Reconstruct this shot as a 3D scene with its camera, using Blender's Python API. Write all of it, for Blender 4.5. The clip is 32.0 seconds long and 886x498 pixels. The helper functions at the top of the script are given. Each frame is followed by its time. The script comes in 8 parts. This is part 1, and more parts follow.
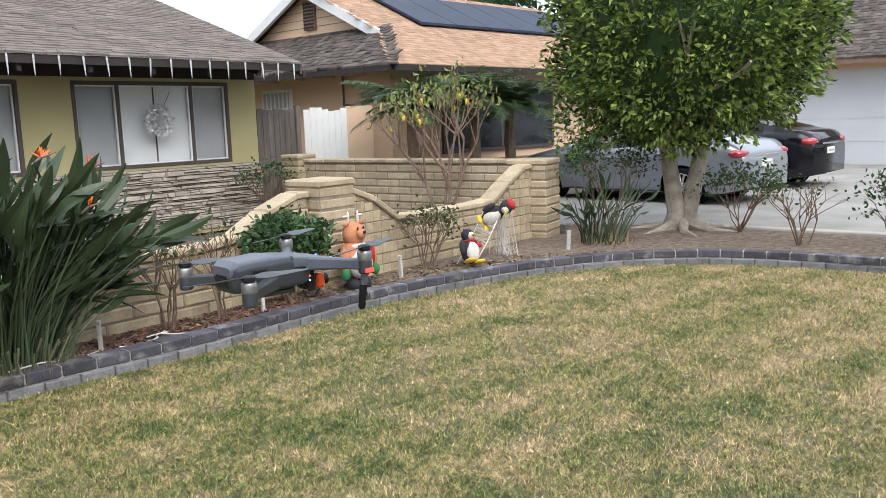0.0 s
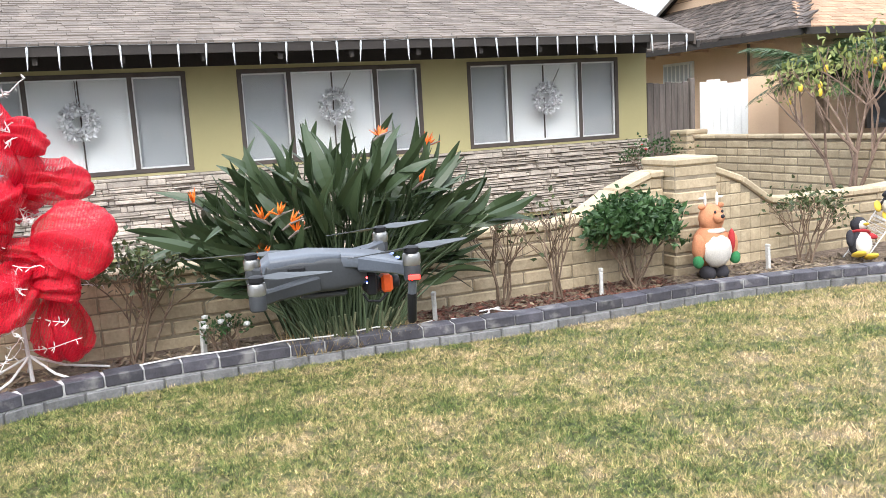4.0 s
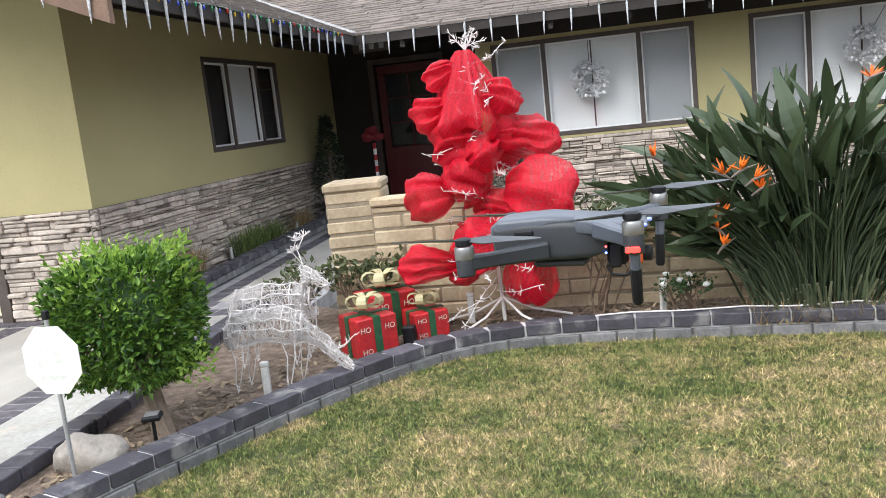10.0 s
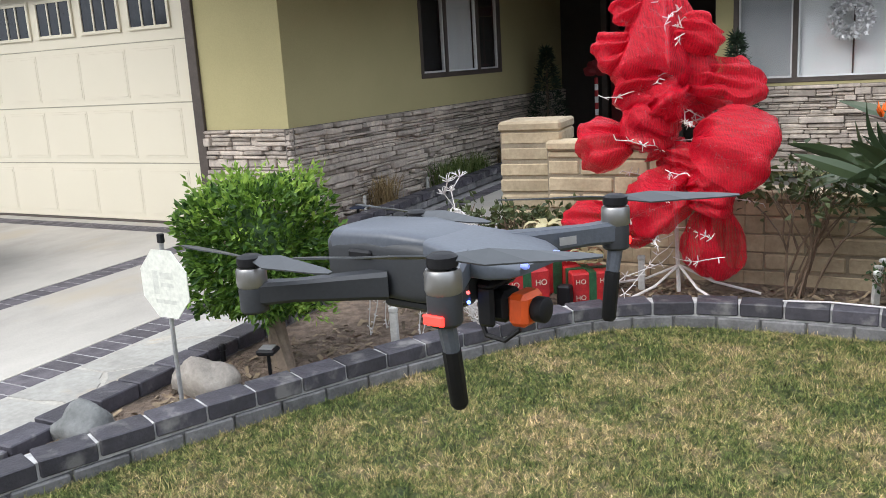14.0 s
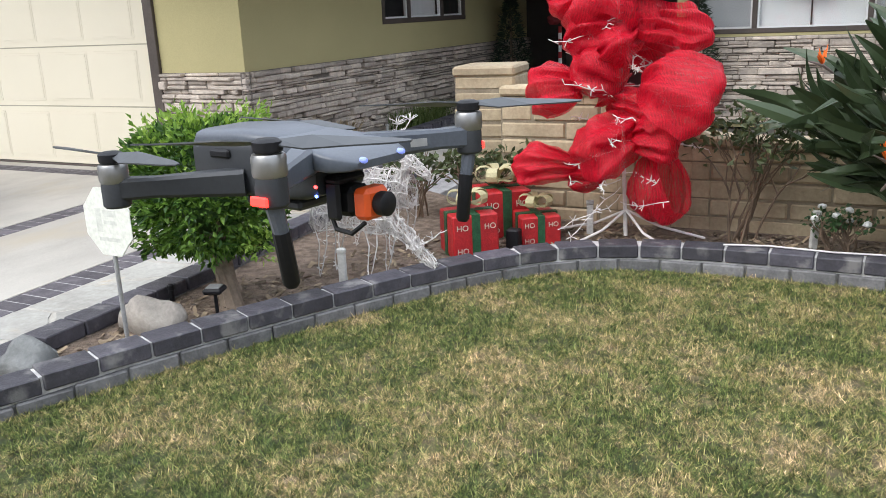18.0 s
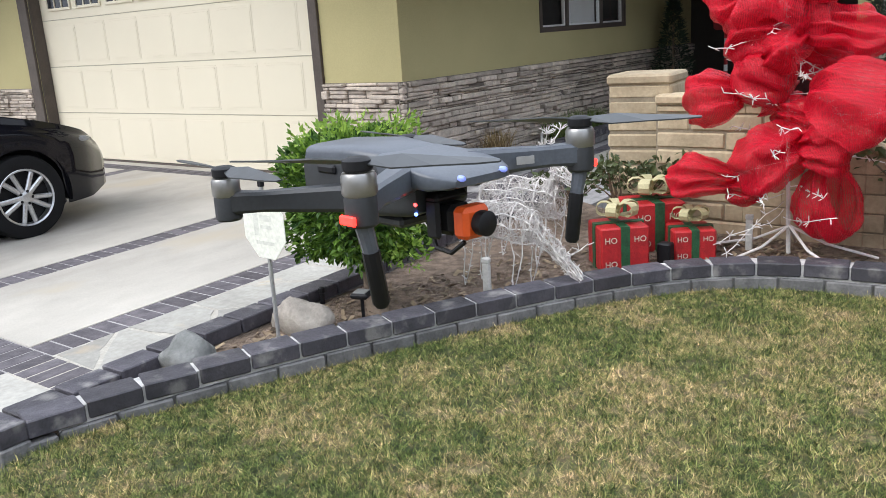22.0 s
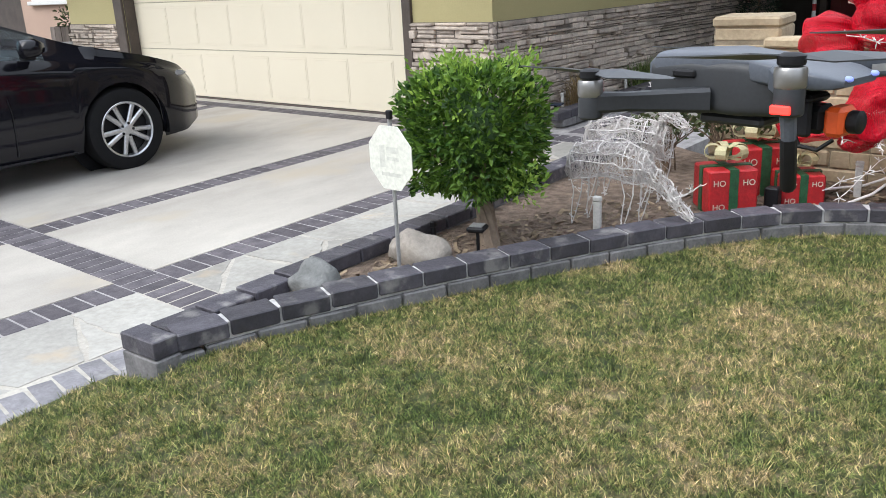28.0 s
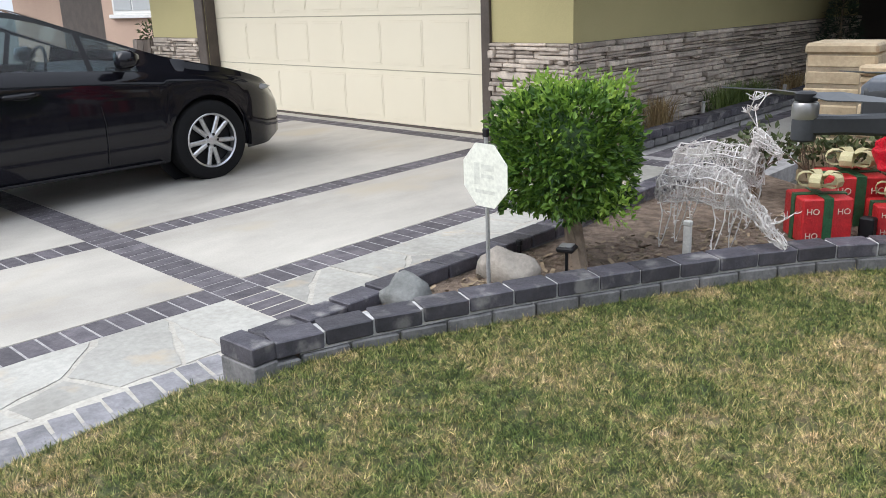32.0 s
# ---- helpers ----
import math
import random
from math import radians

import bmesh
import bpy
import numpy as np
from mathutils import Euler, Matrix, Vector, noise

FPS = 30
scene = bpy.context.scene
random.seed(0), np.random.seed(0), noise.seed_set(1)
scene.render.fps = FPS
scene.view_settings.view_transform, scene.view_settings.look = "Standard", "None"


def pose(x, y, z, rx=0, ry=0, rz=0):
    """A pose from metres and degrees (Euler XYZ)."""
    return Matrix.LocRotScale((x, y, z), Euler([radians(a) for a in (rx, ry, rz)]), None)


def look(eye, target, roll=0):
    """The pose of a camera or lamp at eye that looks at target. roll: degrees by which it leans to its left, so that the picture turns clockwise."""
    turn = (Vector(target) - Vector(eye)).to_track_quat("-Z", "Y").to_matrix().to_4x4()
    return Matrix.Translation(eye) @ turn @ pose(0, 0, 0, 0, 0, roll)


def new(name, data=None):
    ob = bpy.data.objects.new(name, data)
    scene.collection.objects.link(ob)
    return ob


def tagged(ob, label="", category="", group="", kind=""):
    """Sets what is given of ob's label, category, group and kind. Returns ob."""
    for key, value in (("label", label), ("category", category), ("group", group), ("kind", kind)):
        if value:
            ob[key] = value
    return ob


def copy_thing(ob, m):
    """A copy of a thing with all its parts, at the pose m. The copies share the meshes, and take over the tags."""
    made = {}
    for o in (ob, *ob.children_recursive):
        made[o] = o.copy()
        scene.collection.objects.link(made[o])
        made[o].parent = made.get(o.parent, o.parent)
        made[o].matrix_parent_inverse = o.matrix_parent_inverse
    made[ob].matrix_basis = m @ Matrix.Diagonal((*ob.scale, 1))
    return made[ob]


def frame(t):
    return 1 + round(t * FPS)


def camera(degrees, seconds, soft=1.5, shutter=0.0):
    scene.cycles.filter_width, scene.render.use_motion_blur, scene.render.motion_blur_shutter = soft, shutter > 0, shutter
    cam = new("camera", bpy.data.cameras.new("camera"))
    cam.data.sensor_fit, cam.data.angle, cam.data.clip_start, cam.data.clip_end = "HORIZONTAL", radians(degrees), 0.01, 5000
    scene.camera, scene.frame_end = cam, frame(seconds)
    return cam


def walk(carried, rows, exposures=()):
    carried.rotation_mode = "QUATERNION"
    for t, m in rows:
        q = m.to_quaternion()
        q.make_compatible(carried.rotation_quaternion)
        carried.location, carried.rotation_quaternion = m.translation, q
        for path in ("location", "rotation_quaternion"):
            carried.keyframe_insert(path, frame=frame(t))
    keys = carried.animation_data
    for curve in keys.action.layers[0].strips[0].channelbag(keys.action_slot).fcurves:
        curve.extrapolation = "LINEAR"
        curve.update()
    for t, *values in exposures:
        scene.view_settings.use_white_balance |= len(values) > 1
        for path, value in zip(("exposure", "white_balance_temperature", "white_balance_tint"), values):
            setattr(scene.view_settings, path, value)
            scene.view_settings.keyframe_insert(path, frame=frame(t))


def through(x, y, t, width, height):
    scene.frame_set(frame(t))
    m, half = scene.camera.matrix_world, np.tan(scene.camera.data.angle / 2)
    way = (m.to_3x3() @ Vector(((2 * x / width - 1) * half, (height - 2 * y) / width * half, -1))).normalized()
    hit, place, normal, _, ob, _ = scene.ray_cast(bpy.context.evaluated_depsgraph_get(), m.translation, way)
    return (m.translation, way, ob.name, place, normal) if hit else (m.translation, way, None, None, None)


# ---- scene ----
cam = camera(54.96, 32.0, soft=0.7)
PATH = [
    (0, (0.616, -0.593, 1.442), (2.153, 0.651, 1.143), -2.0),
    (0.5, (0.656, -0.592, 1.426), (2.205, 0.626, 1.083), -2.5),
    (1, (0.771, -0.559, 1.42), (2.309, 0.667, 1.055), -2.6),
    (1.5, (0.85, -0.56, 1.435), (2.317, 0.748, 1.065), -2.7),
    (2, (0.92, -0.579, 1.426), (2.232, 0.889, 1.07), -2.5),
    (2.5, (1.032, -0.634, 1.435), (2.229, 0.928, 1.075), -2.0),
    (3, (1.111, -0.646, 1.425), (2.243, 0.959, 1.043), -3.3),
    (3.5, (1.189, -0.638, 1.41), (2.212, 1.042, 1.052), -3.8),
    (4, (1.232, -0.691, 1.415), (1.999, 1.13, 1.105), -3.3),
    (4.5, (1.312, -0.711, 1.425), (1.836, 1.199, 1.142), -3.4),
    (6.5, (1.501, -0.615, 1.401), (1.408, 1.372, 1.185), -4.3),
    (7, (1.585, -0.602, 1.393), (1.351, 1.372, 1.17), -4.9),
    (7.5, (1.613, -0.586, 1.384), (1.29, 1.372, 1.134), -5.3),
    (8, (1.612, -0.584, 1.382), (1.204, 1.359, 1.134), -5.2),
    (8.5, (1.601, -0.591, 1.386), (1.173, 1.348, 1.142), -5.0),
    (9, (1.599, -0.585, 1.385), (1.182, 1.354, 1.127), -5.1),
    (9.5, (1.612, -0.568, 1.386), (1.198, 1.37, 1.118), -5.8),
    (10, (1.648, -0.581, 1.372), (1.213, 1.346, 1.057), -6.2),
    (10.5, (1.695, -0.517, 1.356), (1.219, 1.387, 0.968), -6.3),
    (11, (1.744, -0.383, 1.361), (1.136, 1.472, 0.927), -6.0),
    (11.5, (1.774, -0.288, 1.356), (0.977, 1.484, 0.882), -5.5),
    (12, (1.833, -0.166, 1.358), (0.869, 1.523, 0.89), -3.5),
    (12.5, (1.896, -0.111, 1.358), (0.89, 1.559, 0.911), -2.3),
    (13, (1.895, -0.08, 1.352), (0.899, 1.593, 0.898), -2.5),
    (13.5, (1.911, -0.069, 1.359), (0.93, 1.617, 0.919), -2.8),
    (15.5, (1.925, -0.029, 1.349), (1.072, 1.73, 0.925), -5.1),
    (16, (1.937, -0.067, 1.337), (1.159, 1.711, 0.855), -5.0),
    (16.5, (1.944, -0.122, 1.307), (1.333, 1.697, 0.744), -5.1),
    (17, (1.96, -0.165, 1.312), (1.413, 1.667, 0.724), -5.4),
    (17.5, (1.982, -0.109, 1.301), (1.278, 1.679, 0.745), -4.5),
    (18, (2.03, -0.057, 1.317), (1.141, 1.652, 0.78), -2.6),
    (18.5, (2.036, -0.044, 1.31), (1.04, 1.6, 0.758), -2.2),
    (19, (2.047, -0.033, 1.308), (0.984, 1.573, 0.769), -2.1),
    (19.5, (2.052, -0.032, 1.316), (0.931, 1.54, 0.795), -1.9),
    (20, (2.069, -0.017, 1.318), (0.94, 1.55, 0.798), -2.4),
    (20.5, (2.073, -0.005, 1.316), (0.909, 1.541, 0.812), -2.9),
    (21, (2.073, -0.011, 1.322), (0.879, 1.514, 0.824), -3.4),
    (21.5, (2.062, -0.008, 1.319), (0.863, 1.512, 0.817), -3.7),
    (22, (2.056, -0.011, 1.319), (0.858, 1.51, 0.819), -3.7),
    (22.5, (2.06, -0.004, 1.322), (0.86, 1.518, 0.832), -3.8),
    (23, (2.061, -0.001, 1.32), (0.87, 1.53, 0.834), -3.9),
    (23.5, (2.057, 0.007, 1.319), (0.873, 1.543, 0.831), -4.1),
    (24, (2.057, 0.0, 1.323), (0.863, 1.527, 0.829), -4.3),
    (24.5, (2.043, -0.004, 1.318), (0.825, 1.501, 0.815), -4.2),
    (26.5, (2.006, -0.075, 1.309), (0.749, 1.362, 0.713), -3.1),
    (27, (1.966, -0.133, 1.314), (0.737, 1.322, 0.703), -2.9),
    (27.5, (1.938, -0.199, 1.319), (0.706, 1.253, 0.707), -2.9),
    (28, (1.888, -0.269, 1.308), (0.62, 1.151, 0.695), -3.0),
    (28.5, (1.86, -0.283, 1.317), (0.589, 1.142, 0.721), -2.9),
    (29, (1.86, -0.289, 1.321), (0.567, 1.121, 0.735), -2.6),
    (29.5, (1.857, -0.333, 1.317), (0.484, 0.996, 0.727), -2.3),
    (30, (1.837, -0.376, 1.315), (0.343, 0.816, 0.729), -2.7),
    (30.5, (1.821, -0.393, 1.317), (0.273, 0.729, 0.732), -3.2),
    (31, (1.821, -0.397, 1.313), (0.254, 0.7, 0.727), -3.2),
    (31.5, (1.807, -0.381, 1.304), (0.283, 0.766, 0.702), -2.7),
    (32, (1.785, -0.385, 1.313), (0.418, 0.961, 0.747), -2.0),
]
walk(cam, [(t, look(eye, target, roll)) for t, eye, target, roll in PATH], exposures=[(0, 0.58), (1, 0.95), (3, 1.25), (5, 1.1), (7, 1.0), (8, 0.97), (9, 0.8), (11, 0.87), (12, 0.33), (13, 0.5), (15.5, 0.5), (16, 0.58), (17, 1.2), (18, 0.58), (19, 0.55), (21, 0.55), (23, 0.58), (27, 0.55), (29, 0.48), (31, 0.36), (32, 0.42)])

# ---- sky and light: a bright overcast day ----
world = bpy.data.worlds.new("overcast_sky")
scene.world = world
world.use_nodes = True
wn, wl = world.node_tree.nodes, world.node_tree.links
sky = wn.new("ShaderNodeTexSky")
sky.sky_type, sky.sun_disc = "NISHITA", False
sky.sun_elevation, sky.sun_rotation = radians(46), radians(210)
sky.air_density, sky.dust_density, sky.ozone_density = 1.0, 6.0, 1.0
grey = wn.new("ShaderNodeHueSaturation")
grey.inputs["Saturation"].default_value = 0.22
wl.new(sky.outputs["Color"], grey.inputs["Color"])
cloud = wn.new("ShaderNodeMix")  # an even white cloud layer over most of the sky
cloud.data_type = "RGBA"
cloud.inputs["Factor"].default_value = 0.8
cloud.inputs["B"].default_value = (9.25, 10.15, 11.7, 1)
wl.new(grey.outputs["Color"], cloud.inputs["A"])
up = wn.new("ShaderNodeTexCoord")
height = wn.new("ShaderNodeSeparateXYZ")
wl.new(up.outputs["Generated"], height.inputs[0])
dome = wn.new("ShaderNodeMapRange")  # an overcast dome is about twice as bright overhead as at the horizon
dome.inputs["To Min"].default_value, dome.inputs["To Max"].default_value = 0.62, 1.30
wl.new(height.outputs["Z"], dome.inputs["Value"])
shade = wn.new("ShaderNodeVectorMath")
shade.operation = "SCALE"
wl.new(cloud.outputs["Result"], shade.inputs[0])
wl.new(dome.outputs["Result"], shade.inputs["Scale"])
wl.new(shade.outputs["Vector"], wn["Background"].inputs["Color"])
wn["Background"].inputs["Strength"].default_value = 0.126
sun = new("sun", bpy.data.lights.new("sun", "SUN"))
sun.data.energy, sun.data.angle, sun.data.color = 1.5, radians(45), (1.0, 0.97, 0.93)
sun.matrix_basis = look((-4.0, -7.0, 8.5), (0, 0, 0))

# ---- small builders ----


def part(name, bm, material, parent=None, label="", smooth=False):
    """Links a bmesh as one mesh object, under a parent if there is one."""
    me = bpy.data.meshes.new(name)
    bm.to_mesh(me)
    bm.free()
    if smooth:
        for p in me.polygons:
            p.use_smooth = True
        if smooth == "edges":
            me.set_sharp_from_angle(angle=radians(32))
    me.materials.append(material)
    ob = new(name, me)
    if parent is not None:
        ob.parent = parent
    if label:
        ob["label"] = label
    return ob


def thing(name, label, category, group="", kind="", at=(0, 0, 0), turn=0.0):
    ob = new(name)
    ob.empty_display_size = 0.1
    ob.matrix_basis = pose(*at, 0, 0, turn)
    return tagged(ob, label, category, group, kind)


def box(bm, x0, x1, y0, y1, z0, z1, bevel=0.0, m=None):
    """A box between the given bounds, with chamfered edges if bevel is given."""
    b = min(bevel, (x1 - x0) * 0.45, (y1 - y0) * 0.45, (z1 - z0) * 0.45)
    if b <= 0:
        vs = [bm.verts.new(p) for p in [(x, y, z) for x in (x0, x1) for y in (y0, y1) for z in (z0, z1)]]
        quads = [(0, 1, 3, 2), (4, 6, 7, 5), (0, 4, 5, 1), (2, 3, 7, 6), (0, 2, 6, 4), (1, 5, 7, 3)]
        fs = [bm.faces.new([vs[i] for i in q]) for q in quads]
    else:
        lo, hi = (x0, y0, z0), (x1, y1, z1)
        v = {}
        vs = []
        for s in [(i, j, k) for i in (0, 1) for j in (0, 1) for k in (0, 1)]:
            for a in range(3):
                p = [(hi if s[c] else lo)[c] + (0 if c == a else (-b if s[c] else b)) for c in range(3)]
                v[s, a] = bm.verts.new(p)
                vs.append(v[s, a])
        fs = []
        for a in range(3):
            o = [c for c in range(3) if c != a]
            for side in (0, 1):
                ring = []
                for u, w in ((0, 0), (1, 0), (1, 1), (0, 1)):
                    s = [0, 0, 0]
                    s[a], s[o[0]], s[o[1]] = side, u, w
                    ring.append(v[tuple(s), a])
                fs.append(bm.faces.new(ring))
            for u in (0, 1):
                for w in (0, 1):
                    s0, s1 = [0, 0, 0], [0, 0, 0]
                    s0[a], s1[a] = 0, 1
                    s0[o[0]] = s1[o[0]] = u
                    s0[o[1]] = s1[o[1]] = w
                    s0, s1 = tuple(s0), tuple(s1)
                    fs.append(bm.faces.new([v[s0, o[0]], v[s1, o[0]], v[s1, o[1]], v[s0, o[1]]]))
        for s in [(i, j, k) for i in (0, 1) for j in (0, 1) for k in (0, 1)]:
            fs.append(bm.faces.new([v[s, 0], v[s, 1], v[s, 2]]))
        bmesh.ops.recalc_face_normals(bm, faces=fs)
    if m is not None:
        for q in vs:
            q.co = m @ q.co
    if b <= 0:
        bmesh.ops.recalc_face_normals(bm, faces=fs)
    return vs


def boxes(*rows, bevel=0.0):
    bm = bmesh.new()
    for r in rows:
        box(bm, *r, bevel=bevel)
    return bm


def tube(bm, pts, radii, sides=8, cap=True):
    """A round bar along points with a radius for each."""
    pts = [Vector(p) for p in pts]
    if not hasattr(radii, "__len__"):
        radii = [radii] * len(pts)
    rings, up = [], Vector((0, 0, 1))
    for i, p in enumerate(pts):
        d = (pts[min(i + 1, len(pts) - 1)] - pts[max(i - 1, 0)]).normalized()
        side = d.cross(up if abs(d.z) < 0.95 else Vector((1, 0, 0))).normalized()
        other = side.cross(d)
        rings.append([bm.verts.new(p + radii[i] * (math.cos(a) * side + math.sin(a) * other)) for a in [2 * math.pi * k / sides for k in range(sides)]])
    for a, b in zip(rings, rings[1:]):
        for k in range(sides):
            bm.faces.new([a[k], a[(k + 1) % sides], b[(k + 1) % sides], b[k]])
    if cap:
        bm.faces.new(rings[0][::-1])
        bm.faces.new(rings[-1])
    return rings


def lathe(bm, rows, sides=16, at=(0, 0, 0), squash=1.0):
    """A turned form: rows of radius and height."""
    rings = [[bm.verts.new((at[0] + r * math.cos(2 * math.pi * k / sides), at[1] + squash * r * math.sin(2 * math.pi * k / sides), at[2] + z)) for k in range(sides)] for r, z in rows]
    for a, b in zip(rings, rings[1:]):
        for k in range(sides):
            bm.faces.new([a[k], a[(k + 1) % sides], b[(k + 1) % sides], b[k]])
    bm.faces.new(rings[0][::-1])
    bm.faces.new(rings[-1])
    return rings


def prism(bm, outline, z0, z1):
    """An upright solid over an outline of x, y."""
    lo = [bm.verts.new((x, y, z0)) for x, y in outline]
    hi = [bm.verts.new((x, y, z1)) for x, y in outline]
    n = len(outline)
    fs = [bm.faces.new(hi), bm.faces.new(lo[::-1])]
    fs += [bm.faces.new([lo[i], lo[(i + 1) % n], hi[(i + 1) % n], hi[i]]) for i in range(n)]
    bmesh.ops.recalc_face_normals(bm, faces=fs)


def blob(bm, at, size, seed=0, rough=0.25, sub=2, freq=1.3):
    """A lumpy ball."""
    made = bmesh.ops.create_icosphere(bm, subdivisions=sub, radius=1.0)["verts"]
    for v in made:
        n = 1 + rough * noise.noise(v.co * freq + Vector((seed * 3.1, seed * 1.7, seed)))
        v.co = Vector((v.co.x * size[0] * n, v.co.y * size[1] * n, v.co.z * size[2] * n)) + Vector(at)
    return made


# ---- materials ----
def ramp(nodes, links, fac, c0, c1, p0=0.35, p1=0.65):
    r = nodes.new("ShaderNodeValToRGB")
    r.color_ramp.elements[0].position, r.color_ramp.elements[1].position = p0, p1
    r.color_ramp.elements[0].color, r.color_ramp.elements[1].color = (*c0, 1), (*c1, 1)
    links.new(fac, r.inputs["Fac"])
    return r.outputs["Color"]


def mat(name, base, other=None, rough=0.8, metal=0.0, scale=6.0, fine=60.0, bump=0.15, vary=0.0, island=0.0, coat=0.0, stretch=(1, 1, 1), spec=0.5, dirt=None, depth=0.01, world=False, grain=0.7):
    """A surface of two mottled colours with a second, finer grain, a little relief, and a chance tone for each piece."""
    m = bpy.data.materials.new(name)
    m.use_nodes = True
    nodes, links = m.node_tree.nodes, m.node_tree.links
    b = nodes["Principled BSDF"]
    other = other or tuple(c * 0.72 for c in base)
    tc = nodes.new("ShaderNodeTexCoord")
    mp = nodes.new("ShaderNodeMapping")
    mp.inputs["Scale"].default_value = stretch
    if world:
        geo = nodes.new("ShaderNodeNewGeometry")
        links.new(geo.outputs["Position"], mp.inputs["Vector"])
    else:
        links.new(tc.outputs["Object"], mp.inputs["Vector"])
    n1, n2 = nodes.new("ShaderNodeTexNoise"), nodes.new("ShaderNodeTexNoise")
    for n, s, d in ((n1, scale, 5), (n2, fine, 4)):
        n.inputs["Scale"].default_value, n.inputs["Detail"].default_value, n.inputs["Roughness"].default_value = s, d, 0.6
        links.new(mp.outputs["Vector"], n.inputs["Vector"])
    col = ramp(nodes, links, n1.outputs["Fac"], other, base)
    mix = nodes.new("ShaderNodeMix")
    mix.data_type, mix.blend_type = "RGBA", "MULTIPLY"
    mix.inputs["Factor"].default_value = grain
    links.new(col, mix.inputs["A"])
    links.new(ramp(nodes, links, n2.outputs["Fac"], (0.72, 0.72, 0.72), (1.15, 1.15, 1.15), 0.25, 0.75), mix.inputs["B"])
    col = mix.outputs["Result"]
    if dirt:
        n3 = nodes.new("ShaderNodeTexNoise")
        n3.inputs["Scale"].default_value, n3.inputs["Detail"].default_value = dirt[1], 8
        links.new(mp.outputs["Vector"], n3.inputs["Vector"])
        r3 = nodes.new("ShaderNodeValToRGB")
        r3.color_ramp.elements[0].position, r3.color_ramp.elements[1].position = dirt[2], dirt[2] + 0.12
        links.new(n3.outputs["Fac"], r3.inputs["Fac"])
        m3 = nodes.new("ShaderNodeMix")
        m3.data_type = "RGBA"
        m3.inputs["B"].default_value = (*dirt[0], 1)
        links.new(r3.outputs["Color"], m3.inputs["Factor"])
        links.new(col, m3.inputs["A"])
        col = m3.outputs["Result"]
    for amount, kind in ((vary, "o"), (island, "i")):
        if amount:
            src = nodes.new("ShaderNodeObjectInfo").outputs["Random"] if kind == "o" else nodes.new("ShaderNodeNewGeometry").outputs["Random Per Island"]
            mr = nodes.new("ShaderNodeMapRange")
            mr.inputs["To Min"].default_value, mr.inputs["To Max"].default_value = 1 - amount, 1 + amount
            links.new(src, mr.inputs["Value"])
            hs = nodes.new("ShaderNodeHueSaturation")
            links.new(mr.outputs["Result"], hs.inputs["Value"])
            links.new(col, hs.inputs["Color"])
            col = hs.outputs["Color"]
    links.new(col, b.inputs["Base Color"])
    b.inputs["Roughness"].default_value, b.inputs["Metallic"].default_value = rough, metal
    b.inputs["Coat Weight"].default_value = coat
    b.inputs["Coat Roughness"].default_value = 0.05
    b.inputs["Specular IOR Level"].default_value = spec
    if bump:
        bp = nodes.new("ShaderNodeBump")
        bp.inputs["Strength"].default_value, bp.inputs["Distance"].default_value = bump, depth
        links.new(n2.outputs["Fac"], bp.inputs["Height"])
        links.new(bp.outputs["Normal"], b.inputs["Normal"])
    return m


def glow(name, colour, strength):
    m = bpy.data.materials.new(name)
    m.use_nodes = True
    b = m.node_tree.nodes["Principled BSDF"]
    b.inputs["Base Color"].default_value = (*colour, 1)
    b.inputs["Emission Color"].default_value = (*colour, 1)
    b.inputs["Emission Strength"].default_value = strength
    return m


def glass(name, tint=(0.9, 0.95, 0.95), clear=0.7, rough=0.02):
    """A thin pane: part see-through, part mirror."""
    m = bpy.data.materials.new(name)
    m.use_nodes = True
    nodes, links = m.node_tree.nodes, m.node_tree.links
    nodes.clear()
    out, mix, tr, gl, fr = [nodes.new("ShaderNode" + k) for k in ("OutputMaterial", "MixShader", "BsdfTransparent", "BsdfGlossy", "LayerWeight")]
    tr.inputs["Color"].default_value = (*[c * clear for c in tint], 1)
    gl.inputs["Roughness"].default_value = rough
    power, gain = nodes.new("ShaderNodeMath"), nodes.new("ShaderNodeMath")
    power.operation, gain.operation = "POWER", "MULTIPLY_ADD"
    power.inputs[1].default_value = 4.0
    gain.inputs[1].default_value, gain.inputs[2].default_value = 0.6, 0.035
    links.new(fr.outputs["Facing"], power.inputs[0])
    links.new(power.outputs[0], gain.inputs[0])
    links.new(gain.outputs[0], mix.inputs["Fac"])
    links.new(tr.outputs["BSDF"], mix.inputs[1])
    links.new(gl.outputs["BSDF"], mix.inputs[2])
    links.new(mix.outputs["Shader"], out.inputs["Surface"])
    return m


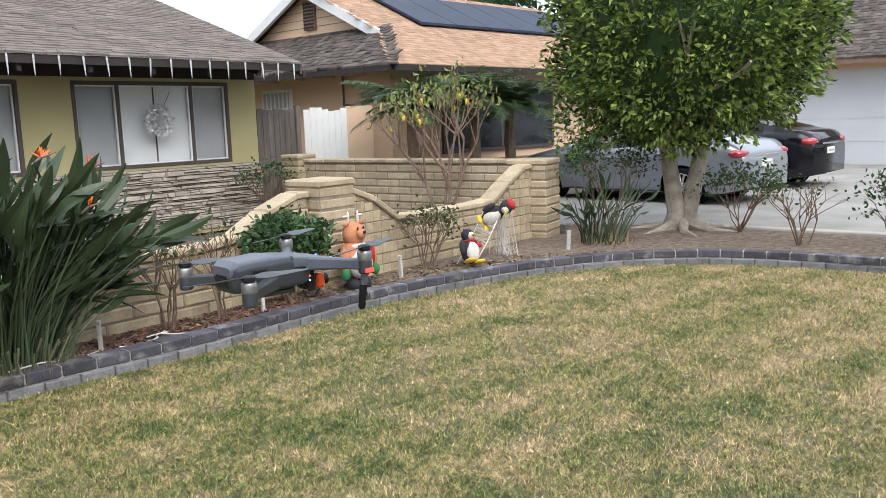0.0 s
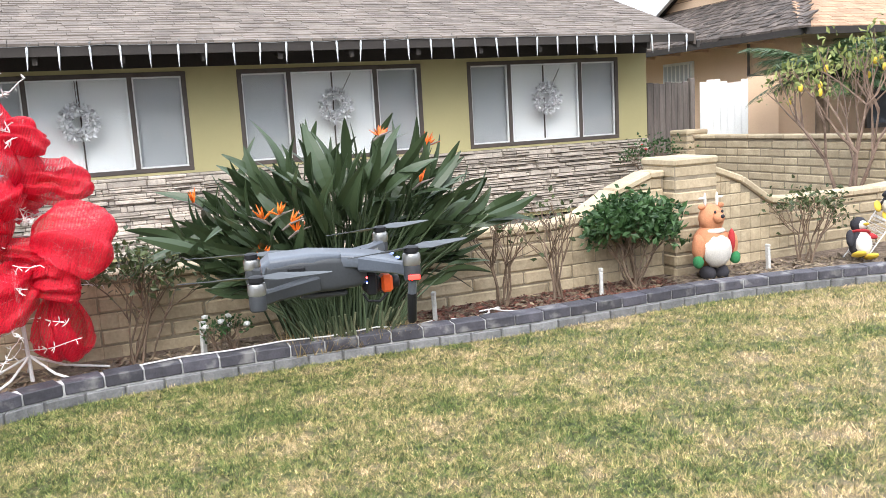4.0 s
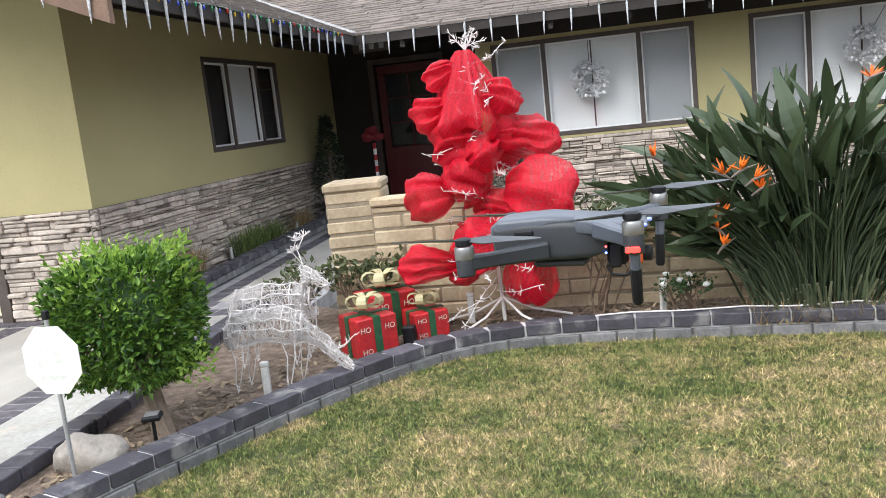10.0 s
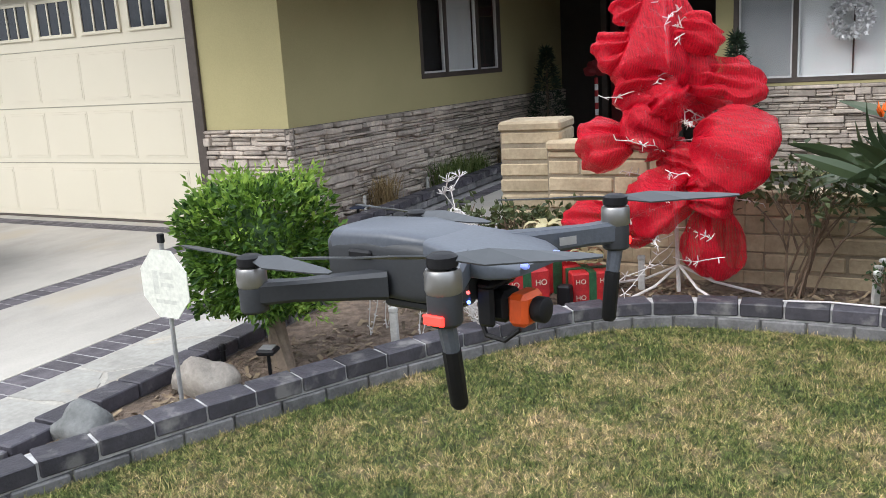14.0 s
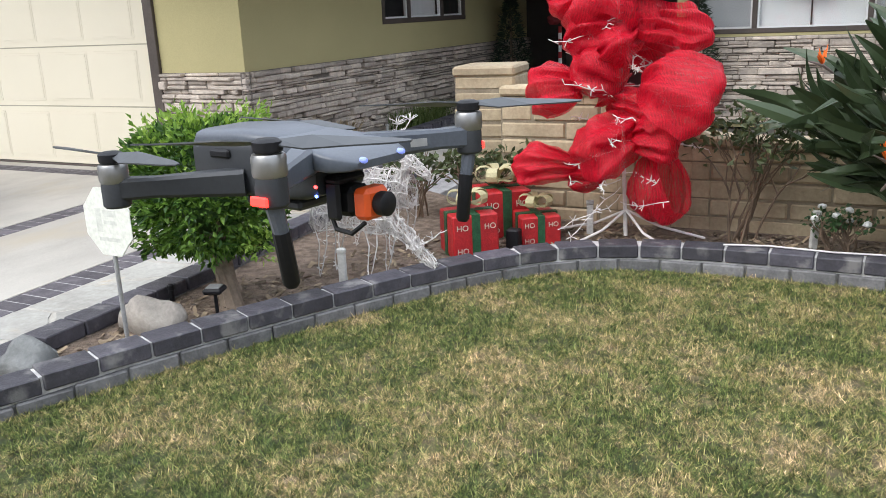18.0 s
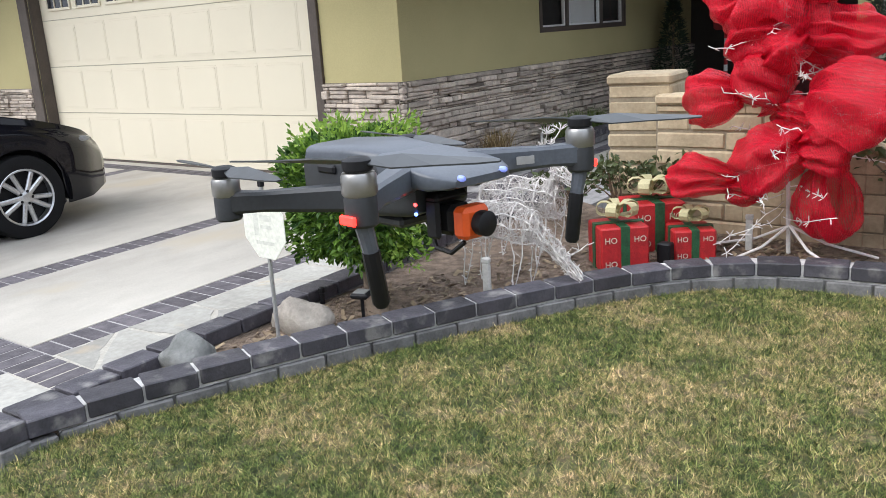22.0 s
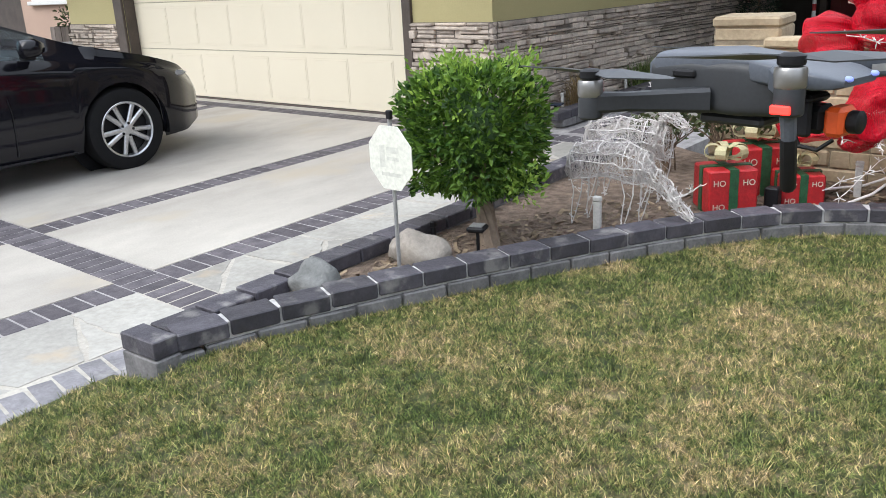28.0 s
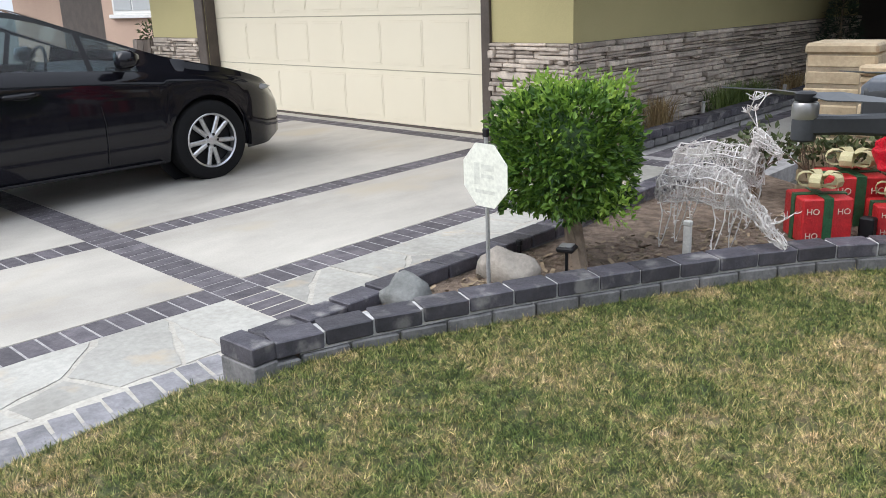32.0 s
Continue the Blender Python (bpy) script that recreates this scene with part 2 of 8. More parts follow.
def leafy(name, base, other, rough=0.45, through=0.25, vary=0.35):
    """Leaf tissue: two greens by chance for each leaf, some light let through."""
    m = bpy.data.materials.new(name)
    m.use_nodes = True
    nodes, links = m.node_tree.nodes, m.node_tree.links
    b, out = nodes["Principled BSDF"], nodes["Material Output"]
    geo = nodes.new("ShaderNodeNewGeometry")
    col = ramp(nodes, links, geo.outputs["Random Per Island"], other, base, 0.05, 0.95)
    links.new(col, b.inputs["Base Color"])
    b.inputs["Roughness"].default_value = rough
    b.inputs["Specular IOR Level"].default_value = 0.35
    t = nodes.new("ShaderNodeBsdfTranslucent")
    links.new(col, t.inputs["Color"])
    mix = nodes.new("ShaderNodeMixShader")
    mix.inputs["Fac"].default_value = through
    links.new(b.outputs["BSDF"], mix.inputs[1])
    links.new(t.outputs["BSDF"], mix.inputs[2])
    links.new(mix.outputs["Shader"], out.inputs["Surface"])
    return m


def lawn_mat(name, bias, tone, spread):
    """Grass in patches: deep green, yellow green and straw by place, with mowing stripes; a chance tone for each blade."""
    m = bpy.data.materials.new(name)
    m.use_nodes = True
    nodes, links = m.node_tree.nodes, m.node_tree.links
    b, out = nodes["Principled BSDF"], nodes["Material Output"]
    geo = nodes.new("ShaderNodeNewGeometry")

    def math_(op, x, y):
        n = nodes.new("ShaderNodeMath")
        n.operation = op
        for i, v in enumerate((x, y)):
            if isinstance(v, (int, float)):
                n.inputs[i].default_value = v
            else:
                links.new(v, n.inputs[i])
        return n.outputs[0]

    total = bias
    for scale, weight, detail in ((1.7, 0.40, 2), (6.0, 0.66, 3), (22.0, 0.62, 3), (70.0, 0.75, 2)):
        n = nodes.new("ShaderNodeTexNoise")
        n.inputs["Scale"].default_value, n.inputs["Detail"].default_value = scale, detail
        links.new(geo.outputs["Position"], n.inputs["Vector"])
        total = math_("ADD", math_("MULTIPLY", math_("SUBTRACT", n.outputs["Fac"], 0.5), weight), total)
    dot = nodes.new("ShaderNodeVectorMath")
    dot.operation = "DOT_PRODUCT"
    dot.inputs[1].default_value = (0.28, 0.96, 0.0)
    links.new(geo.outputs["Position"], dot.inputs[0])
    stripe = math_("SINE", math_("MULTIPLY", dot.outputs["Value"], 2 * math.pi / 0.52), 0)
    total = math_("ADD", total, math_("MULTIPLY", stripe, 0.045))
    total = math_("ADD", total, math_("MULTIPLY", math_("SUBTRACT", geo.outputs["Random Per Island"], 0.5), spread))
    across = nodes.new("ShaderNodeSeparateXYZ")  # drier towards the street tree
    links.new(geo.outputs["Position"], across.inputs[0])
    total = math_("ADD", total, math_("MULTIPLY", math_("MINIMUM", math_("SUBTRACT", across.outputs["X"], 3.2), 3.0), 0.020))
    r = nodes.new("ShaderNodeValToRGB")
    ramp_ = r.color_ramp
    ramp_.elements[0].position, ramp_.elements[1].position = 0.26, 0.80
    ramp_.elements[0].color, ramp_.elements[1].color = (0.090, 0.130, 0.038, 1), (0.60, 0.452, 0.278, 1)
    for pos, c in ((0.43, (0.205, 0.230, 0.074)), (0.60, (0.395, 0.322, 0.152))):
        e = ramp_.elements.new(pos)
        e.color = (*c, 1)
    links.new(total, r.inputs["Fac"])
    val = nodes.new("ShaderNodeMapRange")
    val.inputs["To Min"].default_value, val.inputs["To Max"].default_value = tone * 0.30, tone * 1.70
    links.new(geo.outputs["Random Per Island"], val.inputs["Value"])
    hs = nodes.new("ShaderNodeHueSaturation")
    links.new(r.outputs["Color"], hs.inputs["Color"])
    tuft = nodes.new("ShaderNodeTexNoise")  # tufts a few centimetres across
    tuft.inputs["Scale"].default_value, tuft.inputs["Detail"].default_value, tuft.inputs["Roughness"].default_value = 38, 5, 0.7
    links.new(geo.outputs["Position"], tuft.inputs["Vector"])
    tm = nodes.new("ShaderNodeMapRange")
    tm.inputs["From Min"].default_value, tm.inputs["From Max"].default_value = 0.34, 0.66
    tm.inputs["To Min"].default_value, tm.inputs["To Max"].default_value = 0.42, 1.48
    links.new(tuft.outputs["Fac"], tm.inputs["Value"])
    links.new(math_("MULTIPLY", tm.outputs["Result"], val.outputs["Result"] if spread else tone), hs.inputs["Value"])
    links.new(hs.outputs["Color"], b.inputs["Base Color"])
    b.inputs["Roughness"].default_value = 0.65
    b.inputs["Specular IOR Level"].default_value = 0.3
    if spread:
        t, mix = nodes.new("ShaderNodeBsdfTranslucent"), nodes.new("ShaderNodeMixShader")
        links.new(hs.outputs["Color"], t.inputs["Color"])
        mix.inputs["Fac"].default_value = 0.2
        links.new(b.outputs["BSDF"], mix.inputs[1])
        links.new(t.outputs["BSDF"], mix.inputs[2])
        links.new(mix.outputs["Shader"], out.inputs["Surface"])
    return m


# turf toned far below the blades, so gaps between them read as shadow
TURF = lawn_mat("shaded_turf", 0.54, 0.30, 0.0)
GRASS = lawn_mat("lawn_blade", 0.482, 1.06, 0.22)
STRAW = lawn_mat("dry_blade", 0.60, 1.06, 0.26)
STUCCO = mat("stucco_olive", (0.47, 0.415, 0.215), (0.43, 0.38, 0.195), rough=0.9, scale=0.9, fine=110, bump=0.2, world=True, grain=0.3)
STONE = mat("ledge_stone", (0.60, 0.52, 0.445), (0.40, 0.345, 0.30), rough=0.85, scale=8, fine=40, bump=0.9, vary=0.30, world=True)
STONE_FAR = mat("ledge_stone_courses", (0.56, 0.485, 0.41), (0.40, 0.345, 0.295), rough=0.85, scale=8, fine=40, bump=0.9, island=0.24, world=True)
STONE_JOINT = mat("stone_joint", (0.22, 0.19, 0.165), rough=0.95, bump=0.3)
BLOCK = mat("slump_block", (0.475, 0.385, 0.26), (0.36, 0.285, 0.185), rough=0.9, scale=7, fine=45, bump=0.4, vary=0.14, world=True)
BLOCK_JOINT = mat("block_mortar", (0.29, 0.24, 0.17), rough=0.95, bump=0.3)
BRICK = mat("dark_curb_brick", (0.078, 0.073, 0.088), (0.042, 0.040, 0.050), rough=0.6, scale=14, fine=80, bump=0.35, vary=0.3, world=True, dirt=((0.20, 0.192, 0.19), 9.0, 0.56))
PAVER = mat("drive_brick", (0.125, 0.112, 0.125), (0.07, 0.064, 0.074), rough=0.8, scale=14, fine=80, bump=0.3, vary=0.3, world=True)
PAVER_PALE = mat("worn_border_brick", (0.235, 0.23, 0.245), (0.145, 0.142, 0.152), rough=0.85, scale=10, fine=70, bump=0.4, vary=0.2, world=True, dirt=((0.34, 0.33, 0.32), 6.0, 0.6))
DRIVE_MORTAR = mat("drive_mortar", (0.40, 0.385, 0.38), (0.26, 0.25, 0.25), rough=0.95, scale=12, fine=90, bump=0.3, world=True)
MORTAR = mat("pale_mortar", (0.60, 0.59, 0.58), (0.36, 0.355, 0.35), rough=0.95, scale=12, fine=90, bump=0.4, world=True)
FLAG_BED = mat("flag_joint", (0.47, 0.445, 0.395), (0.37, 0.345, 0.305), rough=0.9, scale=8, fine=60, bump=0.3, world=True)
OLD_CONCRETE = mat("old_concrete", (0.33, 0.315, 0.29), (0.235, 0.22, 0.20), rough=0.9, scale=1.1, fine=120, bump=0.15, world=True, grain=0.5, dirt=((0.20, 0.185, 0.16), 1.2, 0.60))
DOOR_PALE = mat("pale_grey_door", (0.60, 0.62, 0.645), (0.56, 0.58, 0.60), rough=0.5, scale=2, fine=60, bump=0.03)
CONCRETE = mat("drive_concrete", (0.475, 0.447, 0.40), (0.335, 0.313, 0.28), rough=0.85, scale=1.3, fine=150, bump=0.12, world=True, grain=0.4, stretch=(1, 0.6, 1), dirt=((0.40, 0.355, 0.285), 1.6, 0.57))
FLAG = mat("flagstone", (0.40, 0.39, 0.358), (0.305, 0.293, 0.264), rough=0.8, scale=2.2, fine=30, bump=0.3, vary=0.16, world=True, dirt=((0.42, 0.35, 0.26), 3.5, 0.60))
SOIL = mat("planter_soil", (0.33, 0.245, 0.185), (0.15, 0.108, 0.08), rough=1.0, scale=16, fine=70, bump=1.0, depth=0.04, world=True)
MULCH = mat("bark_chips", (0.16, 0.055, 0.035), (0.07, 0.03, 0.02), rough=0.95, scale=10, fine=60, island=0.5, world=True)
ASPHALT = mat("ground_dirt", (0.12, 0.11, 0.095), (0.08, 0.072, 0.06), rough=1.0, scale=0.8, fine=50, bump=0.4, world=True)
SHINGLE = mat("roof_shingle", (0.190, 0.157, 0.134), (0.125, 0.102, 0.087), rough=0.95, scale=3, fine=120, bump=0.4, island=0.20, world=True)
SHAKE = mat("wood_shake", (0.118, 0.092, 0.078), (0.046, 0.036, 0.030), rough=0.95, scale=6, fine=50, bump=0.5, island=0.45, world=True)
TAN_ROOF = mat("tan_shingle", (0.40, 0.25, 0.16), (0.30, 0.185, 0.115), rough=0.95, scale=5, fine=90, bump=0.4, island=0.2, world=True)
# near-black brown for eaves and porch, their shade included in the colour
EAVE_SHADE_BROWN = mat("eave_shade_brown", (0.035, 0.028, 0.024), (0.025, 0.02, 0.017), rough=0.8, scale=5, fine=60, bump=0.1)
BROWN = mat("brown_trim", (0.10, 0.078, 0.066), (0.07, 0.055, 0.046), rough=0.6, scale=5, fine=60, bump=0.1)
BROWN_LIGHT = mat("weathered_fascia", (0.24, 0.15, 0.10), (0.16, 0.10, 0.07), rough=0.75, scale=5, fine=60, bump=0.2)
FLASHING = mat("zinc_flashing", (0.32, 0.31, 0.30), (0.24, 0.23, 0.22), rough=0.6, scale=6, bump=0.1)
TRIM_DARK = mat("seam_gasket", (0.46, 0.42, 0.33), rough=0.8)
WHITE = mat("white_trim", (0.80, 0.80, 0.78), (0.75, 0.75, 0.73), rough=0.5, scale=4, fine=60, bump=0.03)
CREAM = mat("garage_cream", (0.745, 0.685, 0.545), (0.725, 0.665, 0.525), rough=0.5, scale=1.2, fine=120, bump=0.01, grain=0.08)
BLIND = mat("white_blind", (0.88, 0.89, 0.88), (0.85, 0.87, 0.87), rough=0.7, scale=1.5, fine=30, bump=0.02, grain=0.1)
DARK = mat("dark_room", (0.035, 0.033, 0.032), rough=0.9)
GREYSCREEN = mat("window_screen", (0.46, 0.48, 0.49), (0.42, 0.44, 0.45), rough=0.6, scale=3, fine=200, bump=0.05, grain=0.2)
GLASS = glass("window_glass", tint=(1, 1, 1), clear=0.97)
PINK = mat("neighbour_stucco", (0.72, 0.51, 0.35), (0.66, 0.465, 0.315), rough=0.9, scale=1.0, fine=90, bump=0.2)
SALMON = mat("salmon_stucco", (0.52, 0.37, 0.29), (0.48, 0.34, 0.265), rough=0.9, scale=1.0, fine=90, bump=0.2)
GATE_WOOD = mat("grey_gate_wood", (0.20, 0.165, 0.145), (0.12, 0.10, 0.088), rough=0.9, scale=3, fine=30, bump=0.4, vary=0.2, stretch=(6, 6, 0.6))
SHRUB_BARK = mat("shrub_bark", (0.26, 0.20, 0.15), (0.15, 0.115, 0.085), rough=0.95, scale=12, fine=60, bump=0.5)
BARK_PALE = mat("pale_bark", (0.46, 0.41, 0.34), (0.28, 0.235, 0.19), rough=0.95, scale=6, fine=40, bump=0.5)
BARK = mat("brown_bark", (0.24, 0.165, 0.11), (0.13, 0.09, 0.06), rough=0.95, scale=9, fine=50, bump=0.6)
TWIG = mat("grey_twig", (0.22, 0.15, 0.10), (0.12, 0.085, 0.06), rough=0.9, scale=9, bump=0.2)
LEAF_FICUS = leafy("ficus_leaf", (0.29, 0.39, 0.085), (0.014, 0.038, 0.013), rough=0.35)
LEAF_HEDGE = leafy("hedge_leaf", (0.1596, 0.2856, 0.042), (0.0252, 0.0714, 0.0134))
LEAF_SHOOT = leafy("hedge_shoot", (0.324, 0.468, 0.081), (0.153, 0.279, 0.0405), through=0.3)
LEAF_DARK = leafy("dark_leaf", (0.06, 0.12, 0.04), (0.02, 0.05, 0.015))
LEAF_ROSE = leafy("rose_leaf", (0.10, 0.125, 0.05), (0.045, 0.06, 0.025))
LEAF_LEMON = leafy("lemon_leaf", (0.34, 0.36, 0.12), (0.12, 0.16, 0.05))
LEMON_BARK = mat("lemon_bark", (0.27, 0.185, 0.14), (0.15, 0.10, 0.075), rough=0.9, scale=9, bump=0.3)
LITTER = mat("brown_litter", (0.26, 0.20, 0.13), (0.12, 0.085, 0.055), rough=0.95, scale=10, fine=60, island=0.6, world=True)
LEAF_PALM = leafy("palm_leaf", (0.105, 0.165, 0.062), (0.032, 0.062, 0.026))
LEAF_STREL = leafy("strelitzia_leaf", (0.088, 0.118, 0.052), (0.022, 0.040, 0.020), rough=0.30, through=0.10)
STUB_STREL = leafy("strelitzia_stub", (0.15, 0.155, 0.09), (0.05, 0.065, 0.032), rough=0.7, through=0.05)
STEM_STREL = leafy("strelitzia_stalk", (0.085, 0.115, 0.06), (0.03, 0.045, 0.024), rough=0.5, through=0.1)
BLADE_GREEN = leafy("green_blade", (0.22, 0.27, 0.09), (0.08, 0.13, 0.035), rough=0.6, through=0.2)
BLADE_DRY = leafy("tawny_blade", (0.50, 0.38, 0.20), (0.24, 0.17, 0.09), rough=0.8, through=0.2)
mat_dark_pane = mat("dark_pane", (0.03, 0.034, 0.04), rough=0.08, bump=0.0)
BRICK_LOW = mat("grey_curb_brick", (0.21, 0.205, 0.205), (0.12, 0.118, 0.12), rough=0.85, scale=10, fine=80, bump=0.35, vary=0.2, world=True)
CAR_BLACK = mat("black_car_paint", (0.008, 0.008, 0.011), (0.007, 0.007, 0.010), rough=0.05, scale=2, bump=0.0, spec=0.35, coat=0.0)
CAR_SILVER = mat("silver_car_paint", (0.28, 0.30, 0.335), (0.265, 0.285, 0.32), rough=0.3, metal=0.3, scale=2, bump=0.0, coat=0.6)
CAR_GLASS = glass("car_glass", tint=(0.62, 0.74, 0.78), clear=0.95)
TINT_GLASS = glass("tinted_glass", tint=(0.26, 0.28, 0.31), clear=0.22)
RUBBER = mat("tyre_rubber", (0.012, 0.012, 0.013), spec=0.2, rough=0.85, fine=120, bump=0.2)
ALLOY = mat("alloy_rim", (0.62, 0.63, 0.65), (0.55, 0.56, 0.58), rough=0.3, metal=0.9, bump=0.0)
BLACK = mat("black_plastic", (0.012, 0.012, 0.014), spec=0.25, rough=0.5, fine=120, bump=0.05)
SEAT = mat("grey_seat_cloth", (0.12, 0.12, 0.125), rough=0.9)
RED_LENS = mat("red_lens", (0.45, 0.015, 0.02), rough=0.12, bump=0.0, coat=1.0)
CLEAR_LENS = mat("clear_lens", (0.30, 0.31, 0.33), rough=0.08, bump=0.0, coat=1.0)
CHROME = mat("chrome", (0.75, 0.76, 0.78), rough=0.12, metal=1.0, bump=0.0)
DRONE_GREY = mat("drone_shell", (0.085, 0.097, 0.118), (0.078, 0.088, 0.108), rough=0.36, scale=20, fine=300, bump=0.02)
DRONE_DARK = mat("drone_dark", (0.03, 0.033, 0.038), rough=0.5, fine=300, bump=0.02)
MOTOR = mat("motor_metal", (0.36, 0.355, 0.345), rough=0.35, metal=0.8, bump=0.0)
ORANGE = mat("orange_cap", (0.85, 0.11, 0.015), rough=0.45, bump=0.02)
WIRE_GREY = mat("grey_fill_wire", (0.66, 0.62, 0.60), (0.50, 0.47, 0.45), rough=0.6, bump=0.0)
WIRE_CLEAR = mat("clear_wire", (0.20, 0.20, 0.19), (0.12, 0.12, 0.12), rough=0.4, bump=0.0)
WIRE_WHITE = mat("white_wire", (0.76, 0.73, 0.71), (0.60, 0.57, 0.55), rough=0.6, bump=0.0)
SILVER = mat("silver_tinsel", (0.86, 0.86, 0.87), (0.66, 0.66, 0.67), rough=0.4, metal=0.15, island=0.4, bump=0.0)
ICICLE = mat("icicle_plastic", (0.78, 0.79, 0.80), (0.42, 0.43, 0.45), rough=0.2, scale=60, fine=150, bump=0.8)
GIFT_RED = mat("gift_red", (0.50, 0.018, 0.022), (0.36, 0.012, 0.016), rough=0.45, scale=25, fine=120, bump=0.4)
GIFT_GREEN = mat("gift_green", (0.02, 0.10, 0.04), (0.012, 0.06, 0.025), rough=0.5, scale=30, fine=120, bump=0.3)
BOW = mat("bow_gold", (0.50, 0.45, 0.26), (0.36, 0.32, 0.17), rough=0.6, fine=150, bump=0.3)
PALE_TEXT = mat("pale_letters", (0.70, 0.62, 0.50), rough=0.6)
STEEL = mat("galvanised", (0.45, 0.45, 0.45), (0.36, 0.36, 0.36), rough=0.5, metal=0.5, bump=0.05)
SIGN_WHITE = mat("sign_white", (0.77, 0.78, 0.70), (0.75, 0.76, 0.68), rough=0.4, bump=0.02)
STAKE_GREY = mat("stake_plastic", (0.56, 0.55, 0.52), (0.44, 0.43, 0.41), rough=0.6, scale=20, fine=120, bump=0.1)
SIGN_PALE = mat("sign_faded_print", (0.757, 0.767, 0.692), rough=0.5)
ROCK = mat("pale_rock", (0.40, 0.36, 0.31), (0.24, 0.215, 0.19), rough=0.95, scale=9, fine=60, bump=0.7)
ROCK_GREY = mat("grey_rock", (0.21, 0.215, 0.21), (0.12, 0.125, 0.12), rough=0.9, scale=9, fine=60, bump=0.7)
FLOWER = mat("orange_flower", (0.85, 0.20, 0.015), (0.70, 0.11, 0.01), rough=0.5, bump=0.0, island=0.3)
BRACT = mat("flower_bract", (0.24, 0.21, 0.18), (0.16, 0.12, 0.11), rough=0.6, bump=0.0)


def red_mesh():
    """Red deco mesh: a shiny open weave of fine threads, with gaps between them."""
    m = bpy.data.materials.new("red_deco_mesh")
    m.use_nodes = True
    nodes, links = m.node_tree.nodes, m.node_tree.links
    b, out = nodes["Principled BSDF"], nodes["Material Output"]
    uv = nodes.new("ShaderNodeTexCoord")
    waves = []
    for way, scale in (("Z", 62), ("X", 48)):
        w = nodes.new("ShaderNodeTexWave")
        w.inputs["Scale"].default_value, w.inputs["Distortion"].default_value, w.inputs["Detail Scale"].default_value = scale, 2.0, 0.4
        w.bands_direction = way
        links.new(uv.outputs["Object"], w.inputs["Vector"])
        waves.append(w)
    weave = nodes.new("ShaderNodeMath")
    weave.operation = "MAXIMUM"
    links.new(waves[0].outputs["Fac"], weave.inputs[0])
    links.new(waves[1].outputs["Fac"], weave.inputs[1])
    n = nodes.new("ShaderNodeTexNoise")
    n.inputs["Scale"].default_value, n.inputs["Detail"].default_value = 220, 3
    links.new(uv.outputs["Object"], n.inputs["Vector"])
    links.new(ramp(nodes, links, n.outputs["Fac"], (0.42, 0.003, 0.014), (0.84, 0.010, 0.042), 0.35, 0.65), b.inputs["Base Color"])
    b.inputs["Roughness"].default_value = 0.32
    b.inputs["Specular IOR Level"].default_value = 0.38
    bp = nodes.new("ShaderNodeBump")
    bp.inputs["Strength"].default_value, bp.inputs["Distance"].default_value = 0.9, 0.012
    crumple = nodes.new("ShaderNodeTexNoise")
    crumple.inputs["Scale"].default_value, crumple.inputs["Detail"].default_value = 90, 6
    links.new(uv.outputs["Object"], crumple.inputs["Vector"])
    links.new(crumple.outputs["Fac"], bp.inputs["Height"])
    links.new(bp.outputs["Normal"], b.inputs["Normal"])
    t, tr = nodes.new("ShaderNodeBsdfTranslucent"), nodes.new("ShaderNodeBsdfTransparent")
    t.inputs["Color"].default_value = (0.78, 0.008, 0.042, 1)
    m1, m2 = nodes.new("ShaderNodeMixShader"), nodes.new("ShaderNodeMixShader")
    m1.inputs["Fac"].default_value = 0.28
    gap = nodes.new("ShaderNodeMapRange")
    gap.inputs["From Min"].default_value, gap.inputs["From Max"].default_value = 0.35, 0.75
    gap.inputs["To Min"].default_value, gap.inputs["To Max"].default_value = 0.55, 0.04
    links.new(weave.outputs[0], gap.inputs["Value"])
    links.new(gap.outputs["Result"], m2.inputs["Fac"])
    links.new(b.outputs["BSDF"], m1.inputs[1])
    links.new(t.outputs["BSDF"], m1.inputs[2])
    links.new(m1.outputs["Shader"], m2.inputs[1])
    links.new(tr.outputs["BSDF"], m2.inputs[2])
    links.new(m2.outputs["Shader"], out.inputs["Surface"])
    return m


RED_MESH = red_mesh()

# ---- the ground ----
LAWN_Z, SOIL_Z = 0.065, 0.12
tagged(part("ground", boxes((-400, 400, -400, 400, -0.4, -0.03)), ASPHALT), "bare dusty ground that runs to the horizon", "ground", kind="structure")

# front edge of the brick curb round the lawn, from the driveway tip to the street
CURB = [(-0.627, 1.14), (-0.602, 1.25), (-0.535, 1.48), (-0.40, 1.80), (-0.25, 2.16), (-0.10, 2.48), (0.06, 2.81), (0.24, 3.14), (0.45, 3.46), (0.68, 3.70), (0.98, 3.86), (1.37, 3.92), (1.80, 3.93), (2.30, 3.91), (2.85, 3.87), (3.60, 3.80), (4.50, 3.80), (5.10, 3.79), (5.60, 3.73), (6.10, 3.63), (6.60, 3.49), (7.10, 3.28), (7.55, 2.97), (7.90, 2.60), (8.12, 2.15), (8.22, 1.66), (8.24, 1.20), (8.26, 0.90), (8.28, -2.0), (8.28, -4.0)]
INNER = [(-0.785, 1.262), (-0.80, 1.75), (-0.81, 2.25), (-0.82, 2.86), (-0.87, 3.33), (-0.90, 3.75), (-0.94, 4.40), (-0.97, 5.2)]


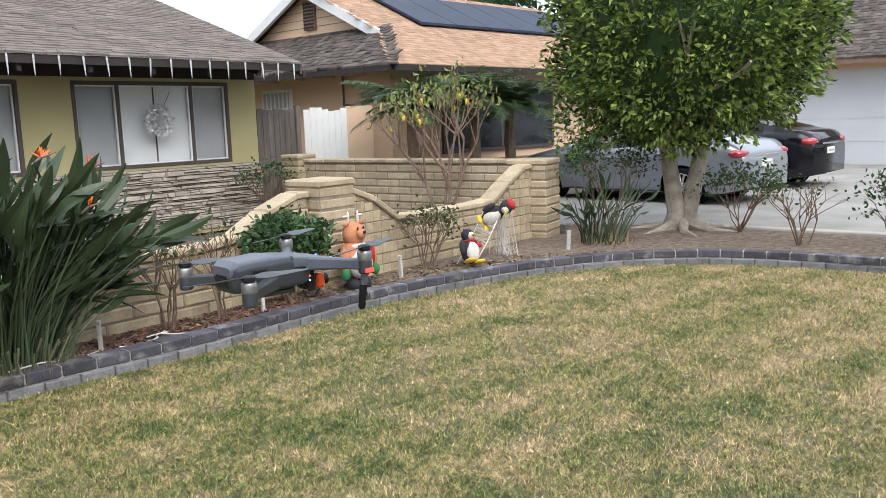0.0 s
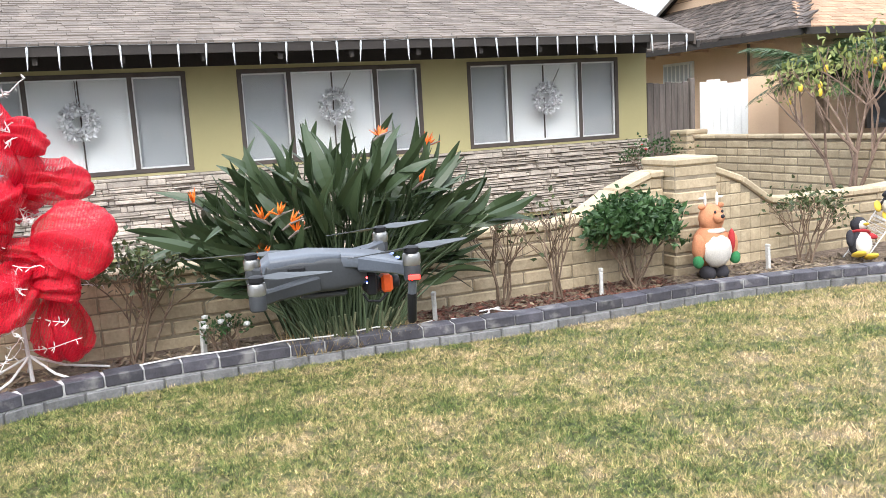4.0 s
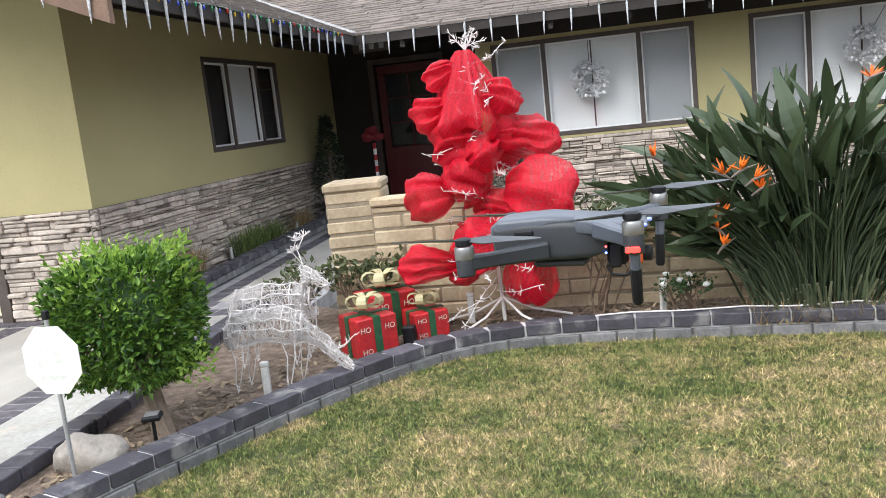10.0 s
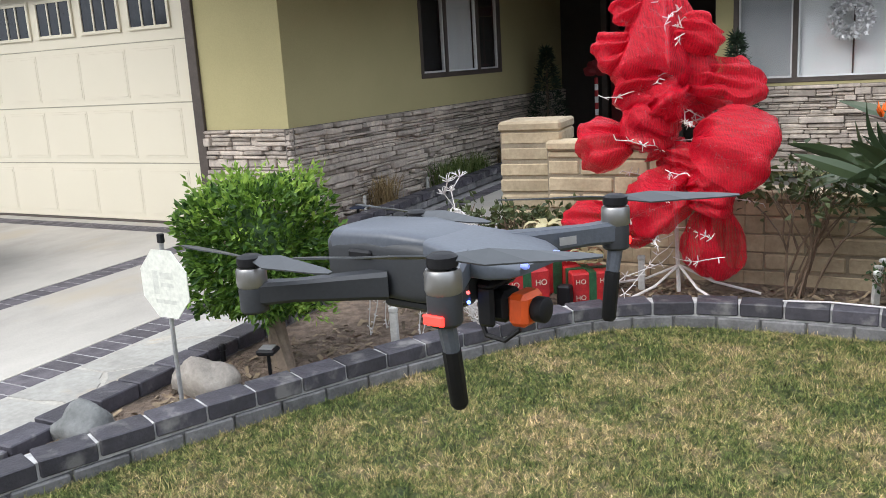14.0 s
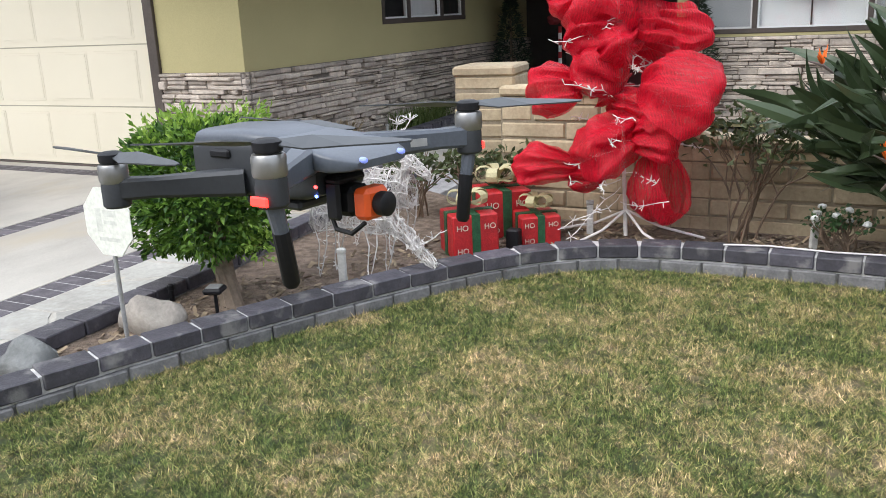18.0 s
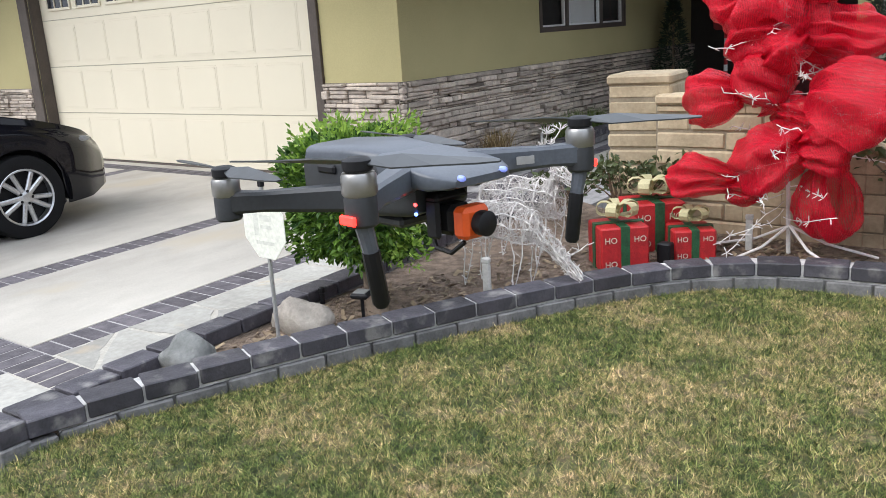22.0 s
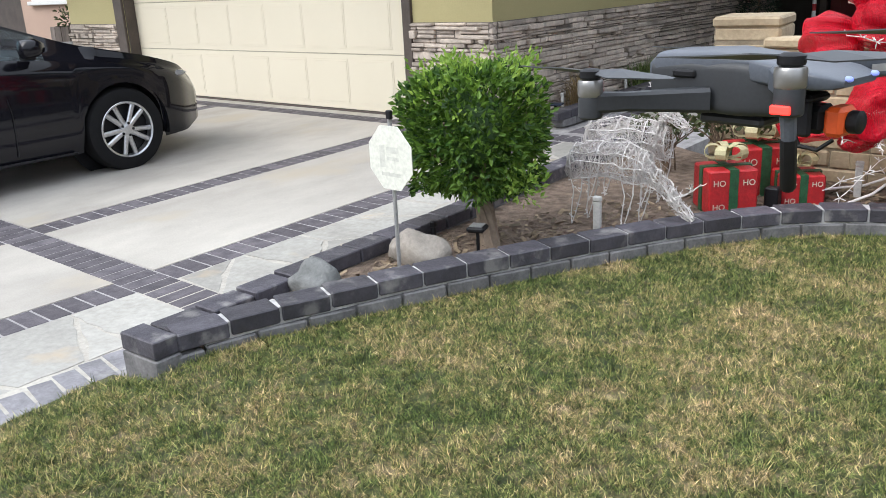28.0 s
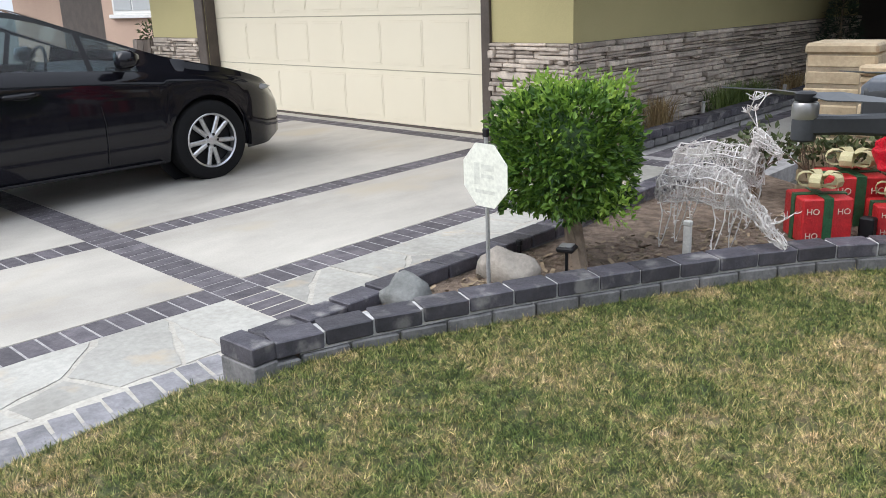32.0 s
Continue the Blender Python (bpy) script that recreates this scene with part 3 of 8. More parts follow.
def resample(line, step):
    """Points and headings at even steps along a smooth line."""
    pts = [Vector((*p, 0)) for p in line]
    dense = []
    for i in range(len(pts) - 1):
        a, b, c, d = pts[max(i - 1, 0)], pts[i], pts[i + 1], pts[min(i + 2, len(pts) - 1)]
        for k in range(20):
            u = k / 20
            dense.append(0.5 * (2 * b + (c - a) * u + (2 * a - 5 * b + 4 * c - d) * u * u + (3 * b - a - 3 * c + d) * u**3))
    dense.append(pts[-1])
    out, want, gone = [], 0.0, 0.0
    for a, b in zip(dense, dense[1:]):
        length = (b - a).length
        while want <= gone + length and length > 0:
            out.append((a.lerp(b, (want - gone) / length), math.atan2((b - a).y, (b - a).x)))
            want += step
        gone += length
    return out


CURB_LINE = resample(CURB, 0.1)
lawn_edge = [(p.x, p.y) for p, _ in CURB_LINE]


def drive_edge(y):
    """The x at which the lawn meets the flat brick border of the drive."""
    return -0.86 + 0.115 * min(1.5, max(0.0, 1.05 - y))


def lawn_z(x, y):
    u = min(1.0, max(0.0, (x - drive_edge(y)) / 0.28))
    return 0.012 + (LAWN_Z - 0.012) * u * u * (3 - 2 * u) if y < 1.3 else LAWN_Z


bm = bmesh.new()
grid = {}
for i in range(96):
    for k in range(85):
        x, y = -1.15 + i * 0.1, -4.5 + k * 0.1
        grid[i, k] = bm.verts.new((max(x, drive_edge(y)) if y < 1.0 else x, y, lawn_z(x, y)))
curb_x, curb_y = [p[0] for p in lawn_edge if p[1] > 0.9], [p[1] for p in lawn_edge if p[1] > 0.9]
for i in range(95):
    for k in range(84):
        x, y = -1.15 + i * 0.1, -4.5 + k * 0.1
        if y < 0.95 and x + 0.1 > drive_edge(y) and x < 8.3 or y >= 0.95 and -0.62 < x < 8.3 and y < np.interp(x, curb_x, curb_y) + 0.05 and not (x > 7.0 and y > 2.9 - 1.2 * (x - 7.6)):
            bm.faces.new([grid[i, k], grid[i + 1, k], grid[i + 1, k + 1], grid[i, k + 1]])
bmesh.ops.delete(bm, geom=[v for v in bm.verts if not v.link_faces], context="VERTS")
tagged(part("lawn", bm, TURF), "mown front lawn base, patchy green and straw brown, darkened as blade shade", "lawn", kind="structure")
bm = bmesh.new()
prism(bm, [(-0.82, 1.12), *[(p.x - 0.03 * math.sin(a), p.y + 0.03 * math.cos(a)) for p, a in CURB_LINE if p.x < 8.15 and p.y > 1.15], (8.7, 2.3), (8.9, 4.4), (8.9, 4.75), (-0.2, 4.75), (-0.94, 5.2), *[(x, y) for x, y in INNER[:0:-1]]], -0.05, SOIL_Z)
tagged(part("planter_bed", bm, SOIL), "brown bare soil of the planter bed behind the curb", "soil", kind="structure")

# ---- the house: walls ----
FY, GX, GY = 9.43, -2.38, 5.24  # front wall, side wall of the garage, garage front
WALL_TOP = 2.46


def setting(name, bm, material, label, category):
    return tagged(part(name, bm, material), label, category, kind="structure")


def wall_with_holes(x0, x1, z0, z1, holes, y0, y1):
    """A wall along x between y0 and y1, with openings (x0, x1, z0, z1)."""
    bm = bmesh.new()
    xs = sorted({x0, x1, *[h[0] for h in holes], *[h[1] for h in holes]})
    for a, b in zip(xs, xs[1:]):
        hole = [h for h in holes if h[0] <= a and h[1] >= b]
        if hole:
            h = hole[0]
            if h[2] > z0:
                box(bm, a, b, y0, y1, z0, h[2])
            if h[3] < z1:
                box(bm, a, b, y0, y1, h[3], z1)
        else:
            box(bm, a, b, y0, y1, z0, z1)
    return bm


WINDOWS = [(0.20, 2.47), (3.04, 5.33), (5.97, 8.28)]
WZ0, WZ1 = 0.96, 2.07
front = setting("wall_front", wall_with_holes(0.02, 8.76, 0.0, WALL_TOP, [(a, b, WZ0, WZ1) for a, b in WINDOWS], FY, FY + 0.2), STUCCO, "olive yellow stucco front wall of the house", "wall")
setting("wall_front_end", boxes((8.56, 8.76, FY + 0.2, 15.0, 0, WALL_TOP)), STUCCO, "olive stucco end wall of the house", "wall")
DOOR_X0, DOOR_X1, DOOR_TOP = -7.955, -3.34, 2.22
setting("wall_garage", wall_with_holes(-9.35, GX, 0.0, 2.70, [(DOOR_X0, DOOR_X1, 0.0, DOOR_TOP)], GY, GY + 0.25), STUCCO, "yellow olive stucco garage front wall", "wall")
bm = bmesh.new()
v = [bm.verts.new(p) for p in [(-9.35, GY, 2.7), (GX, GY, 2.7), (-5.8, GY, 4.1), (-9.35, GY + 0.25, 2.7), (GX, GY + 0.25, 2.7), (-5.8, GY + 0.25, 4.1)]]
for q in ((0, 1, 2), (5, 4, 3), (0, 3, 4, 1), (1, 4, 5, 2), (2, 5, 3, 0)):
    bm.faces.new([v[i] for i in q])
setting("wall_gable", bm, STUCCO, "yellow olive stucco gable above the garage", "wall")
SWIN = (7.36, 9.24, 1.22, 2.17)
bm = wall_with_holes(GY + 0.25, 11.2, 0.0, 2.69, [SWIN], -0.2, 0.0)
bm.transform(Matrix(((0, 1, 0, GX), (1, 0, 0, 0), (0, 0, 1, 0), (0, 0, 0, 1))))
bmesh.ops.recalc_face_normals(bm, faces=bm.faces)
setting("wall_side", bm, STUCCO, "olive stucco side wall beside the entry walk", "wall")
setting("wall_garage_far", boxes((-9.35, -9.15, GY + 0.25, 15, 0, 2.5)), STUCCO, "olive stucco far side of the garage", "wall")
setting("wall_back", boxes((-9.35, 8.76, 15.0, 15.2, 0, WALL_TOP)), STUCCO, "olive stucco rear wall of the house", "wall")
# porch walls and ceiling: near-black colour imitates the shade inside the porch
setting("wall_porch_right", boxes((0.02, 0.22, FY + 0.2, 11.2, 0, WALL_TOP)), EAVE_SHADE_BROWN, "side wall of the entry porch, porch shade put into its brown", "wall")
setting("wall_entry", wall_with_holes(GX, 0.22, 0, WALL_TOP, [(-1.72, -0.80, 0.1, 2.12)], 11.2, 11.4), EAVE_SHADE_BROWN, "back wall of the entry porch, coloured near black as shade", "wall")
setting("porch_ceiling", boxes((GX, 0.02, 9.3, 11.2, 2.36, 2.40)), EAVE_SHADE_BROWN, "porch ceiling, coloured near black as shade", "ceiling")
setting("wall_top_board", boxes((0.02, 8.76, FY - 0.022, FY, 2.115, 2.45), bevel=0.003), EAVE_SHADE_BROWN, "dark brown frieze board along the top of the front wall", "trim")
# dark board added where the side wall only lies in eave shade
setting("wall_top_board", boxes((GX, GX + 0.022, GY + 0.02, 11.2, 2.50, 2.68), bevel=0.003), EAVE_SHADE_BROWN, "dark board added along the side wall in place of eave shade", "trim")
setting("room_floor", boxes((0.22, 8.56, FY + 0.2, 15, 0.0, 0.1)), DARK, "dark floor inside the rooms", "floor")
setting("garage_floor", boxes((-9.15, -2.58, GY + 0.25, 15, -0.02, 0.02)), DARK, "dark floor inside the garage", "floor")


# ---- roofs ----
def mesh_from(name, verts, faces, material, parent=None, label=""):
    me = bpy.data.meshes.new(name)
    me.from_pydata(verts, [], faces)
    me.update()
    me.materials.append(material)
    ob = new(name, me)
    if parent is not None:
        ob.parent = parent
    if label:
        ob["label"] = label
    return ob


BOXF = [(0, 1, 3, 2), (4, 6, 7, 5), (0, 4, 5, 1), (2, 3, 7, 6), (0, 2, 6, 4), (1, 5, 7, 3)]


def shingles(name, at, length, rows, expose, slope, keep, material, parent, label, tab=(0.14, 0.30), thick=0.022, lift=0.0, seed=1, ragged=0.0):
    """Overlapping tabs in courses: u along the eave, v up the slope; at(u, v, h) gives the place."""
    r, verts, faces = random.Random(seed), [], []
    for row in range(rows):
        v0 = row * expose
        u = -r.uniform(0, tab[0])
        while u < length:
            w = r.uniform(*tab)
            a, b = max(u, 0), min(u + w - 0.006, length)
            u += w
            if b - a < 0.03 or not keep((a + b) / 2, v0):
                continue
            d, h = r.uniform(-ragged, ragged), thick * r.uniform(0.8, 1.3)
            n = len(verts)
            for uu in (a, b):
                for vv, hh in ((v0 + d, lift + h), (v0 + expose * 1.5, lift + h * 0.45)):
                    verts += [at(uu, vv, lift - 0.002), at(uu, vv, hh)]
            faces += [tuple(n + i for i in q) for q in BOXF]
    return tagged(mesh_from(name, verts, faces, material, parent, label), kind="stuff")


SL, SG = 0.36, 0.415  # slopes of the main roof and of the garage roof
VAL = SL / SG
EZ, EY, EX = 2.29, 8.55, -1.15
ridge_y = 13.2
roof = thing("roof_main", "grey brown asphalt shingle roof with deep eaves", "roof", kind="structure")
bm = bmesh.new()
n = Vector((0, -SL, 1)).normalized()


def slab(bm, corners, thick):
    top = [bm.verts.new(c) for c in corners]
    low = [bm.verts.new((c[0], c[1], c[2] - thick)) for c in corners]
    k = len(corners)
    fs = [bm.faces.new(top), bm.faces.new(low[::-1])] + [bm.faces.new([top[i], low[i], low[(i + 1) % k], top[(i + 1) % k]]) for i in range(k)]
    bmesh.ops.recalc_face_normals(bm, faces=fs)


RIDGE_Z = EZ + (ridge_y - EY) * SL
slab(bm, [(EX, EY, EZ), (8.87, EY, EZ), (8.87, ridge_y, RIDGE_Z), (EX - VAL * (ridge_y - EY), ridge_y, RIDGE_Z)], 0.09)
slab(bm, [(8.87, ridge_y, RIDGE_Z), (8.87, 17.5, EZ), (-10.2, 17.5, EZ), (-10.2, ridge_y, RIDGE_Z), (EX - VAL * (ridge_y - EY), ridge_y, RIDGE_Z)], 0.09)
part("roof_deck", bm, EAVE_SHADE_BROWN, roof, "dark brown roof boarding")
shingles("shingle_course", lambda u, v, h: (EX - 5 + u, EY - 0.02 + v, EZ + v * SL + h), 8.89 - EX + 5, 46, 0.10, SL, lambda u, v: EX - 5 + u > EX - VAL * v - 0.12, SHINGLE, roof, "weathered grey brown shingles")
# fascia brown taken down to the shade under the shingle edge
part("eave_board", boxes((EX, 8.87, EY - 0.012, EY + 0.02, EZ - 0.10, EZ - 0.005)), EAVE_SHADE_BROWN, roof, "dark brown fascia board, eave shade in its colour")
bm = bmesh.new()
for y0, y1, z0, z1 in ((EY, ridge_y, EZ, RIDGE_Z),):
    slab(bm, [(8.87, y0, z0 + 0.02), (8.91, y0, z0 + 0.02), (8.91, y1, z1 + 0.02), (8.87, y1, z1 + 0.02)], 0.16)
part("rake_board", bm, BROWN, roof)
for k in range(13):
    bm = bmesh.new()
    x = EX + 0.5 + k * 0.8
    slab(bm, [(x, EY + 0.03, EZ - 0.09), (x + 0.05, EY + 0.03, EZ - 0.09), (x + 0.05, 9.6, EZ - 0.09 + 1.02 * SL), (x, 9.6, EZ - 0.09 + 1.02 * SL)], 0.09)
    part("rafter_tail", bm, EAVE_SHADE_BROWN, roof)

GRX, GFY = -5.8, 3.97
GRZ = EZ + (EX - GRX) * SG
groof = thing("roof_garage", "grey brown asphalt shingle gable roof over the garage", "roof", kind="structure")
bm = bmesh.new()
slab(bm, [(EX, GFY, EZ), (EX, EY, EZ), (GRX, EY + (EX - GRX) / VAL, GRZ), (GRX, GFY, GRZ)], 0.09)
slab(bm, [(GRX, GFY, GRZ), (GRX, 14.0, GRZ), (-10.4, 14.0, EZ), (-10.4, GFY, EZ)], 0.09)
part("roof_deck", bm, EAVE_SHADE_BROWN, groof, "dark brown roof boarding")
shingles("shingle_course", lambda u, v, h: (EX + 0.02 - v, GFY - 0.02 + u, EZ + v * SG + h), EY - GFY + 6, 46, 0.10, SG, lambda u, v: GFY + u < EY + v / VAL + 0.12, SHINGLE, groof, "weathered grey brown shingles", seed=2)
bm = bmesh.new()
for sx in (EX, -10.45):
    slab(bm, [(sx, GFY - 0.05, EZ + 0.02), (sx, GFY, EZ + 0.02), (GRX, GFY, GRZ + 0.02), (GRX, GFY - 0.05, GRZ + 0.02)], 0.24)
part("barge_board", bm, BROWN_LIGHT, groof, "weathered red brown barge board")
part("eave_board", boxes((EX - 0.02, EX + 0.012, GFY, EY - 0.02, EZ - 0.10, EZ - 0.005)), EAVE_SHADE_BROWN, groof)
# valley flashing
bm = bmesh.new()
slab(bm, [(EX, EY - 0.06, EZ + 0.035), (EX + 0.05, EY, EZ + 0.035), (EX - 3.9 * VAL + 0.03, EY + 3.92, EZ + 3.91 * SL + 0.035), (EX - 3.9 * VAL - 0.04, EY + 3.87, EZ + 3.91 * SL + 0.035)], 0.02)
part("valley_flashing", bm, FLASHING, groof, "pale metal valley flashing")


# ---- stacked stone wainscot: each stone a piece ----
STONE_CACHE = {}


def stone_piece(parent, m, w, h, d, material, name="stone", bev=0.008):
    key = (name, round(w, 2), round(h, 3), round(d, 2), material.name)
    if key not in STONE_CACHE:
        bm = bmesh.new()
        box(bm, 0, w - 0.005, -d, 0, 0, h - 0.004, bevel=bev)
        me = bpy.data.meshes.new(name)
        bm.to_mesh(me)
        bm.free()
        me.materials.append(material)
        STONE_CACHE[key] = me
    ob = new(name, STONE_CACHE[key])
    ob.parent = parent
    ob.matrix_basis = m
    return ob


def ledge_wall(parent, m, length, z0, z1, seed, near):
    """Rough courses of thin split stones over a dark joint backing; m maps along (x), outwards (-y), up (z).
    Stones along the stretch near are pieces of their own, the rest is joined."""
    r = random.Random(seed)
    rest_v, rest_f = [], []
    z = z0
    while z < z1 - 0.012:
        h = min(r.choice((0.022, 0.030, 0.038, 0.046, 0.056, 0.070)), z1 - z)
        if z1 - z - h < 0.02:
            h = z1 - z
        x = 0.0
        while x < length - 0.01:
            w = min(r.choice((0.07, 0.11, 0.15, 0.20, 0.26, 0.34, 0.42)), length - x)
            if length - x - w < 0.07:
                w = length - x
            rows = [(z, h)]
            if h > 0.048 and r.random() < 0.55:
                cut = round(h * r.choice((0.38, 0.5, 0.62)), 3)
                rows = [(z, cut), (z + cut, h - cut)]
            for zz, hh in rows:
                d = r.choice((0.018, 0.026, 0.036, 0.046, 0.058, 0.07))
                tilt = r.uniform(-1.1, 1.1) if w < 0.3 else r.uniform(-0.5, 0.5)
                at = m @ pose(x, 0, zz, r.uniform(-2.5, 2.5), tilt, r.uniform(-2.0, 2.0))
                if near[0] <= x <= near[1]:
                    stone_piece(parent, at, w, hh, d, STONE)
                else:
                    k, b = len(rest_v), 0.007
                    rest_v += [tuple(at @ Vector(c)) for c in ((0, 0, 0), (w - 0.005, 0, 0), (w - 0.005, 0, hh - 0.004), (0, 0, hh - 0.004), (b, -d, b), (w - 0.005 - b, -d, b), (w - 0.005 - b, -d, hh - 0.004 - b), (b, -d, hh - 0.004 - b))]
                    rest_f += [(k + 4, k + 5, k + 6, k + 7), (k, k + 1, k + 5, k + 4), (k + 1, k + 2, k + 6, k + 5), (k + 2, k + 3, k + 7, k + 6), (k + 3, k, k + 4, k + 7)]
            x += w
        z += h
    if rest_v:
        tagged(mesh_from("stone_courses", rest_v, rest_f, STONE_FAR, parent), kind="stuff")


def wainscot(name, m, length, z0, z1, seed, label, near):
    w = thing(name, label, "stone facing", kind="structure")
    bm = boxes((0, length, -0.012, 0, z0, z1))
    bm.transform(m)
    part("joint_backing", bm, STONE_JOINT, w)
    ledge_wall(w, m, length, z0, z1, seed, near)
    return w


TURN_X = Matrix(((0, -1, 0, 0), (1, 0, 0, 0), (0, 0, 1, 0), (0, 0, 0, 1)))  # along +y, outwards +x
wainscot("stone_wainscot_side", Matrix.Translation((GX, GY - 0.06, 0)) @ TURN_X, 11.2 - GY + 0.06, 0.08, 0.93, 3, "grey brown stacked ledge stone beside the walk", (0.0, 2.6))
wainscot("stone_wainscot_garage", pose(-3.235, GY, 0), 3.235 + GX + 0.05, 0.08, 0.93, 4, "grey brown stacked ledge stone on the garage pier", (0.0, 2.0))
wainscot("stone_wainscot_garage", pose(-9.35, GY, 0), 1.20, 0.08, 0.93, 5, "grey brown stacked ledge stone on the far garage pier", (0.6, 1.2))
wainscot("stone_wainscot_front", pose(0.02, FY, 0), 8.74, 0.05, 0.93, 6, "pale grey brown stacked ledge stone below the windows", (0.4, 2.4))


# ---- windows ----
def window(name, w, h, splits, blinds, label, at, turn=0.0):
    """A slider window: frame, mullions, panes, blinds behind them. splits: fractions of the width; blinds: material for each light."""
    win = tagged(thing(name, label, "window", kind="structure", at=at, turn=turn))
    f = 0.05
    part("window_frame", boxes((0, w, -0.03, 0.08, 0, f), (0, w, -0.03, 0.08, h - f, h), (0, f, -0.03, 0.08, f, h - f), (w - f, w, -0.03, 0.08, f, h - f), bevel=0.004), BROWN, win, "dark brown window frame")
    xs = [0, *[s * w for s in splits], w]
    for i, (a, b) in enumerate(zip(xs, xs[1:])):
        if i:
            part("mullion", boxes((a - 0.025, a + 0.025, -0.02, 0.08, f, h - f), bevel=0.004), BROWN, win)
        x0, x1 = a + (f if i == 0 else 0.025), b - (f if i == len(xs) - 2 else 0.025)
        white = 0.018
        part("sash", boxes((x0, x1, 0.0, 0.03, f, f + white), (x0, x1, 0.0, 0.03, h - f - white, h - f), (x0, x0 + white, 0.0, 0.03, f + white, h - f - white), (x1 - white, x1, 0.0, 0.03, f + white, h - f - white)), WHITE if blinds[i] is not BLIND else BLIND, win, "white aluminium sash")
        pane = part("pane", boxes((x0 + white, x1 - white, 0.012, 0.016, f + white, h - f - white)), GLASS, win)
        pane.visible_shadow = False
        part("blind", boxes((x0, x1, 0.06, 0.075, f, h - f)), blinds[i], win)
    return win


for k, (a, b) in enumerate(WINDOWS):
    win = window(f"window_{k + 1}", b - a, WZ1 - WZ0, (0.265, 0.735), (GREYSCREEN, BLIND, GREYSCREEN), "wide front window with white blinds and grey side screens", (a, FY + 0.02, WZ0))
    w = b - a
    part("drape_gap", boxes((0.5 * w - 0.008, 0.5 * w + 0.008, 0.04, 0.05, 0.05, WZ1 - WZ0 - 0.05)), BROWN, win, "dark gap between two blinds")
window("window_4", SWIN[1] - SWIN[0], SWIN[3] - SWIN[2], (0.3, 0.7), (DARK, BLIND, DARK), "brown framed side window with a white blind", (GX - 0.02, SWIN[0], SWIN[2]), 90)

# ---- garage door ----
gd = thing("garage_door", "cream panelled sectional garage door, closed, with small top panes", "garage door", kind="structure", at=(DOOR_X0, GY + 0.14, 0.105))
DW, DH = DOOR_X1 - DOOR_X0, DOOR_TOP - 0.105
for r_ in range(4):
    z0, z1 = r_ * DH / 4, (r_ + 1) * DH / 4
    sec = part("door_section", boxes((0, DW, 0, 0.045, z0 + 0.003, z1 - 0.003), bevel=0.003), CREAM, gd)
    for c in range(7):
        x0 = 0.175 + 0.605 * c
        x1 = x0 + 0.51
        if r_ < 3:
            bm = boxes((x0, x1, -0.003, 0.0, z0 + 0.05, z1 - 0.05), bevel=0.0028)
            box(bm, x0 + 0.02, x1 - 0.02, -0.006, -0.003, z0 + 0.07, z1 - 0.07, bevel=0.0029)
            part("raised_panel", bm, CREAM, sec)
        else:
            part("pane_frame", boxes((x0, x1, -0.02, 0, z0 + 0.10, z0 + 0.13), (x0, x1, -0.02, 0, z1 - 0.11, z1 - 0.08), (x0, x0 + 0.03, -0.02, 0, z0 + 0.13, z1 - 0.11), (x1 - 0.03, x1, -0.02, 0, z0 + 0.13, z1 - 0.11), bevel=0.003), CREAM, sec)
            part("pane", boxes((x0 + 0.03, x1 - 0.03, -0.008, -0.002, z0 + 0.13, z1 - 0.11)), mat_dark_pane, sec)
            for m_ in (0.335, 0.665):
                xm = x0 + 0.03 + (x1 - x0 - 0.06) * m_
                part("glazing_bar", boxes((xm - 0.008, xm + 0.008, -0.018, -0.002, z0 + 0.13, z1 - 0.11)), CREAM, sec)
    if r_:
        part("section_seam", boxes((0.002, DW - 0.002, -0.001, 0.01, z0 - 0.003, z0 + 0.003)), TRIM_DARK, gd, "dark seam between door sections")
part("bottom_seal", boxes((0.002, DW - 0.002, -0.006, 0.04, -0.05, -0.001), bevel=0.004), BROWN, gd, "brown rubber bottom seal")
setting("garage_door_frame", boxes((DOOR_X0 - 0.19, DOOR_X0, GY - 0.03, GY + 0.005, 0, DOOR_TOP + 0.1), (DOOR_X1, DOOR_X1 + 0.1, GY - 0.03, GY + 0.005, 0, DOOR_TOP + 0.1), (DOOR_X0, DOOR_X1, GY - 0.03, GY + 0.005, DOOR_TOP, DOOR_TOP + 0.1), (DOOR_X0 - 0.012, DOOR_X0 + 0.018, GY + 0.006, GY + 0.138, 0, DOOR_TOP), (DOOR_X1 - 0.018, DOOR_X1 + 0.012, GY + 0.006, GY + 0.138, 0, DOOR_TOP), (DOOR_X0 + 0.019, DOOR_X1 - 0.019, GY + 0.006, GY + 0.138, DOOR_TOP - 0.02, DOOR_TOP + 0.01), bevel=0.004), BROWN, "brown wooden garage door frame and jambs", "door frame")


# ---- slump block walls ----
BLOCK_CACHE = {}


def block(parent, m, w, d, h, name="block", material=None, bev=0.012):
    key = (name, round(w, 2), round(d, 2), round(h, 3), bev)
    if key not in BLOCK_CACHE:
        bm = boxes((0, w - 0.007, 0, d, 0, h - 0.007), bevel=bev)
        me = bpy.data.meshes.new(name)
        bm.to_mesh(me)
        bm.free()
        me.materials.append(material or BLOCK)
        BLOCK_CACHE[key] = me
    ob = new(name, BLOCK_CACHE[key])
    ob.parent = parent
    ob.matrix_basis = m
    return ob


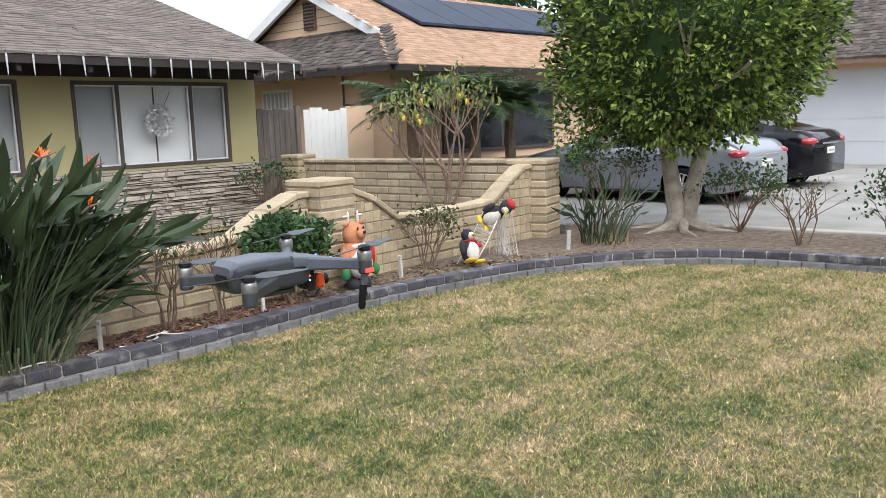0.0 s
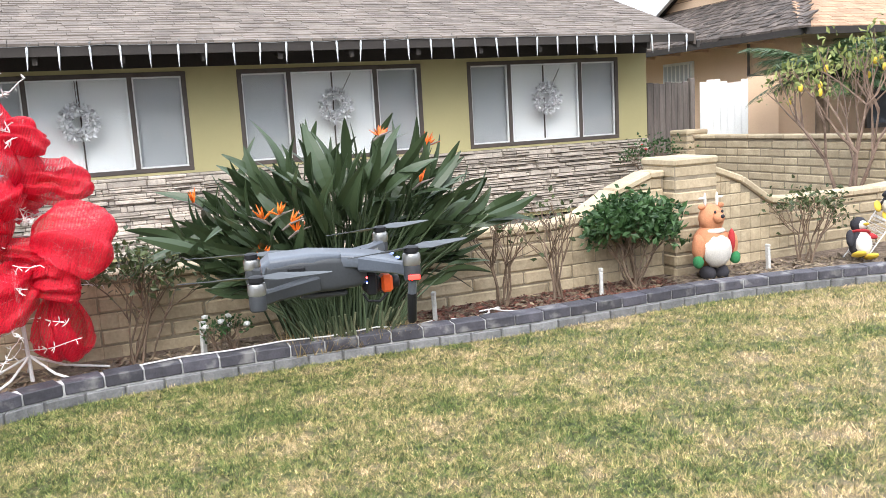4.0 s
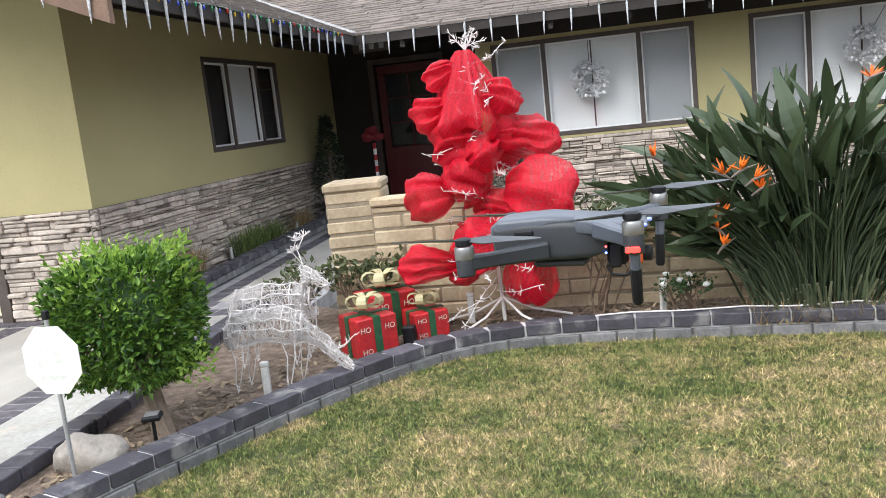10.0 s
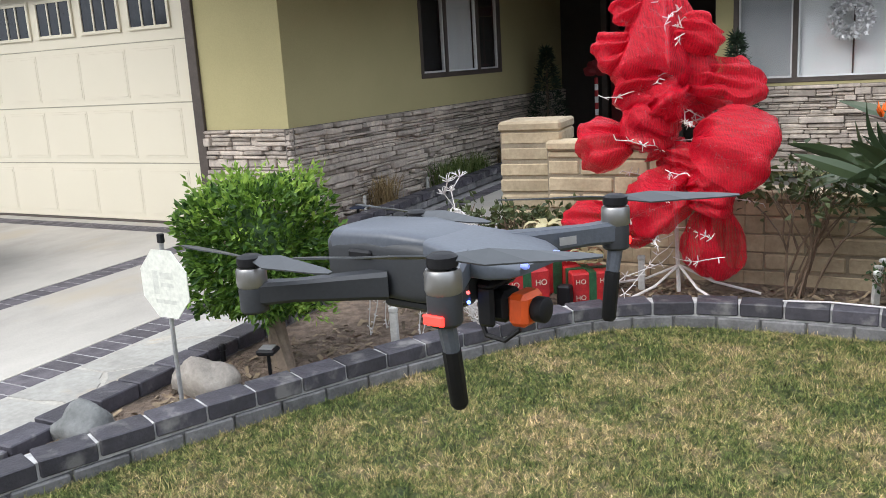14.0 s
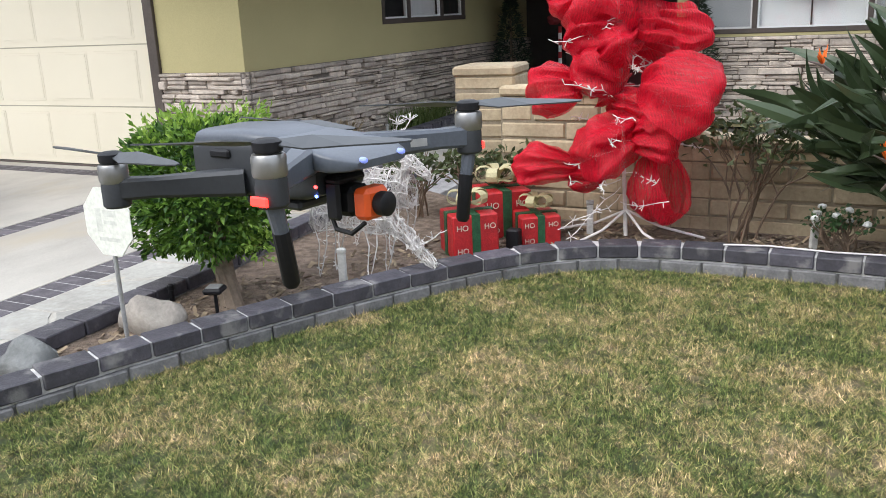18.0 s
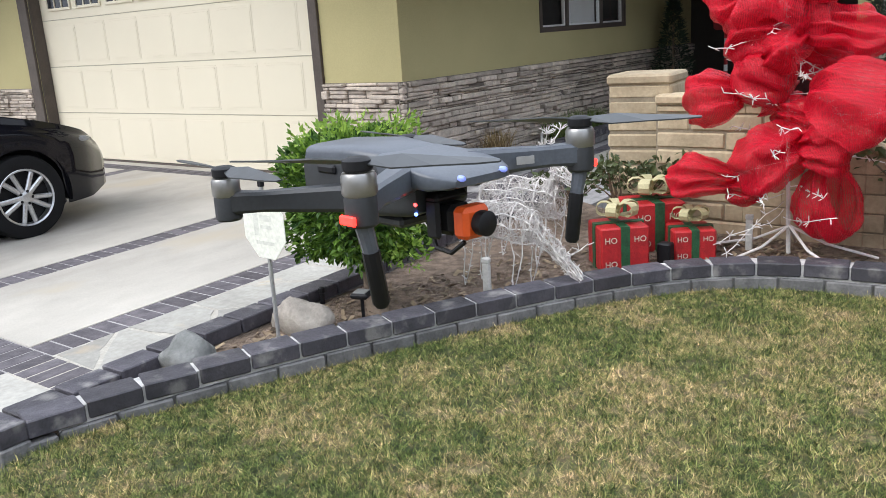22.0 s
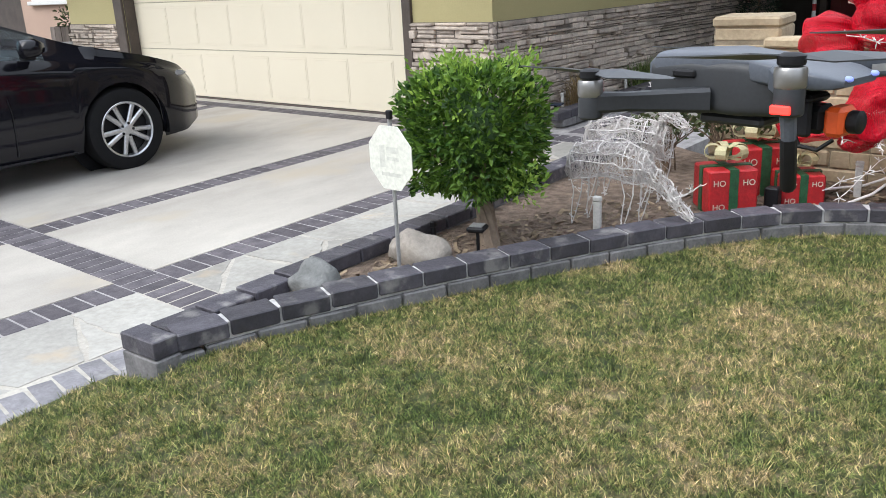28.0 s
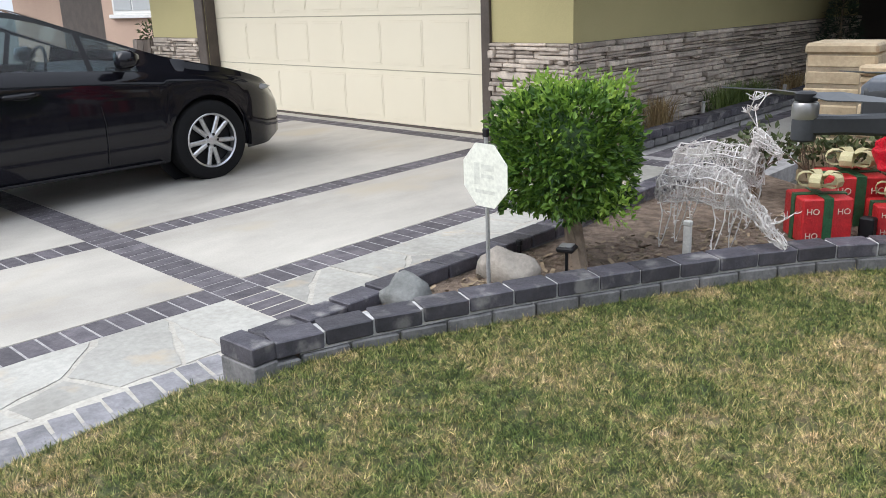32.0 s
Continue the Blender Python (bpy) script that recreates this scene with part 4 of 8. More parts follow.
def block_wall(name, label, start, turn, length, top, base=0.0, thick=0.15, bl=0.40, bh=0.098):
    """A running-bond wall whose top follows top(u); a cap lies along it."""
    w = thing(name, label, "wall", kind="structure", at=(*start, 0), turn=turn)
    r = random.Random(len(label))
    # mortar core, a little behind the faces
    verts, faces, steps = [], [], max(2, int(length / 0.05))
    for i in range(steps + 1):
        u = length * i / steps
        verts += [(u, 0.008, base - 0.1), (u, 0.008, top(u) - 0.03), (u, thick - 0.008, top(u) - 0.03), (u, thick - 0.008, base - 0.1)]
        if i:
            k = 4 * i
            faces += [(k - 4 + j, k - 4 + (j + 1) % 4, k + (j + 1) % 4, k + j) for j in range(4)]
    faces += [(3, 2, 1, 0), tuple(len(verts) - 4 + j for j in range(4))]
    mesh_from("mortar_core", verts, faces, BLOCK_JOINT, w)
    row, z = 0, base
    while z < 1.2:
        u = -bl / 2 if row % 2 else 0.0
        while u < length:
            a, b = max(u, 0), min(u + bl, length)
            h = min(bh, min(top(a), top(b), top((a + b) / 2)) - 0.05 - z)
            if abs(top(a) - top(b)) > 0.025:
                for j in range(4):
                    c, d = a + (b - a) * j / 4, a + (b - a) * (j + 1) / 4
                    h = min(bh, min(top(c), top(d)) - 0.045 - z)
                    if h > 0.02:
                        block(w, pose(c + 0.004, 0.0, z), d - c + (0.008 if j < 3 else 0), thick, round(h, 2) if h < bh else bh, bev=0.004)
            elif b - a > 0.06 and h > 0.03:
                block(w, pose(a + 0.004, r.uniform(-0.004, 0.003), z), b - a, thick, round(h, 2) if h < bh else bh)
            u += bl
        z += bh
        row += 1
    u = 0.0
    while u < length - 0.02:
        l = min(0.30, length - u)
        za, zb = top(u), top(u + l)
        tilt = math.atan2(zb - za, l)
        block(w, pose(u, -0.02, za - 0.05, 0, -math.degrees(tilt), 0), l / math.cos(tilt) + 0.008, thick + 0.04, 0.062, "cap_block")
        u += l
    return w


def pilaster(name, label, x, y, turn, top, size=0.40, bh=0.095, base=0.0):
    p = thing(name, label, "pilaster", kind="structure", at=(x, y, 0), turn=turn)
    s = size / 2
    part("mortar_core", boxes((-s + 0.008, s - 0.008, -s + 0.008, s - 0.008, base - 0.05, top - 0.05)), BLOCK_JOINT, p)
    z = base
    k = 0
    while z < top - 0.07:
        h = min(bh, top - 0.05 - z)
        block(p, pose(-s + 0.004 * math.sin(5 * k), -s + 0.004 * math.cos(7 * k), z), size + 0.008, size, h, bev=0.014)
        z += bh
        k += 1
    block(p, pose(-s - 0.006, -s - 0.006, top - 0.06), size + 0.02, size + 0.012, 0.068, "cap_block", bev=0.014)
    return p


def smooth(a, b, u):
    u = min(1, max(0, (u - a) / (b - a)))
    return u * u * (3 - 2 * u)


pilaster("block_pilaster", "tan slump block pilaster at the entry walk", -0.105, 4.79, 8, 0.995, size=0.37)
pilaster("block_pilaster", "tan slump block pilaster in the garden wall", 5.47, 4.62, 0, 1.0)
pilaster("block_pilaster", "tan slump block pilaster at the end of the garden wall", 8.72, 4.62, 12, 0.98, size=0.46)
block_wall("garden_wall", "low tan slump block wall that sweeps up to a pilaster", (0.05, 4.55), 0, 5.22, lambda u: 0.88 - 0.27 * smooth(0.55, 1.3, u) + 0.30 * smooth(4.35, 5.1, u))
block_wall("garden_wall", "low tan slump block wall that dips between two pilasters", (5.68, 4.52), 0, 2.84, lambda u: 0.92 - 0.32 * smooth(0.05, 0.7, u) + 0.33 * smooth(2.0, 2.75, u))
block_wall("side_wall", "tan slump block wall along the neighbour's side", (9.05, 8.95), -90, 4.1, lambda u: 0.95)


# ---- foliage helpers ----
def leaf_cloud(name, spots, material, parent, size=(0.05, 0.09), wide=0.45, seed=1, fold=0.25, label=""):
    """One mesh of many small folded leaves; spots: places and outward ways."""
    r, verts, faces = random.Random(seed), [], []
    for p, n in spots:
        L = r.uniform(*size)
        d = Vector((r.gauss(0, 1), r.gauss(0, 1), r.gauss(0, 1))) * 0.6 + Vector(n)
        d.normalize()
        s = d.cross(Vector((r.gauss(0, 1), r.gauss(0, 1), r.gauss(0, 1) + 0.3)))
        if s.length < 1e-3:
            continue
        s.normalize()
        up = s.cross(d)
        p = Vector(p)
        k = len(verts)
        w = L * wide * 0.5
        verts += [p, p + d * L * 0.45 + s * w + up * w * fold, p + d * L - up * L * 0.12, p + d * L * 0.45 - s * w + up * w * fold]
        faces += [(k, k + 1, k + 2), (k, k + 2, k + 3)]
    return mesh_from(name, [tuple(v) for v in verts], faces, material, parent, label)


def shell_spots(r, count, centre, radii, power=2.0, inner=0.6, cut=None, clumps=0.10):
    """Places spread in the outer part of a rounded form, with outward ways."""
    out = []
    while len(out) < count:
        v = Vector((r.gauss(0, 1), r.gauss(0, 1), r.gauss(0, 1))).normalized()
        k = (abs(v.x) ** power + abs(v.y) ** power + abs(v.z) ** power) ** (-1 / power)
        bump = 1 + 0.16 * noise.noise(v * 2.3 + Vector(centre)) + clumps * noise.noise(v * 6.0) + 0.6 * clumps * noise.noise(v * 13.0)
        q = v * k * bump * (inner + (1 - inner) * r.random() ** 0.5)
        p = Vector(centre) + Vector((q.x * radii[0], q.y * radii[1], q.z * radii[2]))
        if cut is None or cut(p):
            out.append((p, (v + Vector((0, 0, 0.25))).normalized()))
    return out


# ---- lawn grass ----
def value_noise(x, y, cell, seed):
    g = np.random.RandomState(seed).rand(128, 128)
    u, v = x / cell + 40, y / cell + 40
    i, j = np.floor(u).astype(int) % 127, np.floor(v).astype(int) % 127
    a, b = u - np.floor(u), v - np.floor(v)
    a, b = a * a * (3 - 2 * a), b * b * (3 - 2 * b)
    return g[i, j] * (1 - a) * (1 - b) + g[i + 1, j] * a * (1 - b) + g[i, j + 1] * (1 - a) * b + g[i + 1, j + 1] * a * b


def grass(name, count, seed, pick, lengths, material, label, reach=8.3, wide=(0.0012, 0.0026)):
    rs = np.random.RandomState(seed)
    x, y = rs.uniform(-0.95, reach, count), rs.uniform(-0.15, 3.97, count)
    top = np.interp(x, curb_x[: int(np.argmax(curb_x)) + 1], curb_y[: int(np.argmax(curb_x)) + 1])
    side = np.interp(y, [0.9, 1.2, 1.66, 2.15, 2.6, 2.97, 3.28, 4.0], [8.24, 8.22, 8.2, 8.1, 7.88, 7.53, 7.08, 7.0])
    edge = np.where(y < 1.0, -0.86 + 0.115 * np.clip(1.05 - y, 0, 1.5), -0.6)
    patch = 0.22 * value_noise(x, y, 0.55, 3) + 0.34 * value_noise(x, y, 0.19, 4) + 0.28 * value_noise(x + 0.3 * y, (y - 0.3 * x) * 1.7, 0.075, 6) + 0.16 * value_noise(x, y, 1.3, 5)
    streak = 0.5 + 0.5 * np.sin((x * 0.42 - y * 0.90 + 0.1 * np.sin(x * 2)) * 2 * np.pi / 0.72)
    ok = (y < top - 0.005) & (x < side) & (x > edge) & ((x > -0.78) | (y < 0.93)) & (rs.rand(count) < pick(patch + 0.09 * (streak - 0.5) + 0.02 * np.minimum(3.0, x - 3.2)) * np.clip(-0.15 + 2.2 * value_noise(x, y, 0.030, 8), 0.12, 1.3))
    x, y, patch = x[ok], y[ok], patch[ok]
    n = len(x)
    u = np.clip((x + 0.86 - 0.115 * np.clip(1.05 - y, 0, 1.5)) / 0.28, 0, 1)
    z = np.where(y < 1.3, 0.012 + (LAWN_Z - 0.012) * u * u * (3 - 2 * u), LAWN_Z) - 0.004
    L, a, lean = rs.uniform(*lengths, n), rs.uniform(0, 2 * np.pi, n), np.abs(rs.normal(1.0, 0.36, n))
    w, b = rs.uniform(*wide, n), rs.uniform(0, 2 * np.pi, n)
    base = np.stack([x, y, z], 1)
    sidew = np.stack([np.cos(b), np.sin(b), 0 * b], 1) * w[:, None]
    tip = base + np.stack([np.cos(a) * np.sin(lean), np.sin(a) * np.sin(lean), np.cos(lean)], 1) * L[:, None]
    verts = np.stack([base - sidew, base + sidew, tip], 1).reshape(-1, 3)
    me = bpy.data.meshes.new(name)
    me.vertices.add(3 * n)
    me.vertices.foreach_set("co", verts.ravel())
    me.loops.add(3 * n)
    me.loops.foreach_set("vertex_index", np.arange(3 * n))
    me.polygons.add(n)
    me.polygons.foreach_set("loop_start", np.arange(0, 3 * n, 3))
    me.update(calc_edges=True)
    me.materials.append(material)
    return tagged(new(name, me), label, "grass", kind="stuff")


grass("lawn_grass", 1500000, 1, lambda p: np.clip(0.80 - 2.0 * (p - 0.50), 0.2, 1.0), (0.014, 0.046), GRASS, "short green lawn grass blades, mown")
grass("fine_grass", 1000000, 5, lambda p: np.clip(0.85 - 1.6 * (p - 0.50), 0.3, 1.0), (0.010, 0.030), GRASS, "fine short lawn grass between the longer blades", 3.4, (0.0008, 0.0016))
grass("dry_grass", 640000, 2, lambda p: np.clip(0.36 + 3.2 * (p - 0.50), 0.04, 0.98), (0.012, 0.034), STRAW, "dry straw coloured lawn thatch in patches")


# ---- bird of paradise clump ----
def strelitzia(name, label, at, spread, tall, count, seed):
    r = random.Random(seed)
    t = thing(name, label, "plant", at=at)
    blades = []
    for k in range(4):
        bm = bmesh.new()
        L, W, n = 1.0, 0.100 + 0.012 * k, 8
        rows = []
        for i in range(n + 1):
            u = i / n
            w = W * math.sin(math.pi * min(1, u * 0.92 + 0.06)) ** 0.75 * (1 - 0.35 * u)
            bend = -0.30 * u * u * (k - 0.6)
            rows.append([bm.verts.new((-w, 0.45 * w, L * u)), bm.verts.new((0, bend, L * u)), bm.verts.new((w, 0.45 * w, L * u))])
            for v in rows[-1]:
                v.co.y += bend if v is not rows[-1][1] else 0
        for a, b in zip(rows, rows[1:]):
            bm.faces.new([a[0], a[1], b[1], b[0]])
            bm.faces.new([a[1], a[2], b[2], b[1]])
        me = bpy.data.meshes.new("leaf")
        bm.to_mesh(me)
        bm.free()
        me.materials.append(LEAF_STREL)
        blades.append(me)
    bm, stub = bmesh.new(), bmesh.new()
    for i in range(count):
        fan = r.uniform(-1, 1)
        lean = 1.12 * math.copysign(abs(fan) ** 0.9, fan)
        fore = r.uniform(-0.60, 0.10) * (1 - 0.3 * abs(fan))
        base = Vector((spread[0] * 0.24 * fan + r.gauss(0, 0.05), spread[1] * r.uniform(-0.4, 0.2), 0))
        way = Vector((math.sin(lean * 0.68), math.sin(fore) * 0.8, math.cos(lean * 0.68))).normalized()
        stalk = tall * (0.72 - 0.10 * abs(fan)) * r.uniform(0.40, 1.04)
        mid = base + (way + Vector((-0.35 * way.x, 0, 0.25))).normalized() * stalk * 0.5
        end = base + way * stalk + Vector((0, 0, 0.04))
        L = r.uniform(0.22, 0.32) * tall / 1.3
        d = Vector((math.sin(lean * 1.2), math.sin(fore * 1.3), math.cos(lean * 1.2))).normalized()
        d = (d + Vector((r.gauss(0, 0.24), r.gauss(-0.05, 0.22), r.uniform(-0.35, 0.25)))).normalized()
        if end.z < 0.16 or end.z + d.z * L < 0.12:
            continue
        tube(bm, [base, base.lerp(mid, 0.5) + Vector((0, 0, 0.02)), mid, end], [0.008, 0.0065, 0.006, 0.0045], 5, cap=False)
        turn = d.to_track_quat("Z", "Y").to_matrix().to_4x4() @ pose(0, 0, 0, 0, 0, r.uniform(0, 360))
        ob = new("leaf", blades[i % 4])
        ob.parent = t
        ob.matrix_basis = Matrix.Translation(end) @ turn @ Matrix.Diagonal((L * r.uniform(0.95, 1.3), L, L, 1))
    for i in range(int(count * 0.5)):
        fan = r.uniform(-0.9, 0.9)
        base = Vector((spread[0] * 0.26 * fan, spread[1] * r.uniform(-0.55, 0.1), 0))
        h = r.uniform(0.04, 0.20) * tall / 1.3
        tube(stub, [base, base + Vector((0.55 * fan * h + r.gauss(0, 0.15) * h, -0.2 * h + r.gauss(0, 0.15) * h, h))], [0.010, 0.007], 5)
    tagged(part("stalks", bm, STEM_STREL, t, "grey green stalks"), kind="stuff")
    tagged(part("stalk_stubs", stub, STUB_STREL, t, "pale cut stalk stubs"), kind="stuff")
    verts, faces = [], []
    for i in range(int(count * 3)):
        a, u = r.uniform(0, 6.28), r.random()
        p = Vector((spread[0] * 0.36 * r.uniform(-1, 1), spread[1] * r.uniform(-0.65, 0.1), 0))
        e = p + Vector((math.cos(a) * 0.07, math.sin(a) * 0.07 - 0.02, r.uniform(0.03, 0.13)))
        w = Vector((math.sin(a), -math.cos(a), 0)) * 0.004
        k = len(verts)
        verts += [tuple(p - w), tuple(p + w), tuple(e)]
        faces.append((k, k + 1, k + 2))
    tagged(mesh_from("dead_leaves", verts, faces, BLADE_DRY, t, "dry tawny leaf litter at the foot"), kind="stuff")
    return t


def bird_flower(parent, p, d, seed):
    r = random.Random(seed)
    bm = bmesh.new()
    d = Vector(d).normalized()
    for i in range(7):
        w = (d * r.uniform(-0.3, 1) + Vector((r.gauss(0, 0.35), r.gauss(0, 0.35), r.uniform(0.3, 1)))).normalized()
        tube(bm, [p, Vector(p) + w * 0.038, Vector(p) + w * r.uniform(0.06, 0.095)], [0.003, 0.007, 0.001], 4)
    fl = part("flower", bm, FLOWER, parent, "bright orange petals")
    bm = bmesh.new()
    tube(bm, [Vector(p) - d * 0.05 - Vector((0, 0, 0.02)), p, Vector(p) + d * 0.09], [0.005, 0.009, 0.001], 6)
    part("bract", bm, BRACT, fl)


bop = strelitzia("bird_of_paradise", "large bird of paradise clump with orange flowers beside the wall", (2.62, 4.25, SOIL_Z), (1.08, 0.55), 1.38, 400, 4)
for i, (fx, fy, fz, dx) in enumerate(((-0.60, -0.42, 0.80, -1), (-0.52, -0.45, 0.82, 1), (-0.46, -0.45, 0.77, 1), (-0.43, -0.44, 0.72, 1), (-0.62, -0.42, 0.60, 0.6), (-0.64, -0.44, 0.53, -0.6), (-0.62, -0.45, 0.45, 0.4), (0.10, -0.36, 1.20, 1), (0.31, -0.42, 0.92, 1), (-0.92, -0.2, 0.90, -1), (0.45, -0.2, 1.12, 1))):
    bird_flower(bop, Vector((fx + 0.09, fy, fz)), (dx, -0.4, 0.35), i)
strelitzia("bird_of_paradise", "small bird of paradise plant without flowers under the tree", (8.55, 3.75, SOIL_Z), (0.8, 0.6), 0.85, 60, 9)

# ---- clipped hedge ball on a short trunk ----
hedge = thing("clipped_shrub", "bright green shrub clipped to a block on a short trunk", "shrub", at=(0, 0, 0))
r = random.Random(3)
bm = bmesh.new()
tube(bm, [(-0.40, 2.62, 0.08), (-0.46, 2.66, 0.30), (-0.52, 2.7, 0.5)], [0.055, 0.042, 0.035], 9)
for i in range(9):
    a = i * 0.7
    tube(bm, [(-0.50, 2.7, 0.40), (-0.55 + 0.25 * math.cos(a), 2.7 + 0.25 * math.sin(a), 0.62 + 0.1 * math.sin(3 * a))], [0.018, 0.006], 5)
part("trunk", bm, SHRUB_BARK, hedge, "brown gnarled trunk")
spots = shell_spots(r, 8600, (-0.535, 2.70, 0.63), (0.270, 0.270, 0.275), power=4.4, inner=0.72)
leaf_cloud("foliage", spots, LEAF_HEDGE, hedge, (0.026, 0.048), 0.52, 5, label="mid green clipped leaves")["kind"] = "stuff"
shoots = []
for i in range(120):  # soft pale shoots that stand out of the clipped form
    a, c = r.uniform(0, 6.283), r.random()
    rad = r.uniform(0.0, 0.27)
    if c < 0.62:
        p = Vector((-0.535 + rad * math.cos(a), 2.70 + rad * math.sin(a), 0.875 + r.uniform(-0.03, 0.03)))
        d = Vector((0.5 * math.cos(a), 0.5 * math.sin(a), 1))
    else:
        p = Vector((-0.535 + 0.26 * math.cos(a), 2.70 + 0.26 * math.sin(a), r.uniform(0.70, 0.90)))
        d = Vector((math.cos(a), math.sin(a), 0.7))
    for k in range(r.randint(4, 8)):
        shoots.append((p + d.normalized() * 0.012 * k + Vector((r.gauss(0, 0.012), r.gauss(0, 0.012), r.gauss(0, 0.008))), d))
shoots += shell_spots(r, 160, (-0.24, 2.66, 0.43), (0.10, 0.11, 0.11), power=2.0, inner=0.1)
leaf_cloud("new_growth", shoots, LEAF_SHOOT, hedge, (0.024, 0.042), 0.5, 8, label="pale lime new shoots")["kind"] = "stuff"
# solid dark lump stands in for the shaded inside of the shrub
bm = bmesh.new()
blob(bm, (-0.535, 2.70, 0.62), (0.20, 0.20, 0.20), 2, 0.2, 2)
part("shade_core", bm, LEAF_DARK, hedge)


# ---- red mesh ribbon tree ----
PUFFS = [(0.60, 1.38, 0.15, 0.10), (1.00, 1.42, 0.11, 0.11), (0.66, 1.57, 0.11, 0.08), (0.71, 1.20, 0.18, 0.15), (0.87, 1.13, 0.13, 0.17), (1.10, 1.19, 0.24, 0.12), (0.54, 0.91, 0.17, 0.13), (0.77, 1.00, 0.14, 0.16), (1.17, 0.88, 0.25, 0.18), (0.83, 0.64, 0.17, 0.20), (1.08, 0.68, 0.14, 0.12), (0.50, 0.52, 0.20, 0.11), (0.68, 0.46, 0.13, 0.08), (1.06, 0.41, 0.14, 0.21), (0.94, 0.82, 0.11, 0.13)]
rt = thing("ribbon_tree", "white wire light tree wound with puffs of red mesh ribbon", "holiday tree", at=(0.86, 4.22, SOIL_Z))
r = random.Random(12)


def puff(parent, c, rx, rz, pinch, seed):
    """A loop of wide mesh ribbon, gathered where it is tied and creased from there."""
    q = random.Random(seed)
    bm = bmesh.new()
    out = Vector((c[0] - pinch[0], c[1] - pinch[1], c[2] - pinch[2]))
    if out.length < 0.05:
        out = Vector((q.uniform(-0.3, 0.3), -1, 0.2))
    out.normalize()
    face = Vector((q.uniform(-1.1, 1.1), -1, q.uniform(-0.8, 0.9)))
    side = out.cross(face).normalized()
    front = side.cross(out)
    R, W = max(rx, rz), min(rx, rz)
    n, m, rows = 36, 22, []
    start = Vector(c) - out * R * 0.95
    folds, turn = q.uniform(7, 11), q.uniform(0, 6)
    for i in range(n + 1):
        th = 2 * math.pi * i / n
        along = (1 - math.cos(th)) * R * 0.95
        deep = math.sin(th) * W * 0.85
        open_ = math.sin(th / 2) ** 0.8
        tie = 0.10 + 0.90 * open_
        row = []
        for k in range(m + 1):
            s = k / m * 2 - 1
            bulge = (1 - (0.76 + 0.14 * math.sin(turn)) * s * s) ** 0.5
            p = start + out * along * (0.42 + 0.58 * bulge) + front * deep * (0.15 + bulge) + side * s * W * 1.12 * tie
            crease = math.sin(s * folds + turn + 0.6 * math.sin(th)) * 0.046 * open_ * (1.22 - open_) * 2.0
            crimp = math.sin(s * folds * 2.6 + 2 * turn) * 0.018 * open_ * (1.25 - open_)
            p += (front * math.cos(th * 0.5) + out * 0.4) * (crease + crimp)
            p += noise.noise_vector(p * 6.0 + Vector((seed, 0, 0))) * 0.046 * tie + noise.noise_vector(p * 17.0 + Vector((0, seed, 0))) * 0.013 * tie + noise.noise_vector(p * 40.0) * 0.005
            row.append(bm.verts.new(p))
        rows.append(row)
    for a, b in zip(rows, rows[1:]):
        for k in range(m):
            bm.faces.new([a[k], a[k + 1], b[k + 1], b[k]])
    part("ribbon_loop", bm, RED_MESH, parent, smooth=True)


for i, (x, z, rx, rz) in enumerate(PUFFS):
    dy = r.uniform(-0.22, 0.02) * (1.1 - 0.5 * z)
    tied = (r.uniform(-0.03, 0.03), 0.0, z - SOIL_Z + r.uniform(-0.02, 0.06))
    if rz > 1.4 * rx:  # the lowest loop hangs straight down
        tied = (x - 0.88, dy, z - SOIL_Z + 0.3)
    puff(rt, (x - 0.86, dy, z - SOIL_Z), rx * 0.88, rz * 0.98, tied, i)
for i in range(4):
    z, a = r.uniform(0.5, 1.2), r.uniform(0.3, 2.8)
    puff(rt, (0.22 * math.cos(a) * (1.4 - z * 0.6), 0.2 * math.sin(a), z), 0.12, 0.10, (0, 0, z), 60 + i)
bm = bmesh.new()  # the ribbon's end, draped from the tip like a skirt
rows = []
for i in range(15):
    u = i / 14
    z, rad = 1.58 - 0.48 * u, 0.035 + 0.20 * u ** 0.8 - 0.06 * max(0, u - 0.85) / 0.15
    row = []
    for k in range(49):
        a = math.pi * (0.80 + 1.45 * k / 48)
        f = rad * (1 + 0.16 * u * math.sin(6.5 * a) + 0.07 * math.sin(15 * a + 2))
        p = Vector((-0.06 + 0.02 * u + f * 1.15 * math.cos(a), f * math.sin(a) - 0.01, z + 0.05 * u * math.sin(3 * a)))
        row.append(bm.verts.new(p + noise.noise_vector(p * 12) * 0.018 * u))
    rows.append(row)
for a, b in zip(rows, rows[1:]):
    for k in range(48):
        bm.faces.new([a[k], a[k + 1], b[k + 1], b[k]])
part("ribbon_skirt", bm, RED_MESH, rt, smooth=True)
bm = bmesh.new()
tube(bm, [(0.03, 0, 0.02), (0.0, 0, 0.8), (-0.05, 0, 1.62)], [0.011, 0.010, 0.008], 8)
for i in range(5):
    a = i * 2 * math.pi / 5 + 0.4
    tube(bm, [(0.03, 0, 0.16), (0.03 + 0.18 * math.cos(a), 0.14 * math.sin(a), 0.07), (0.03 + 0.42 * math.cos(a), 0.26 * math.sin(a), 0.012)], 0.007, 6)
part("stand", bm, WIRE_WHITE, rt, "white metal pole with a splayed foot")
